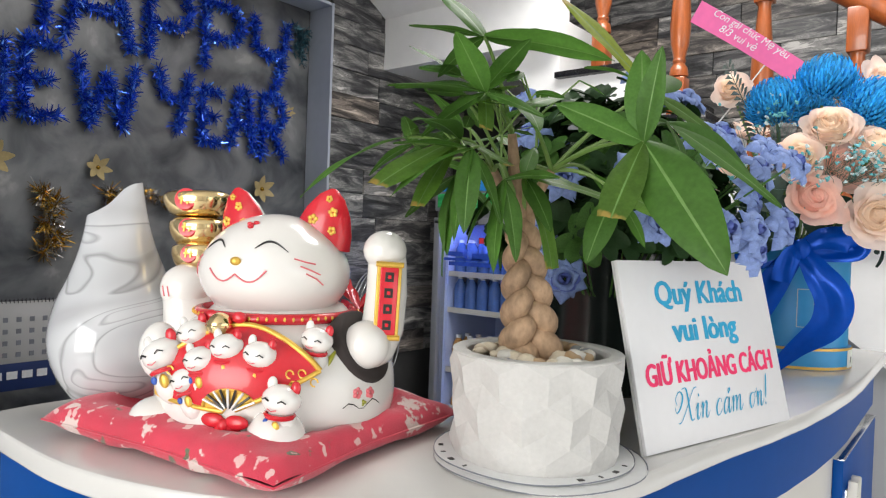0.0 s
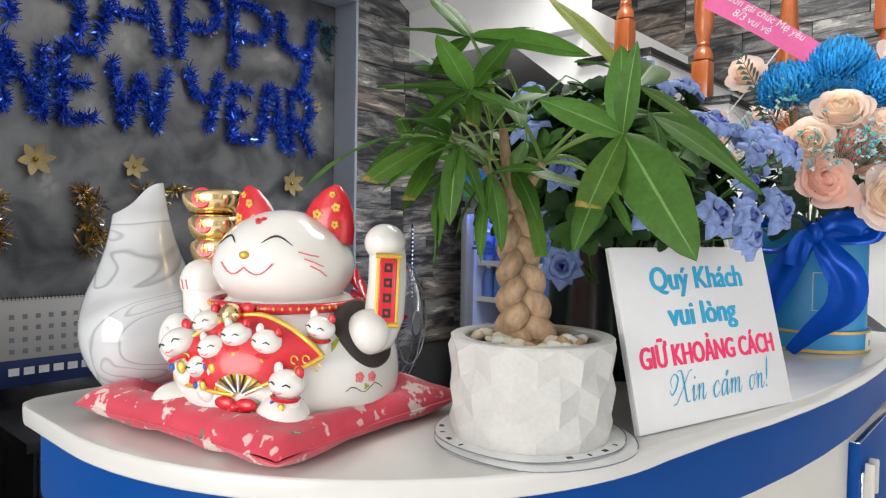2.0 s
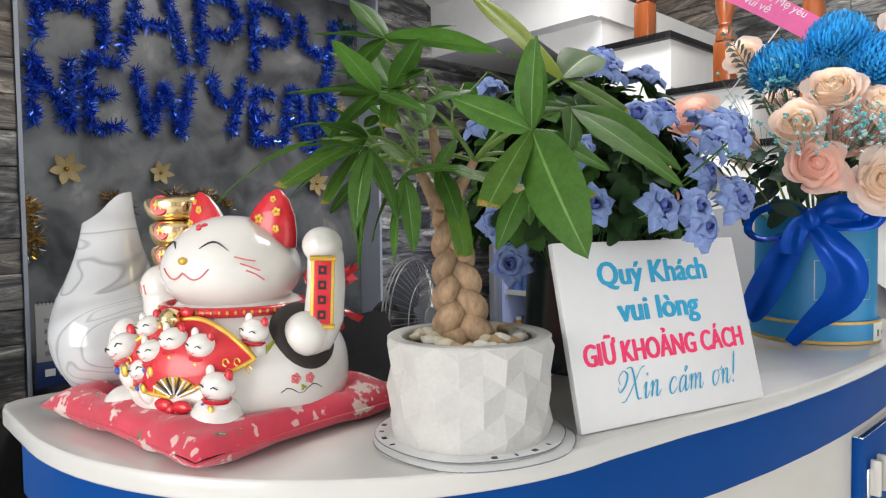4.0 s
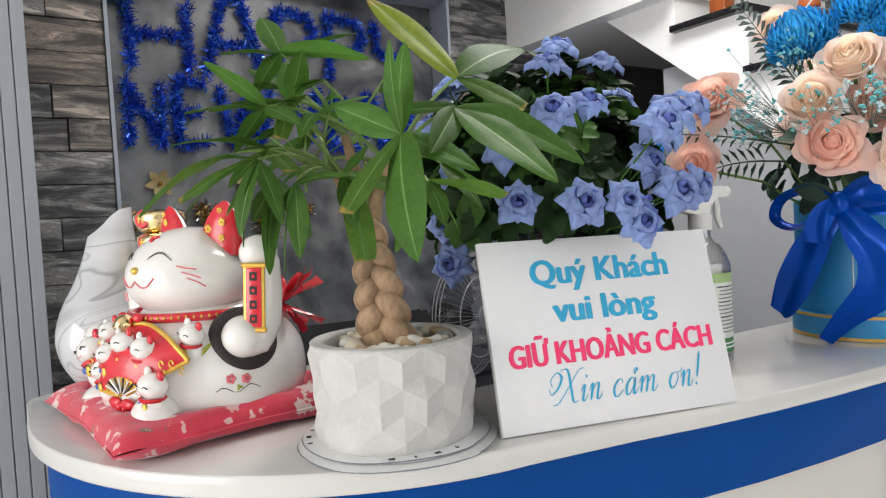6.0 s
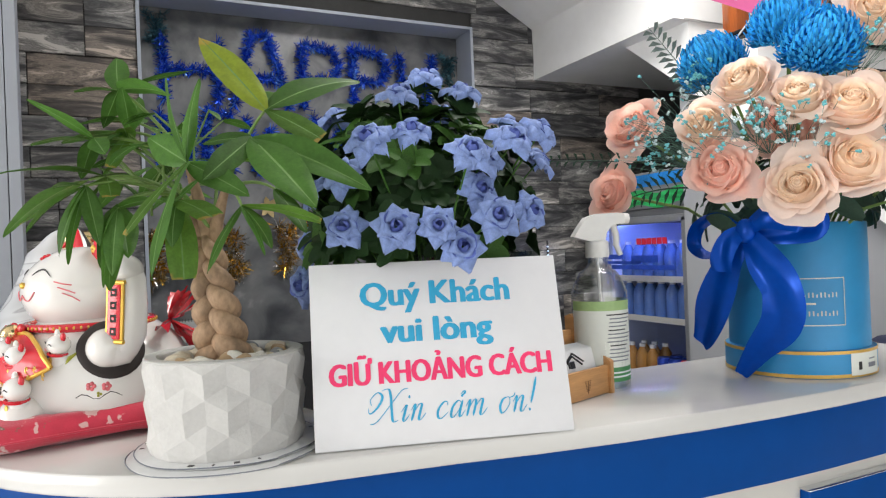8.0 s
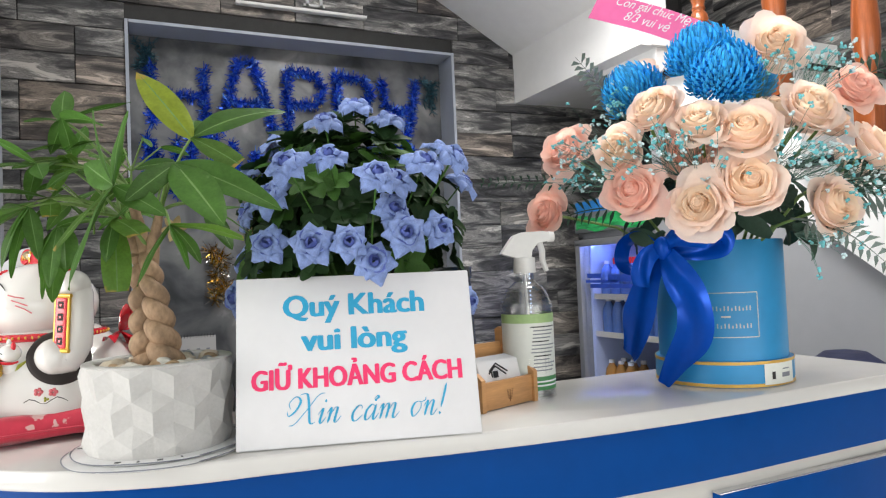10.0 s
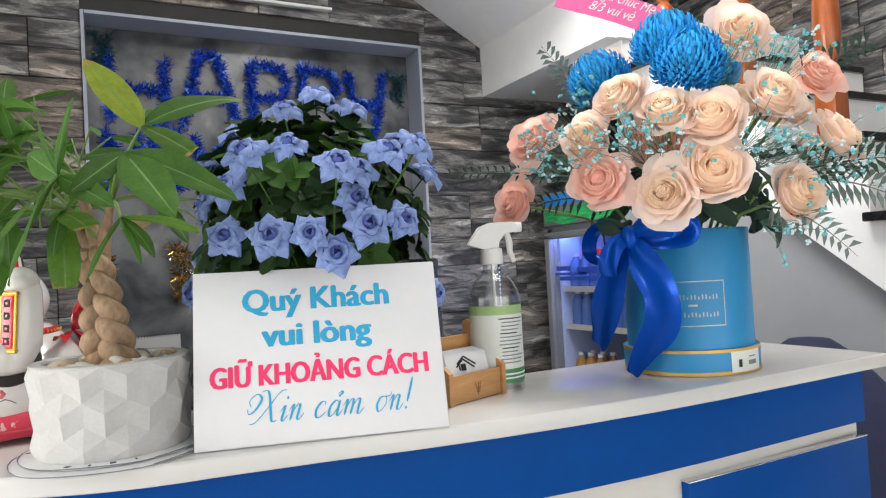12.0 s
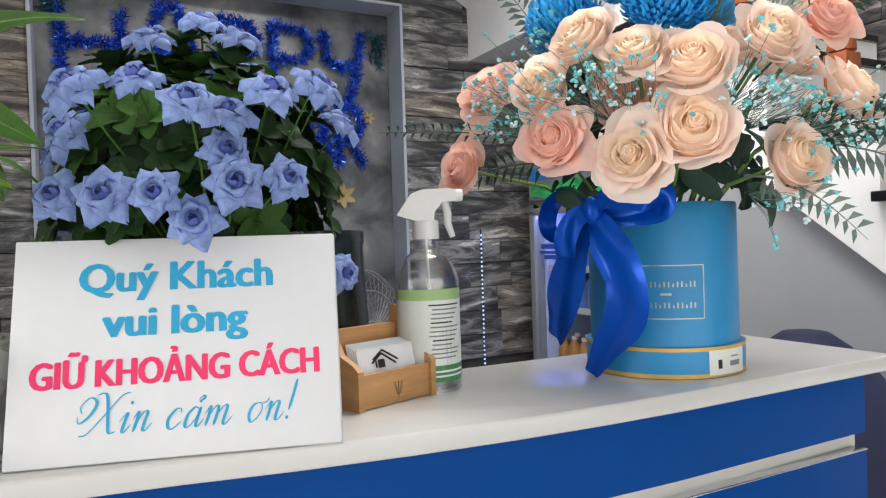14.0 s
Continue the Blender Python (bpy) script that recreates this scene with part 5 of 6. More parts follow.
for hub, tip, kind, face in ((HA, (-0.243, 0.572, 1.492), "g", (0.35, -0.93, 0)), (HA, (-0.302, 0.535, 1.443), "g", (0.62, -0.72, 0.30)), (HA, (-0.153, 0.518, 1.312), "g", SOUTH), (HA, (-0.235, 0.509, 1.346), "t", SOUTH), (HA, (-0.190, 0.610, 1.375), "g", EAST), (HA, (-0.215, 0.545, 1.482), "n", SOUTH),
                             (HB, (-0.338, 0.593, 1.559), "y", EAST), (HB, (-0.283, 0.751, 1.532), "g", ABOVE), (HB, (-0.220, 0.689, 1.437), "t", EAST), (HB, (-0.330, 0.655, 1.520), "g", EAST),
                             (HC2, (-0.206, 0.576, 1.392), "g", EAST), (HC2, (-0.152, 0.663, 1.362), "g", EAST), (HC2, (-0.290, 0.585, 1.440), "n", ABOVE), (HC2, (-0.170, 0.720, 1.390), "n", EAST)):
    leafto(hub, tip, kind, face)
FT = (-0.378, 0.575, 1.43)
whorl((-0.366, 0.505, 1.508), [(-138, 10, 0.070, "g"), (-175, 52, 0.075, "g"), (26, -6, 0.120, "n"), (-164, -25, 0.056, "g"), (75, 20, 0.082, "g")], FT)
whorl((-0.371, 0.515, 1.462), [(-125, 6, 0.086, "g"), (-5, 39, 0.066, "g"), (-45, -51, 0.050, "t"), (166, 51, 0.070, "g")], FT)
whorl((-0.425, 0.470, 1.415), [(-114, -16, 0.118, "g"), (94, 17, 0.060, "g")], F3)
whorl((-0.380, 0.490, 1.413), [(-101, -24, 0.100, "t"), (-103, -50, 0.078, "t"), (4, -20, 0.062, "t"), (-72, 12, 0.105, "n")], F3)
whorl((-0.387, 0.501, 1.383), [(-128, -72, 0.098, "g"), (-168, -27, 0.070, "g"), (8, -42, 0.085, "g"), (-95, -62, 0.080, "g")], F3)
whorl((-0.352, 0.560, 1.385), [(16, -10, 0.095, "t"), (-12, 6, 0.060, "g"), (3, -58, 0.095, "t"), (-17, -45, 0.066, "g"), (107, 46, 0.050, "g")], F1)
whorl((-0.285, 0.620, 1.372), [(-97, -52, 0.080, "g"), (80, -2, 0.085, "t"), (40, -50, 0.062, "g"), (130, -30, 0.065, "g")], F2)
whorl((-0.430, 0.560, 1.440), [(170, 20, 0.07, "g"), (-150, -20, 0.08, "g"), (-100, 40, 0.06, "g")], F3)
whorl((-0.330, 0.665, 1.395), [(80, -20, 0.075, "g"), (130, 10, 0.07, "g"), (30, -40, 0.07, "g")], F2)
for k in range(5):
    a = radians(120 + 52 * k)
    r = lrng.uniform(0.04, 0.09)
    hub = (PX - 0.035 + r * math.cos(a), PY - 0.045 + r * math.sin(a), TOP + lrng.uniform(0.285, 0.36))
    whorl(hub, [(math.degrees(a) + 90 * q + lrng.uniform(-20, 20), lrng.uniform(-30, 40), lrng.uniform(0.040, 0.062), lrng.choice("gggt")) for q in range(4)], (F1, F2, F3)[k % 3])
whorl((-0.350, 0.470, 1.400), [(-120, -20, 0.085, "n"), (-150, 10, 0.070, "n"), (-60, -55, 0.080, "n"), (-100, -70, 0.085, "n"), (20, -60, 0.070, "n")], F3)
whorl((-0.335, 0.500, 1.375), [(-90, -72, 0.085, "n"), (-20, -66, 0.075, "n"), (-140, -50, 0.070, "n"), (60, 20, 0.055, "g")], F3)
whorl((-0.345, 0.480, 1.450), [(-130, 10, 0.085, "g"), (-80, 35, 0.070, "g"), (-165, -25, 0.070, "n"), (10, -20, 0.060, "g")], FT)
whorl((-0.405, 0.520, 1.480), [(-150, 40, 0.060, "g"), (170, 20, 0.065, "g"), (-90, 10, 0.060, "g")], FT)
for hub in ((-0.372, 0.548, 1.425), (-0.352, 0.580, 1.445), (-0.398, 0.535, 1.400)):
    for k in range(5):
        az, el = lrng.uniform(0, 360), lrng.uniform(20, 70)
        e = Vector(hub) + Vector((math.cos(radians(az)) * 0.04, math.sin(radians(az)) * 0.04, 0.035))
        part("stalk", Geo().tube([Vector(hub) - TB - Vector((0, 0, 0.03)), Vector(hub) - TB, e - TB], [0.0016, 0.0013, 0.0009], 6), M_STEM, tree)
        leaf(e, az, lrng.uniform(-30, 30), lrng.uniform(0.028, 0.042), "g", lrng.uniform(-30, 30))

# ---- sign ----
M_SIGN = mat("white_sign_board", (0.69, 0.685, 0.695), 0.45, vary=0.02, scale=12)
M_TEAL_INK = mat("turquoise_ink", (0.015, 0.33, 0.56), 0.5, vary=0.08, scale=30)
M_PINK_INK = mat("hot_pink_ink", (0.80, 0.022, 0.13), 0.5, vary=0.06, scale=30)
M_FOAM = mat("foam_edge", (0.55, 0.55, 0.55), 0.8, vary=0.1, scale=60)
SIGN = pose(-0.2275, 0.8270, TOP + 0.001, -13.9, 0, 75.0)
sign = thing("counter_sign", SIGN, "white foam-board sign with turquoise and pink lettering", "sign")
part("board", Geo().box((0, 0.003, 0.1055), (0.297, 0.0045, 0.209), 0.0008), M_SIGN, sign)
part("backing", Geo().box((0.0008, 0.0072, 0.105), (0.2985, 0.0035, 0.21), 0.0006), M_FOAM, sign)
part("easel_leg", Geo().box((0, 0, 0.06), (0.05, 0.003, 0.12), 0.0005, m=pose(0, 0.058, 0.012, 20, 0, 0)), M_FOAM, sign)
for body, size, sq, sl, bold, z, x, ink in (("Quý Khách", 0.0395, 1.0, 0, 0.0017, 0.158, -0.002, M_TEAL_INK), ("vui lòng", 0.0395, 1.05, 0, 0.0019, 0.115, -0.004, M_TEAL_INK), ("GIỮ KHOẢNG CÁCH", 0.0350, 0.785, 0, 0.0015, 0.0695, 0.0, M_PINK_INK)):
    one, g = letters(body, size, sq, sl, 0.0, 0.0001), Geo()
    for k in range(5):
        g.add([(px + (k - 2) * 0.5 * bold, py - 0.00002 * k, pz + (k % 2) * 0.5 * bold) for px, py, pz in one.v], one.f)
    part("lettering", g, ink, sign, smooth=0, m=pose(x, 0.0003, z))


def pen(g, pts, thick, thin=0.06, n=7):
    """A pen stroke in the x-z plane: thick where it runs down, thin where it runs up or across."""
    P = [Vector((x, z)) for x, z in pts]
    line_ = []
    for i in range(len(P) - 1):
        a, b, c, d = P[max(i - 1, 0)], P[i], P[i + 1], P[min(i + 2, len(P) - 1)]
        for k in range(n):
            f = k / n
            line_.append(0.5 * (2 * b + (c - a) * f + (2 * a - 5 * b + 4 * c - d) * f * f + (3 * b - a - 3 * c + d) * f ** 3))
    line_.append(P[-1])
    rows = []
    for i, p in enumerate(line_):
        d = (line_[min(i + 1, len(line_) - 1)] - line_[max(i - 1, 0)]).normalized()
        w = thin + (thick - thin) * max(0.0, -d.y) ** 1.5
        w *= min(1.0, 0.35 + 0.65 * min(i, len(line_) - 1 - i) / 3)
        o = Vector((-d.y, d.x)) * w / 2
        rows += [(p.x - o.x, 0, p.y - o.y), (p.x + o.x, 0, p.y + o.y)]
    g.add(rows, [(2 * i, 2 * i + 1, 2 * i + 3, 2 * i + 2) for i in range(len(line_) - 1)])


PEN = {
    "X": (1.38, [[(-0.75, 1.05), (-0.95, 1.45), (-0.60, 1.85), (-0.20, 1.55), (-0.35, 0.95), (-0.75, 0.60), (-0.95, 0.95)], [(-0.35, 1.95), (0.05, 2.02), (0.30, 1.65), (0.62, 0.75), (0.90, 0.05), (1.22, 0.10)], [(-0.55, -0.02), (-0.15, 0.10), (0.45, 1.02), (0.95, 1.85), (1.35, 1.98)]]),
    "i": (0.62, [[(-0.10, 0.55), (0.15, 0.98), (0.16, 0.55), (0.16, 0.12), (0.30, 0.02), (0.52, 0.40)], [(0.20, 1.55), (0.22, 1.36)]]),
    "n": (1.08, [[(-0.10, 0.60), (0.10, 1.00), (0.14, 0.50), (0.12, 0.0)], [(0.13, 0.45), (0.38, 0.96), (0.56, 0.92), (0.56, 0.45), (0.58, 0.08), (0.74, 0.04), (0.96, 0.42)]]),
    "c": (0.92, [[(0.62, 0.74), (0.56, 0.96), (0.30, 0.96), (0.06, 0.52), (0.16, 0.08), (0.42, 0.0), (0.78, 0.36)]]),
    "a": (1.06, [[(0.60, 0.86), (0.36, 1.0), (0.08, 0.62), (0.10, 0.10), (0.30, 0.02), (0.56, 0.45), (0.66, 0.98)], [(0.66, 1.0), (0.64, 0.50), (0.66, 0.10), (0.78, 0.02), (1.00, 0.40)], [(0.42, 1.36), (0.60, 1.56), (0.70, 1.44), (0.56, 1.30), (0.56, 1.20)]]),
    "m": (1.62, [[(-0.10, 0.60), (0.10, 1.00), (0.14, 0.50), (0.12, 0.0)], [(0.13, 0.45), (0.38, 0.96), (0.54, 0.90), (0.56, 0.45), (0.54, 0.0)], [(0.55, 0.45), (0.82, 0.96), (1.00, 0.92), (1.00, 0.45), (1.02, 0.08), (1.18, 0.04), (1.42, 0.42)]]),
    "o": (0.98, [[(0.42, 0.98), (0.16, 0.85), (0.06, 0.42), (0.24, 0.02), (0.46, 0.10), (0.68, 0.52), (0.60, 0.90), (0.42, 0.98)], [(0.60, 0.92), (0.86, 1.02), (0.90, 1.24)]]),
    "!": (0.5, [[(0.12, 2.10), (0.14, 1.30), (0.12, 0.48)], [(0.12, 0.20), (0.13, 0.0)]]),
    " ": (0.62, []),
}
g, x = Geo(), 0.0
for c in "Xin cam on!":
    adv, strokes = PEN[c]
    for st in strokes:
        pen(g, [(x + px + 0.34 * pz, pz) for px, pz in st], 0.165 if len(st) > 2 else 0.15)
    x += adv
lo, hi = min(p[0] for p in g.v), max(p[0] for p in g.v)
k = 0.198 / (hi - lo)
g.v = [((p[0] - (lo + hi) / 2) * k, -0.0002, p[2] * k * 1.05) for p in g.v]
part("lettering", g, M_TEAL_INK, sign, "thin turquoise script", smooth=0, m=pose(0.010, 0.0003, 0.0265))

# ---- blue roses in a dark pot ----


def shell(g, m, R, H, W, flare, lean, slot, seed=0.0, ripple=0.03):
    """A cupped petal round the flower's axis: R wide, H high, W radians to each side, its lip rolled out by flare."""
    def fn(u, w):
        v = 2 * w - 1
        top = 1 - 0.24 * abs(v) ** 2.6 + ripple * math.sin(3.1 * v + seed) - 0.03 * math.exp(-(v * 4) ** 2)
        t = u * top
        r = 0.07 + (R - 0.07) * math.sin(0.5 * math.pi * min(1, 1.45 * t)) ** 0.85
        z = H * (t ** 1.25)
        lip = max(0.0, (t - 0.62) / 0.38)
        r += flare * lip ** 1.7 * (1 + 0.25 * math.sin(2.3 * v + seed * 1.7))
        z -= 0.42 * flare * lip ** 2.6
        r += lean * v * (0.3 + 0.7 * u) + ripple * u * u * math.sin(4.3 * v + seed * 2)
        a = v * W * (0.55 + 0.45 * math.sin(0.5 * math.pi * min(1, 1.5 * u + 0.1)))
        return (r * math.sin(a), r * math.cos(a), z)
    g.grid(fn, 9, 9, slot, m)


def silk_rose(mats, seed):
    """Unit silk rose: a round bud in two cups of petals, and pointed outer petals."""
    r = random.Random(seed)
    g = Geo()
    for k in range(3):
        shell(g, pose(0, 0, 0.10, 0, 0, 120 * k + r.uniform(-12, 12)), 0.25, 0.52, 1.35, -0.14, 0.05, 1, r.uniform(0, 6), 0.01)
    for k in range(4):
        shell(g, pose(0, 0, 0.06, 0, 0, 90 * k + 30 + r.uniform(-12, 12)), 0.42, 0.46, 1.0, 0.14, 0.05, 1, r.uniform(0, 6), 0.03)
    for n, size, lift, turn in ((4, 0.66, 0.60, 20), (5, 0.84, 0.46, 0), (5, 1.04, 0.30, 36)):
        for k in range(n):
            ln, up, sd, tw = size * r.uniform(0.92, 1.06), lift * r.uniform(0.8, 1.2), r.uniform(0, 6), r.uniform(-0.10, 0.10)

            def fn(u, w):
                v = 2 * w - 1
                q = min(1.0, u / 0.66)
                half = (math.pi / n) * 1.22 * (0.55 + 0.45 * q)
                if u > 0.66:
                    half *= 1 - 0.96 * ((u - 0.66) / 0.34) ** 0.9
                rad = 0.10 + (ln - 0.10) * u * (1 - 0.10 * v * v * (u < 0.99))
                z = up * math.sin(0.5 * math.pi * min(1, 1.5 * u)) - 0.62 * max(0, u - 0.55) ** 1.25
                z += -0.26 * abs(v) ** 2.2 * u * u + 0.05 * math.sin(3 * v + sd) * u + tw * v * u
                a = v * half
                return (rad * math.sin(a), rad * math.cos(a), z)
            g.grid(fn, 9, 8, 0, pose(0, 0, 0, 0, 0, turn + 360 * k / n + r.uniform(-9, 9)))
    return g.mesh("rose", mats, 75)


M_BLUE_ROSE = mat("powder_blue_silk", (0.205, 0.285, 0.55), 0.75, vary=0.20, scale=4, rnd=0.12, trans=0.1, bump=0.15, bump_scale=60)
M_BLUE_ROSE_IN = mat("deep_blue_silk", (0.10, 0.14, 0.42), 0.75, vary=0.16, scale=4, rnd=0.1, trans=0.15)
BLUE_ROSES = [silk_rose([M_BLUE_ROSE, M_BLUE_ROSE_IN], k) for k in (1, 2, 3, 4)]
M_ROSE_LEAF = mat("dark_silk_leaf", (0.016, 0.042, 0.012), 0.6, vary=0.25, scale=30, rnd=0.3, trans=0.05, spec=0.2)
M_ROSE_LEAF2 = mat("mid_green_silk_leaf", (0.05, 0.125, 0.022), 0.6, vary=0.25, scale=30, rnd=0.3, trans=0.12, spec=0.2)
M_DARK_POT = mat("dark_green_pot", (0.008, 0.014, 0.012), 0.2, vary=0.2, scale=20)
RC = Vector((-0.425, 0.90, TOP))
rp = thing("rose_plant", Matrix.Translation(RC), "artificial powder-blue rose bush in a dark pot", "artificial flowers")
part("pot", Geo().lathe([(0, 0), (0.100, 0), (0.104, 0.004), (0.103, 0.06), (0.097, 0.19), (0.099, 0.194), (0.099, 0.210), (0.093, 0.211), (0.091, 0.17), (0, 0.17)], 48, m=pose(-0.047, 0.098, 0)), M_DARK_POT, rp, "dark glossy plastic pot")
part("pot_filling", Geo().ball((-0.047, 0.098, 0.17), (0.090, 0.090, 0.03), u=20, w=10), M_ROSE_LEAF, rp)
frng = random.Random(21)


def aim(p, d, s, spin):
    return Matrix.Translation(p) @ Vector(d).normalized().to_track_quat("Z", "Y").to_matrix().to_4x4() @ pose(0, 0, 0, 0, 0, spin) @ Matrix.Scale(s, 4)


ROSES = [(-0.279, 0.729, 1.349), (-0.218, 0.770, 1.345), (-0.196, 0.810, 1.345), (-0.205, 0.843, 1.321), (-0.183, 0.878, 1.354), (-0.192, 0.930, 1.359),
         (-0.237, 0.746, 1.444), (-0.236, 0.800, 1.457), (-0.166, 0.839, 1.424), (-0.215, 0.920, 1.448), (-0.369, 0.878, 1.555), (-0.322, 0.820, 1.520), (-0.321, 0.912, 1.526),
         (-0.225, 0.970, 1.459), (-0.312, 0.737, 1.413), (-0.326, 1.030, 1.440), (-0.220, 0.878, 1.388), (-0.215, 0.880, 1.425), (-0.28, 0.995, 1.47)]
ROSES += [(-0.40, 0.72, 1.40), (-0.42, 0.72, 1.33), (-0.46, 0.73, 1.46), (-0.50, 0.79, 1.52), (-0.47, 0.95, 1.53), (-0.52, 0.90, 1.48), (-0.40, 1.03, 1.50), (-0.30, 1.02, 1.26), (-0.38, 0.70, 1.28)]
for k, p in enumerate(ROSES):
    p = Vector(p)
    d = p - Vector((-0.42, 0.875, 1.28))
    d.z *= 0.55 if p.z < 1.42 else 1.0
    if p.z < 1.38:
        d += Vector((0.10, -0.02, 0.0))
    d = d.normalized() + Vector((frng.uniform(-0.15, 0.15), frng.uniform(-0.15, 0.15), 0.10))
    q = p - d.normalized() * 0.012
    part("rose", BLUE_ROSES[k % 4], None, rp, m=aim(q - RC, d, frng.uniform(0.025, 0.0295), frng.uniform(0, 360)))
    a, b = Vector((0.25 * (p.x - RC.x), 0.25 * (p.y - RC.y), 0.15)), q - RC
    mid = a.lerp(b, 0.6) + Vector((0, 0, 0.02))
    part("stem", Geo().tube([a, mid, b], 0.0012, 6), M_ROSE_LEAF2, rp)


def oval_leaf(g, m, L, W, slot):
    g.grid(lambda u, w: (W * (2 * w - 1) * math.sin(math.pi * (0.05 + 0.90 * u ** 0.95)) ** 0.62, L * u, 0.22 * W * abs(2 * w - 1) + 0.12 * L * math.sin(math.pi * u * 0.9) - 0.1 * L * u), 5, 4, slot, m)


lm = []
for s in range(3):
    g = Geo()
    for k in range(6):
        oval_leaf(g, pose(0, 0, 0, frng.uniform(5, 45), 0, 60 * k + frng.uniform(-15, 15)), frng.uniform(0.75, 1.05), frng.uniform(0.26, 0.34), s % 2)
    lm.append(g.mesh("leaf_sprig", [M_ROSE_LEAF, M_ROSE_LEAF2], 75))
for k in range(270):
    a, e = frng.uniform(0, 2 * math.pi), math.asin(frng.uniform(-0.32, 1))
    d = Vector((math.cos(a) * math.cos(e), math.sin(a) * math.cos(e), math.sin(e)))
    rr = frng.uniform(0.55, 0.98)
    p = Vector((0.01 + 0.170 * d.x * rr, -0.025 + 0.160 * d.y * rr, 0.255 + 0.185 * d.z * rr))
    if p.z < 0.235 and p.x > 0.135:
        continue
    part("leaf_sprig", lm[k % 3], None, rp, m=aim(p, d + Vector((0, 0, 0.3)), frng.uniform(0.032, 0.045), frng.uniform(0, 360)))

# ---- card holder ----
M_BEECH = mat("beech_wood", (0.52, 0.27, 0.105), 0.5, vary=0.14, scale=8, stretch=(1, 1, 9), coat=0.15)
M_BURN = mat("burnt_mark", (0.16, 0.07, 0.025), 0.7)
M_CARD = mat("white_card", (0.72, 0.72, 0.72), 0.6, vary=0.02)
ch = thing("card_holder", pose(-0.3245, 1.1385, TOP, 0, 0, 108), "small beech wood business card holder", "card holder")
sp = [(0.0, 0.0), (0.078, 0.0), (0.078, 0.108), (0.069, 0.112), (0.056, 0.104), (0.047, 0.082), (0.034, 0.062), (0.010, 0.053), (0.0, 0.046)]
for x in (-0.003, -0.117):
    part("side_panel", Geo().prism([(y, z) for y, z in sp], -0.004, 0.004, m=Matrix.Translation((x, 0, 0)) @ Matrix(((0, 0, 1, 0), (1, 0, 0, 0), (0, 1, 0, 0), (0, 0, 0, 1)))), M_BEECH, ch)
part("front_panel", Geo().box((-0.06, 0.007, 0.021), (0.106, 0.006, 0.040), 0.0012), M_BEECH, ch)
part("back_panel", Geo().box((-0.06, 0.069, 0.045), (0.106, 0.006, 0.088), 0.0012), M_BEECH, ch)
part("floor_panel", Geo().box((-0.06, 0.037, 0.004), (0.106, 0.054, 0.006)), M_BEECH, ch)
g = Geo().tube([(-0.058, 0.0036, 0.008), (-0.058, 0.0036, 0.026)], 0.0005, 5)
for k in range(7):
    for s in (-1, 1):
        g.box((-0.058 + s * (0.002 + 0.0006 * k), 0.0038, 0.012 + 0.0022 * k), (0.0028, 0.0006, 0.0011))
part("burnt_tree_mark", g, M_BURN, ch)
stack = thing("business_cards", pose(-0.3245, 1.1385, TOP, 0, 0, 108), "stack of white business cards in the holder", "cards")
for k in range(5):
    part("card", Geo().box((0, 0, 0), (0.088, 0.0006, 0.052), m=pose(-0.060 + 0.0008 * k, 0.020 + 0.006 * k, 0.042 + 0.001 * k, -14, 0, 0)), M_CARD, stack)
lm_ = pose(-0.060, 0.0188, 0.042, -14, 0, 0)
g = Geo()
for (ax, az), (bx, bz) in (((-0.022, 0.012), (-0.006, 0.022)), ((-0.006, 0.022), (0.016, 0.008)), ((-0.018, 0.010), (-0.018, 0.002)), ((-0.024, 0.008), (-0.008, 0.018)), ((-0.008, 0.018), (0.012, 0.004))):
    g.tube([(ax, -0.0005, az), (bx, -0.0005, bz)], 0.0012, 5, m=lm_)
g.box((-0.010, -0.0004, 0.006), (0.010, 0.0006, 0.010), m=lm_)
part("house_emblem", g, M_LINE, stack)

# ---- spray bottle ----
M_CLEAR_PL = glass("clear_plastic", (0.92, 0.93, 0.93), 0.25, 0.6)
M_WPL = mat("white_plastic", (0.72, 0.71, 0.68), 0.4, vary=0.03, scale=20)
M_LABEL = mat("white_label", (0.70, 0.72, 0.66), 0.5, vary=0.03)
M_GREEN_L = mat("green_label", (0.05, 0.22, 0.07), 0.5, vary=0.1, scale=30)
M_LIME_L = mat("lime_label", (0.33, 0.48, 0.20), 0.5, vary=0.1, scale=30)
M_LIQ = glass("clear_liquid", (0.80, 0.86, 0.84), 0.02, 0.1)
sb = thing("spray_bottle", pose(-0.368, 1.152, TOP, 0, 0, 70), "clear plastic spray bottle with white trigger and green label", "spray bottle")
b = part("bottle", Geo().lathe(smooth_profile([(0, 0), (0.038, 0), (0.0415, 0.006), (0.0415, 0.13), (0.040, 0.148), (0.030, 0.170), (0.017, 0.182), (0.0145, 0.192), (0.0145, 0.198)], 40), 40), M_CLEAR_PL, sb)
part("liquid", Geo().lathe([(0, 0.003), (0.037, 0.003), (0.0395, 0.008), (0.0395, 0.12), (0, 0.12)], 32), M_LIQ, sb)


def wrap(r, a0, a1, z0, z1):
    return Geo().grid(lambda u, w: (r * math.cos(radians(a0 + (a1 - a0) * u)), r * math.sin(radians(a0 + (a1 - a0) * u)), z0 + (z1 - z0) * w), 24, 1)


part("label", wrap(0.0419, -175, 60, 0.035, 0.118), M_LABEL, sb, smooth=60)
part("label_foot", wrap(0.0419, -175, 60, 0.014, 0.035), M_GREEN_L, sb, "dark green label foot", smooth=60)
part("label_head", wrap(0.0419, -175, 60, 0.118, 0.132), M_LIME_L, sb, "lime green label edge", smooth=60)
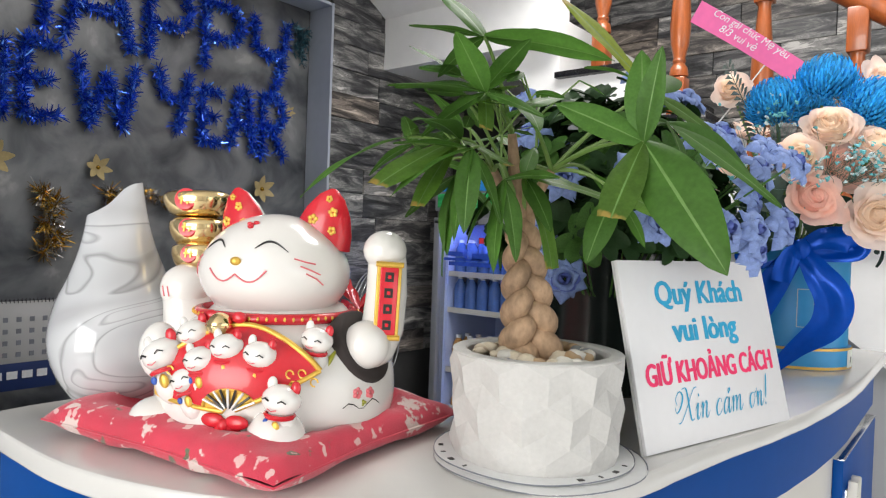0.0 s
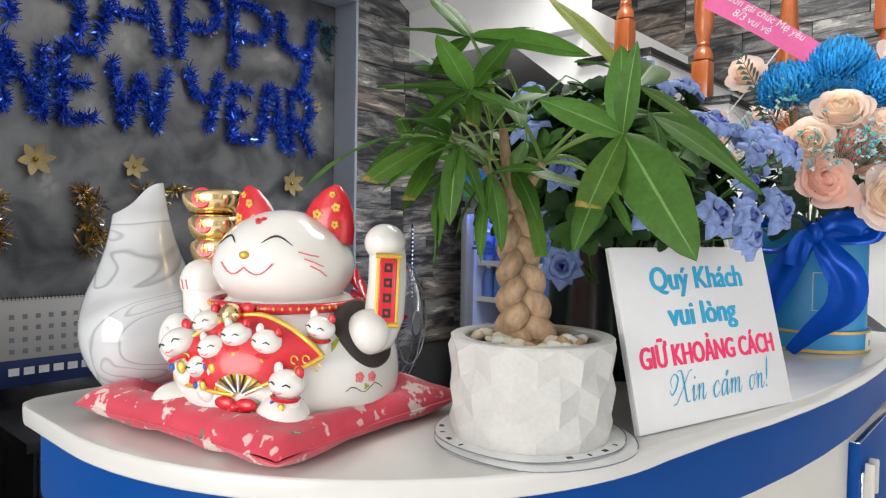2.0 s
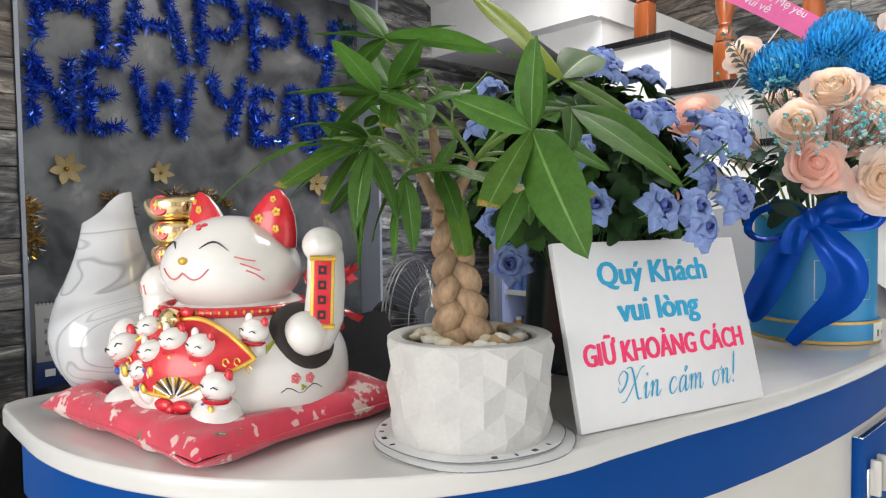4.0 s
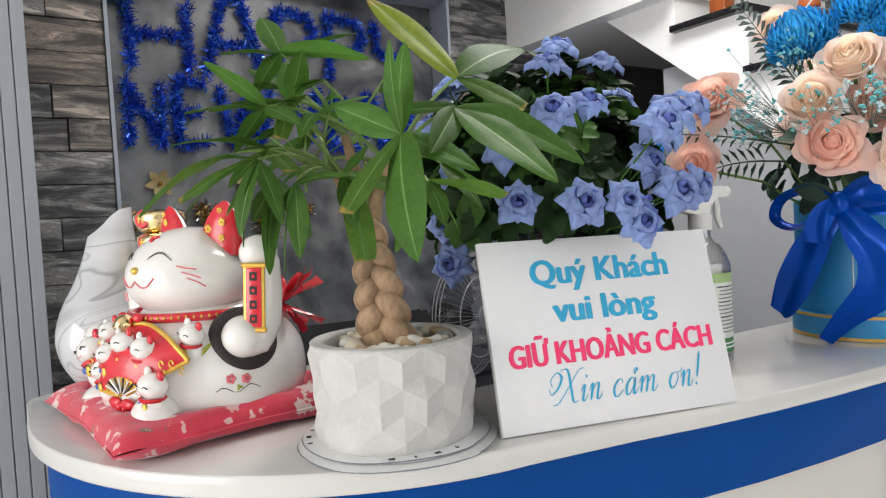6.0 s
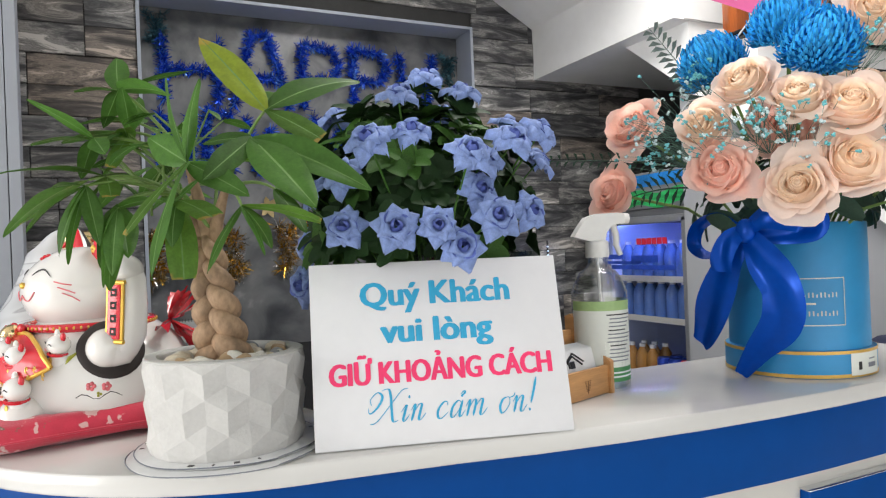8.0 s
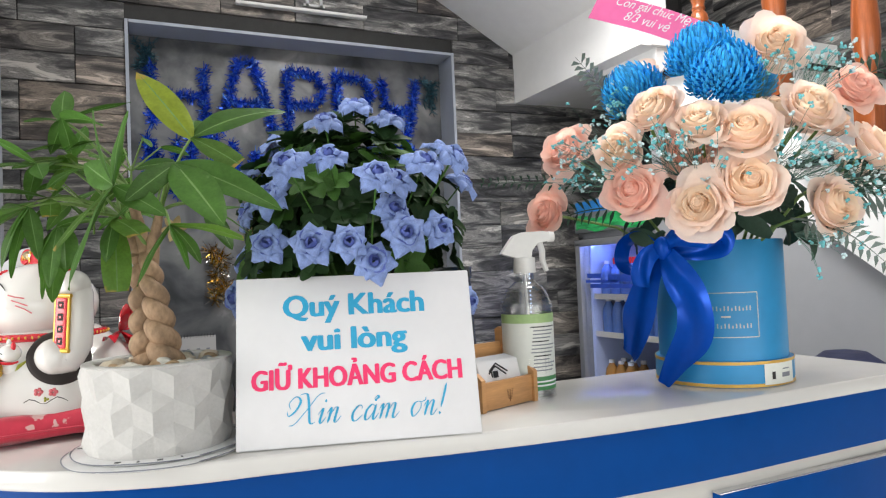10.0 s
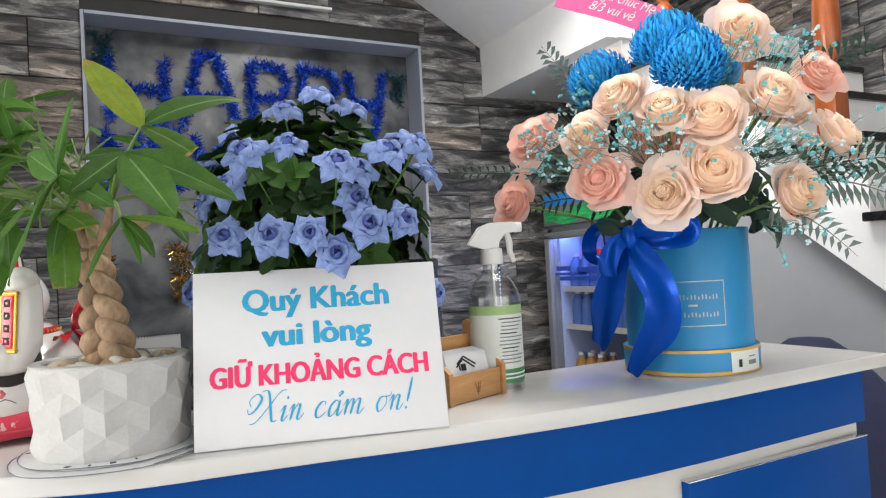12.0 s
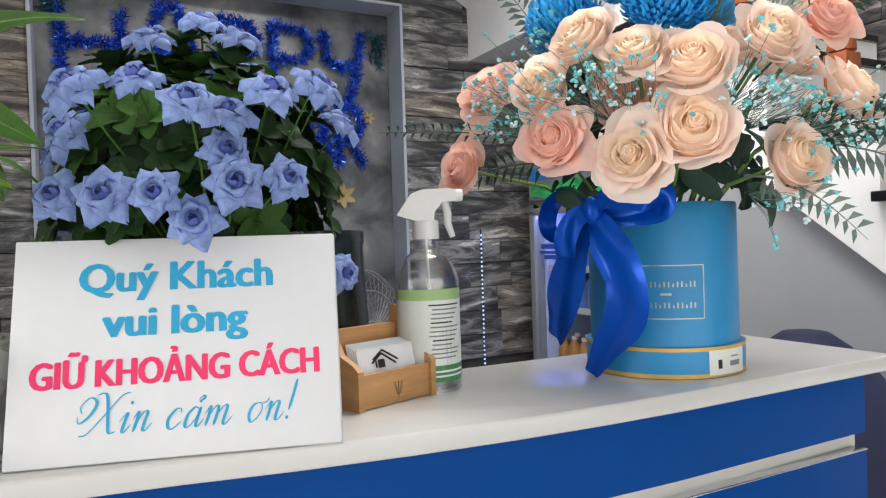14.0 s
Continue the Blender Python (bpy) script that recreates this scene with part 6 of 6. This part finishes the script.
for k in range(13):
    part("text_bar", wrap(0.0421, -95 + (k * 13) % 7, -30 - (k * 29) % 24, 0.111 - 0.0056 * k, 0.1128 - 0.0056 * k), M_LINE if k in (0, 4, 8) else M_INK, sb, smooth=60)
for k in range(2):
    part("text_bar", wrap(0.0421, -90, -20, 0.026 - 0.006 * k, 0.0285 - 0.006 * k), M_WHITE_INK, sb, smooth=60)
part("collar", Geo().lathe([(0.0145, 0.196), (0.0175, 0.196), (0.0178, 0.200), (0.0172, 0.220), (0.010, 0.222)], 28), M_WPL, sb)
sh = [(-0.038, 0.228), (-0.030, 0.240), (-0.018, 0.256), (-0.004, 0.261), (0.030, 0.262), (0.040, 0.260), (0.041, 0.246), (0.022, 0.244), (0.012, 0.232), (0.010, 0.220), (-0.012, 0.220), (-0.030, 0.225)]
part("spray_head", Geo().prism(sh, -0.012, 0.012, m=Matrix(((1, 0, 0, 0), (0, 0, 1, 0), (0, 1, 0, 0), (0, 0, 0, 1)))), M_WPL, sb)
part("nozzle", Geo().tube([(0.040, 0, 0.253), (0.050, 0, 0.253)], [0.009, 0.008], 10), M_WPL, sb)
part("trigger", Geo().tube([(0.026, 0, 0.246), (0.030, 0, 0.230), (0.030, 0, 0.215), (0.036, 0, 0.198)], [0.005, 0.0055, 0.005, 0.004], 10), M_WPL, sb)
part("dip_tube", Geo().tube([(0, 0, 0.20), (0.004, 0, 0.10), (0.012, 0, 0.008)], 0.002, 8), M_WPL, sb)

# ---- bouquet in a round blue box ----
M_BOX = mat("sky_blue_board", (0.02, 0.25, 0.52), 0.42, vary=0.04, scale=10)
M_GOLD_FOIL = mat("gold_foil_print", (0.42, 0.46, 0.42), 0.4, 0.6, vary=0.1, scale=50)
M_BAND = mat("gold_band", (0.62, 0.38, 0.08), 0.4, 0.3, vary=0.1)
M_SATIN = mat("royal_blue_satin", (0.0005, 0.062, 0.42), 0.26, 0.25, vary=0.12, scale=12, spec=0.2)
BC = Vector((-0.305, 1.505, TOP))
BR = 0.104
bx = thing("flower_box", Matrix.Translation(BC), "round sky-blue flower box with royal blue satin bow", "flower box")
part("body", Geo().lathe([(0, 0.002), (BR, 0.002), (BR, 0.233), (BR - 0.001, 0.235), (BR - 0.004, 0.235), (BR - 0.004, 0.19), (0, 0.19)], 72), M_BOX, bx)
part("base_lid", Geo().lathe([(0, 0), (BR + 0.006, 0), (BR + 0.007, 0.001), (BR + 0.007, 0.041), (BR + 0.005, 0.042), (BR, 0.042)], 72), M_BOX, bx)
for z0, z1 in ((0.001, 0.0065), (0.0365, 0.0415)):
    part("gold_line", Geo().lathe([(BR + 0.0068, z0), (BR + 0.0076, z0), (BR + 0.0076, z1), (BR + 0.0068, z1)], 72), M_BAND, bx, "gold paper band")
part("sticker", wrap(BR + 0.0078, -14, 22, 0.004, 0.037), M_LABEL, bx, "white paper sticker", smooth=60)
part("sticker_mark", wrap(BR + 0.0081, -7, -3.5, 0.012, 0.024), M_LINE, bx, smooth=60)
part("sticker_bar", wrap(BR + 0.0081, 4, 15, 0.014, 0.021), M_INK, bx, smooth=60)
part("sticker_bar", wrap(BR + 0.0081, 5, 14, 0.026, 0.028), M_INK, bx, smooth=60)
for a0, a1, z0, z1 in ((-72, -14, 0.150, 0.1515), (-72, -14, 0.079, 0.0805)):
    part("gold_frame_line", wrap(BR + 0.0006, a0, a1, z0, z1), M_GOLD_FOIL, bx, smooth=60)
for a in (-72, -14.8):
    part("gold_frame_line", wrap(BR + 0.0006, a, a + 0.8, 0.079, 0.151), M_GOLD_FOIL, bx, smooth=60)
for z0, h, n in ((0.122, 0.0075, 12), (0.094, 0.0075, 12)):
    for k in range(n):
        part("letter_bar", wrap(BR + 0.0006, -56 + 3.1 * k, -54.9 + 3.1 * k, z0, z0 + h * (1 if k % 3 else 0.6)), M_GOLD_FOIL, bx, smooth=60)
part("letter_bar", wrap(BR + 0.0006, -46, -38, 0.111, 0.114), M_GOLD_FOIL, bx, smooth=60)
# satin bow
ER, EF = Vector((0.978, 0.208, 0)), Vector((0.208, -0.978, 0))


def band(rows, n=44):
    """Satin band through rows of (sideways, up, outwards, width, roll) from the box's axis."""
    pts = [(ER * (a - 0.072) + EF * (f + 0.008) + Vector((0, 0, z)), w, ro) for a, z, f, w, ro in rows]

    def at(t):
        t = min(max(t, 0.0), 1.0) * (len(pts) - 1)
        i = min(int(t), len(pts) - 2)
        f = t - i
        q = [pts[max(i - 1, 0)], pts[i], pts[i + 1], pts[min(i + 2, len(pts) - 1)]]
        h = (-0.5 * f + f * f - 0.5 * f ** 3, 1 - 2.5 * f * f + 1.5 * f ** 3, 0.5 * f + 2 * f * f - 1.5 * f ** 3, -0.5 * f * f + 0.5 * f ** 3)
        return sum((q[j][0] * h[j] for j in range(4)), Vector()), sum(q[j][1] * h[j] for j in range(4)), sum(q[j][2] * h[j] for j in range(4))

    def fn(u, w):
        p, wd, ro = at(u)
        d = (at(u + 0.02)[0] - at(u - 0.02)[0]).normalized()
        s = d.cross(EF)
        s = (s.normalized() if s.length > 0.1 else Vector((0, 0, 1))) * math.cos(radians(ro)) + EF * math.sin(radians(ro))
        v = w - 0.5
        return p + s * wd * 1.05 * v + EF * (0.0032 * math.cos(2.4 * math.pi * v + 4 * u) * min(1, wd / 0.04))
    return Geo().grid(fn, n, 8)


part("bow_knot", Geo().ball((0, 0, 0), (0.016, 0.013, 0.019), u=16, w=10, m=Matrix.Translation(ER * 0.013 + EF * 0.173 + Vector((0, 0, 0.226)))), M_SATIN, bx, "royal blue satin knot", smooth=70)
for rows, nm in (([(0.085, 0.224, 0.163, 0.022, 0), (0.112, 0.185, 0.172, 0.046, 14), (0.138, 0.140, 0.172, 0.058, -6), (0.130, 0.092, 0.160, 0.054, 10), (0.085, 0.045, 0.142, 0.036, 26), (0.050, 0.004, 0.132, 0.020, 18)], "ribbon_tail"),
                 ([(0.083, 0.224, 0.160, 0.022, 0), (0.055, 0.185, 0.158, 0.044, -14), (0.020, 0.120, 0.146, 0.052, 10), (-0.010, 0.065, 0.128, 0.048, -12), (-0.026, 0.046, 0.120, 0.030, 0)], "ribbon_tail"),
                 ([(0.085, 0.228, 0.165, 0.020, 20), (0.120, 0.246, 0.168, 0.040, 25), (0.165, 0.242, 0.150, 0.044, 10), (0.170, 0.226, 0.138, 0.036, -10), (0.130, 0.220, 0.140, 0.030, 0), (0.088, 0.220, 0.158, 0.020, 0)], "bow_loop"),
                 ([(0.083, 0.228, 0.164, 0.016, 55), (0.045, 0.250, 0.160, 0.026, 62), (-0.005, 0.238, 0.142, 0.026, 68), (-0.020, 0.205, 0.132, 0.026, 70), (0.015, 0.190, 0.140, 0.024, 66), (0.080, 0.216, 0.158, 0.016, 55)], "bow_loop"),
                 ([(0.083, 0.226, 0.172, 0.020, 0), (0.070, 0.214, 0.184, 0.030, 0), (0.058, 0.188, 0.186, 0.032, 8), (0.054, 0.166, 0.180, 0.030, 4)], "ribbon_end")):
    part(nm, band(rows), M_SATIN, bx, "royal blue satin " + nm.replace("_", " "), smooth=75)

bq = thing("flower_bouquet", Matrix.Translation(BC + Vector((0, 0, 0.20))), "bouquet of peach roses, blue chrysanthemums and dyed baby's breath", "bouquet")
QC = BC + Vector((0, 0, 0.20))
M_PEACH = mat("peach_petal", (0.99, 0.835, 0.74), 0.8, vary=0.03, scale=3, rnd=0.03, spec=0.15, trans=0.52, bump=0.1, bump_scale=30)
M_PEACH_IN = mat("cream_petal", (0.99, 0.83, 0.67), 0.8, vary=0.05, scale=3, rnd=0.04, spec=0.15, trans=0.52)
M_BLUSH = mat("blush_petal", (0.99, 0.70, 0.60), 0.8, vary=0.05, scale=3, rnd=0.05, spec=0.15, trans=0.52)


def garden_rose(mats, seed, openness=1.0):
    """Unit garden rose towards +z: a spiral heart, cupped middle petals and wide wavy outer petals that roll back."""
    r = random.Random(seed)
    g = Geo()
    rings = ((3, 0.11, 0.80, 1.60, 0.01, 0.004), (3, 0.19, 0.83, 1.40, 0.03, 0.006), (4, 0.27, 0.83, 1.20, 0.05, 0.010), (5, 0.37, 0.80, 1.02, 0.08, 0.014), (5, 0.47, 0.74, 0.95, 0.13, 0.018), (5, 0.57, 0.65, 0.92, 0.19, 0.024), (5, 0.66, 0.52, 0.90, 0.26, 0.030))
    for ring, (n, R, H, W, fl, wave) in enumerate(rings):
        off = r.uniform(0, 360)
        for k in range(n):
            shell(g, pose(0, 0, 0, r.uniform(-5, 5) * ring / 6, r.uniform(-5, 5) * ring / 6, off + 360 * k / n + r.uniform(-12, 12)), R * r.uniform(0.94, 1.06), H * r.uniform(0.93, 1.06), W * r.uniform(0.9, 1.1), fl * openness * r.uniform(0.6, 1.4), 0.04 + 0.03 * ring / 6, 1 if ring < 4 else 0, r.uniform(0, 6), 0.015 + wave * 0.9)
    g.ball((0, 0, 0.44), (0.24, 0.24, 0.31), 1, u=18, w=10)
    g.lathe([(0.10, 0.05), (0.44, 0.16), (0.56, 0.30), (0.52, 0.42), (0.38, 0.60), (0.26, 0.66)], 24, 1)
    for k in range(2):
        g.tube([((0.05 + 0.013 * i) * math.cos(0.75 * i + math.pi * k), (0.05 + 0.013 * i) * math.sin(0.75 * i + math.pi * k), 0.80 - 0.012 * i) for i in range(12)], [0.018] * 12, 6, 1)
    return g.mesh("rose", mats, 75)


PEACH = [garden_rose([M_PEACH, M_PEACH_IN], 5), garden_rose([M_PEACH, M_PEACH_IN], 6, 1.2), garden_rose([M_PEACH, M_PEACH_IN], 8, 0.8), garden_rose([M_BLUSH, M_BLUSH], 9, 1.3)]
BQ = [((-0.445, 1.290, 1.521), 3, 0.056), ((-0.248, 1.250, 1.482), 0, 0.050), ((-0.207, 1.285, 1.539), 0, 0.052), ((-0.136, 1.310, 1.506), 1, 0.050), ((-0.088, 1.345, 1.488), 2, 0.054), ((-0.219, 1.250, 1.414), 3, 0.050), ((-0.137, 1.297, 1.384), 1, 0.055), ((-0.084, 1.342, 1.411), 2, 0.056), ((-0.055, 1.480, 1.375), 0, 0.054), ((-0.055, 1.441, 1.515), 0, 0.052), ((-0.095, 1.600, 1.566), 3, 0.046), ((-0.040, 1.560, 1.459), 1, 0.050), ((-0.450, 1.245, 1.405), 3, 0.050), ((-0.150, 1.490, 1.640), 1, 0.056), ((-0.420, 1.45, 1.655), 1, 0.042)]
BQ += [((-0.42, 1.62, 1.60), 0, 0.05), ((-0.25, 1.68, 1.56), 1, 0.05), ((-0.16, 1.68, 1.46), 2, 0.05), ((-0.48, 1.60, 1.48), 0, 0.05)]
BQ += [((-0.135, 1.405, 1.442), 0, 0.050), ((-0.150, 1.480, 1.535), 1, 0.050), ((-0.190, 1.345, 1.470), 3, 0.050), ((-0.115, 1.560, 1.520), 2, 0.048)]
for k, (p, kind, s) in enumerate(BQ):
    p = Vector(p)
    d = (p - Vector((-0.30, 1.50, 1.38))).normalized() + Vector((0.10 + frng.uniform(-0.2, 0.2), -0.06 + frng.uniform(-0.2, 0.2), 0.08 + frng.uniform(-0.15, 0.2)))
    if kind == 3:
        d = d * 0.6 + Vector((0.55, -0.35, 0.05))
    if p.z > 1.60:
        d = Vector((d.x + 0.5, d.y - 0.6, 0.35 * d.z))
    q = p - d.normalized() * s * 0.62
    part("rose", PEACH[kind], None, bq, "peach rose in full bloom" if kind < 3 else "blush pink half-open rose", m=aim(q - QC, d, s * 1.03, frng.uniform(0, 360)))
    part("stem", Geo().tube([Vector((0.2 * (p.x - BC.x), 0.2 * (p.y - BC.y), -0.005)), (q - QC) * 0.6 + Vector((0, 0, 0.01)), q - QC], 0.0025, 6), M_STEM, bq)
M_MUM = mat("dyed_blue_petal", (0.03, 0.40, 0.82), 0.6, vary=0.25, scale=40, rnd=0.1, trans=0.12)
# brightness set petal by petal, standing in for shading between petals
info_n = M_MUM.node_tree.nodes
geo_n, hue_n, petal_shade_n = (info_n.new(k) for k in ("ShaderNodeNewGeometry", "ShaderNodeHueSaturation", "ShaderNodeMapRange"))
src = info_n["Principled BSDF"].inputs["Base Color"].links[0].from_socket
petal_shade_n.inputs[3].default_value, petal_shade_n.inputs[4].default_value = 0.55, 1.35
M_MUM.node_tree.links.new(geo_n.outputs["Random Per Island"], petal_shade_n.inputs[0])
M_MUM.node_tree.links.new(petal_shade_n.outputs[0], hue_n.inputs["Value"])
M_MUM.node_tree.links.new(src, hue_n.inputs["Color"])
M_MUM.node_tree.links.new(hue_n.outputs[0], info_n["Principled BSDF"].inputs["Base Color"])
g = Geo()
N = 420
for k in range(N):
    zc = 1 - 1.3 * (k + 0.5) / N
    a = 2.39996 * k
    r = math.sqrt(max(0, 1 - zc * zc))
    d = Vector((r * math.cos(a), r * math.sin(a), zc))
    x = d.cross(Vector((0, 0, 1)))
    x = x.normalized() if x.length > 0.05 else Vector((1, 0, 0))
    y = x.cross(d)
    ln = 0.93 + 0.07 * math.sin(k * 1.7)
    rows = []
    for t, w, lift in ((0.35, 0.022, -0.04), (0.70, 0.046, -0.10), (0.92, 0.054, -0.05), (1.0, 0.030, 0.06)):
        c = d * ln * t + y * lift
        rows += [c - x * w - y * 0.02 * t, c + y * -0.035 * t, c + x * w - y * 0.02 * t]
    rows = [p + y * (0.02 if i % 3 != 1 else -0.01) for i, p in enumerate(rows)]
    g.add(rows, [(3 * i + j, 3 * i + j + 1, 3 * i + j + 4, 3 * i + j + 3) for i in range(3) for j in range(2)])
mum = g.mesh("chrysanthemum", M_MUM, 40)
for p, s in (((-0.245, 1.433, 1.632), 0.062), ((-0.160, 1.385, 1.575), 0.058), ((-0.310, 1.345, 1.585), 0.056), ((-0.30, 1.60, 1.62), 0.05)):
    p = Vector(p)
    part("chrysanthemum", mum, None, bq, "dyed blue chrysanthemum head", m=aim(p - QC, p - Vector((-0.30, 1.50, 1.36)), s, frng.uniform(0, 360)))
    part("stem", Geo().tube([Vector((0, 0, -0.005)), (p - QC) * 0.9], 0.003, 6), M_STEM, bq)
M_BREATH = mat("dyed_turquoise_floret", (0.16, 0.52, 0.56), 0.7, vary=0.2, scale=60, trans=0.1)
M_BREATH_W = mat("pale_turquoise_floret", (0.58, 0.72, 0.74), 0.7, vary=0.15, scale=60, trans=0.1)
M_TWIG = mat("dyed_twig", (0.10, 0.20, 0.16), 0.7, vary=0.2)
g, tw = Geo(), Geo()
SPRAYS = [(-0.165, 1.262, 1.455), (-0.140, 1.285, 1.470), (-0.120, 1.31, 1.445), (-0.335, 1.236, 1.470), (-0.36, 1.25, 1.45), (-0.046, 1.409, 1.440), (-0.045, 1.45, 1.43), (-0.035, 1.50, 1.42), (-0.085, 1.53, 1.60), (-0.07, 1.50, 1.58), (-0.30, 1.29, 1.56), (-0.38, 1.29, 1.52), (-0.06, 1.41, 1.46), (-0.02, 1.54, 1.40), (-0.03, 1.60, 1.44), (-0.11, 1.43, 1.59), (-0.10, 1.38, 1.45), (-0.19, 1.26, 1.48), (-0.05, 1.46, 1.32), (-0.24, 1.23, 1.45)]
for c in SPRAYS:
    c = Vector(c)
    root = c.lerp(Vector((-0.30, 1.50, 1.38)), 0.30)
    for k in range(24):
        p = c + Vector((frng.gauss(0, 0.022), frng.gauss(0, 0.022), frng.gauss(0, 0.020)))
        mid = root.lerp(p, 0.6) + Vector((frng.uniform(-1, 1), frng.uniform(-1, 1), frng.uniform(-1, 1))) * 0.009
        tw.tube([root - QC, mid - QC, p - QC], 0.0004, 3, caps=False)
        sl = 0 if frng.random() < 0.55 else 1
        rr = frng.uniform(0.0028, 0.0046)
        for q in range(4):
            o = Vector((frng.uniform(-1, 1), frng.uniform(-1, 1), frng.uniform(-1, 1))) * rr * 0.7
            g.ball(p - QC + o, (rr * 0.62, rr * 0.62, rr * 0.5), sl, u=5, w=3)
tagged(part("babys_breath", g, [M_BREATH, M_BREATH_W], bq, "turquoise-dyed baby's breath florets", smooth=0), kind="stuff")
tagged(part("babys_breath_twig", tw, M_TWIG, bq, smooth=80), kind="stuff")
M_FERN = mat("dark_fern", (0.018, 0.05, 0.03), 0.75, vary=0.25, scale=30, rnd=0.2)
M_FERN_G = mat("grey_green_fern", (0.13, 0.17, 0.15), 0.75, vary=0.25, scale=30, rnd=0.2)


def frond(root, tip, sag, n, size, material, label):
    root, tip = Vector(root) - QC, Vector(tip) - QC
    g = Geo()
    pts = [root.lerp(tip, t) + Vector((0, 0, sag * math.sin(math.pi * t))) for t in [k / 14 for k in range(15)]]
    g.tube(pts, [0.0018 * (1.1 - k / 15) for k in range(15)], 5)
    side_ = (tip - root).cross(Vector((0.9, -0.4, 0.1))).normalized()
    for k in range(n):
        t = 0.18 + 0.80 * k / n
        i = min(int(t * 14), 13)
        p = pts[i].lerp(pts[i + 1], t * 14 - i)
        d = (pts[i + 1] - pts[i]).normalized()
        for s in (-1, 1):
            L = size * (1.1 - 0.7 * t) * frng.uniform(0.9, 1.1)
            e = p + (side_ * s + d * 0.55).normalized() * L
            w = d * size * 0.10
            mid = p.lerp(e, 0.55) + Vector((0, 0, 0.004))
            g.add([p, mid - w, e, mid + w], [(0, 1, 2, 3)])
    part("fern_frond", g, material, bq, label, smooth=0)


frond((-0.33, 1.40, 1.42), (-0.55, 1.16, 1.465), 0.01, 18, 0.026, M_FERN, "dark green fern frond")
frond((-0.33, 1.40, 1.50), (-0.385, 1.285, 1.665), 0.0, 15, 0.045, M_FERN_G, "grey-green fern frond")
frond((-0.36, 1.38, 1.40), (-0.50, 1.24, 1.36), 0.02, 12, 0.035, M_FERN, "dark green fern frond")
frond((-0.12, 1.52, 1.40), (0.02, 1.66, 1.33), 0.02, 16, 0.05, M_FERN_G, "grey-green fern frond")
frond((-0.12, 1.50, 1.40), (0.04, 1.60, 1.41), 0.01, 14, 0.045, M_FERN, "dark green fern frond")
frond((-0.20, 1.58, 1.50), (-0.08, 1.72, 1.62), 0.02, 14, 0.045, M_FERN, "dark green fern frond")
frond((-0.12, 1.46, 1.36), (0.00, 1.50, 1.28), 0.02, 12, 0.04, M_FERN_G, "grey-green fern frond")
g = Geo()
for k in range(90):
    a, e = frng.uniform(0, 2 * math.pi), frng.uniform(-0.1, 1.2)
    d = Vector((math.cos(a) * math.cos(e), math.sin(a) * math.cos(e), math.sin(e)))
    p = Vector((0, 0, 0.05)) + Vector((d.x * 0.17, d.y * 0.17, d.z * 0.13)) * frng.uniform(0.5, 1)
    oval_leaf(g, aim(p, d, 0.06, frng.uniform(0, 360)), 1.0, 0.25, 0)
tagged(part("filler_leaves", g, M_FERN, bq, "dark green filler leaves", smooth=75), kind="stuff")
# pink greeting ribbon on a stick
M_PINK_RIB = mat("pink_ribbon_card", (0.78, 0.14, 0.36), 0.5, vary=0.06, scale=12)
gr = thing("greeting_ribbon", pose(-0.398, 1.478, 1.752, -8, 28, 38), "bright pink paper ribbon with white handwriting in the bouquet", "greeting card")
g = Geo().grid(lambda u, w: ((u - 0.5) * 0.25, 0.018 * math.sin(2.6 * u), (w - 0.5) * 0.054 + 0.012 * math.sin(3 * u)), 24, 3)
part("ribbon", g, M_PINK_RIB, gr, smooth=70)
for body, size, z, x in (("Con gái chúc Mẹ yêu", 0.025, 0.010, 0.0), ("8/3 vui vẻ", 0.026, -0.015, -0.02)):
    t = letters(body, size, 0.85, 0.3, 0.0, 0.0001)
    t.v = [(px + x, 0.018 * math.sin(2.6 * ((px + x) / 0.25 + 0.5)) + py - 0.0012, pz + z + 0.012 * math.sin(3 * ((px + x) / 0.25 + 0.5))) for px, py, pz in t.v]
    part("lettering", t, M_WHITE_INK, gr, smooth=0)
part("stick", Geo().tube([(0.06, 0.022, -0.01), (0.02, 0.025, -0.24)], 0.0016, 6), M_CARD, gr)

# ---- stone-look tiles on the walls ----
trng = random.Random(3)
TL, TH = 0.40, 0.108
tile_meshes = {}


def tile_mesh(ln):
    key = round(ln, 3)
    if key not in tile_meshes:
        tile_meshes[key] = Geo().box((0, 0, 0), (key - 0.003, 0.012, TH - 0.0025), 0.0015, seg=1).mesh("tile", M_STONE, 0)
    return tile_meshes[key]


def lay(parent, spans, place):
    """Rows of tiles over spans of (start, end, row)."""
    for a, b, z in spans:
        x = a
        while x < b - 0.02:
            ln = min(trng.choice((0.22, 0.30, 0.40, 0.46)), b - x)
            if b - x - ln < 0.06:
                ln = b - x
            part("tile", tile_mesh(ln), None, parent, m=place(x + ln / 2, z + TH / 2, trng.uniform(-0.005, 0.005)))
            x += ln


spans = []
for r in range(7, 28):
    z = r * TH
    if z + TH <= NZ0 or z >= NZ1 - 0.02:
        spans.append((0.0, 2.40, z))
    else:
        spans += [(0.0, NY0 - 0.002, z), (NY1 + 0.002, 2.9, z)]
lay(wall_west, [s for s in spans if s[2] < CEIL - 0.1], lambda y, z, d: pose(WALL - 0.004 + d, y, z, 0, 0, 90))
lay(wall_north, [(-2.20, 1.4, r * TH) for r in range(12, 27)], lambda x, z, d: pose(x, BACK + 0.004 + d, z))
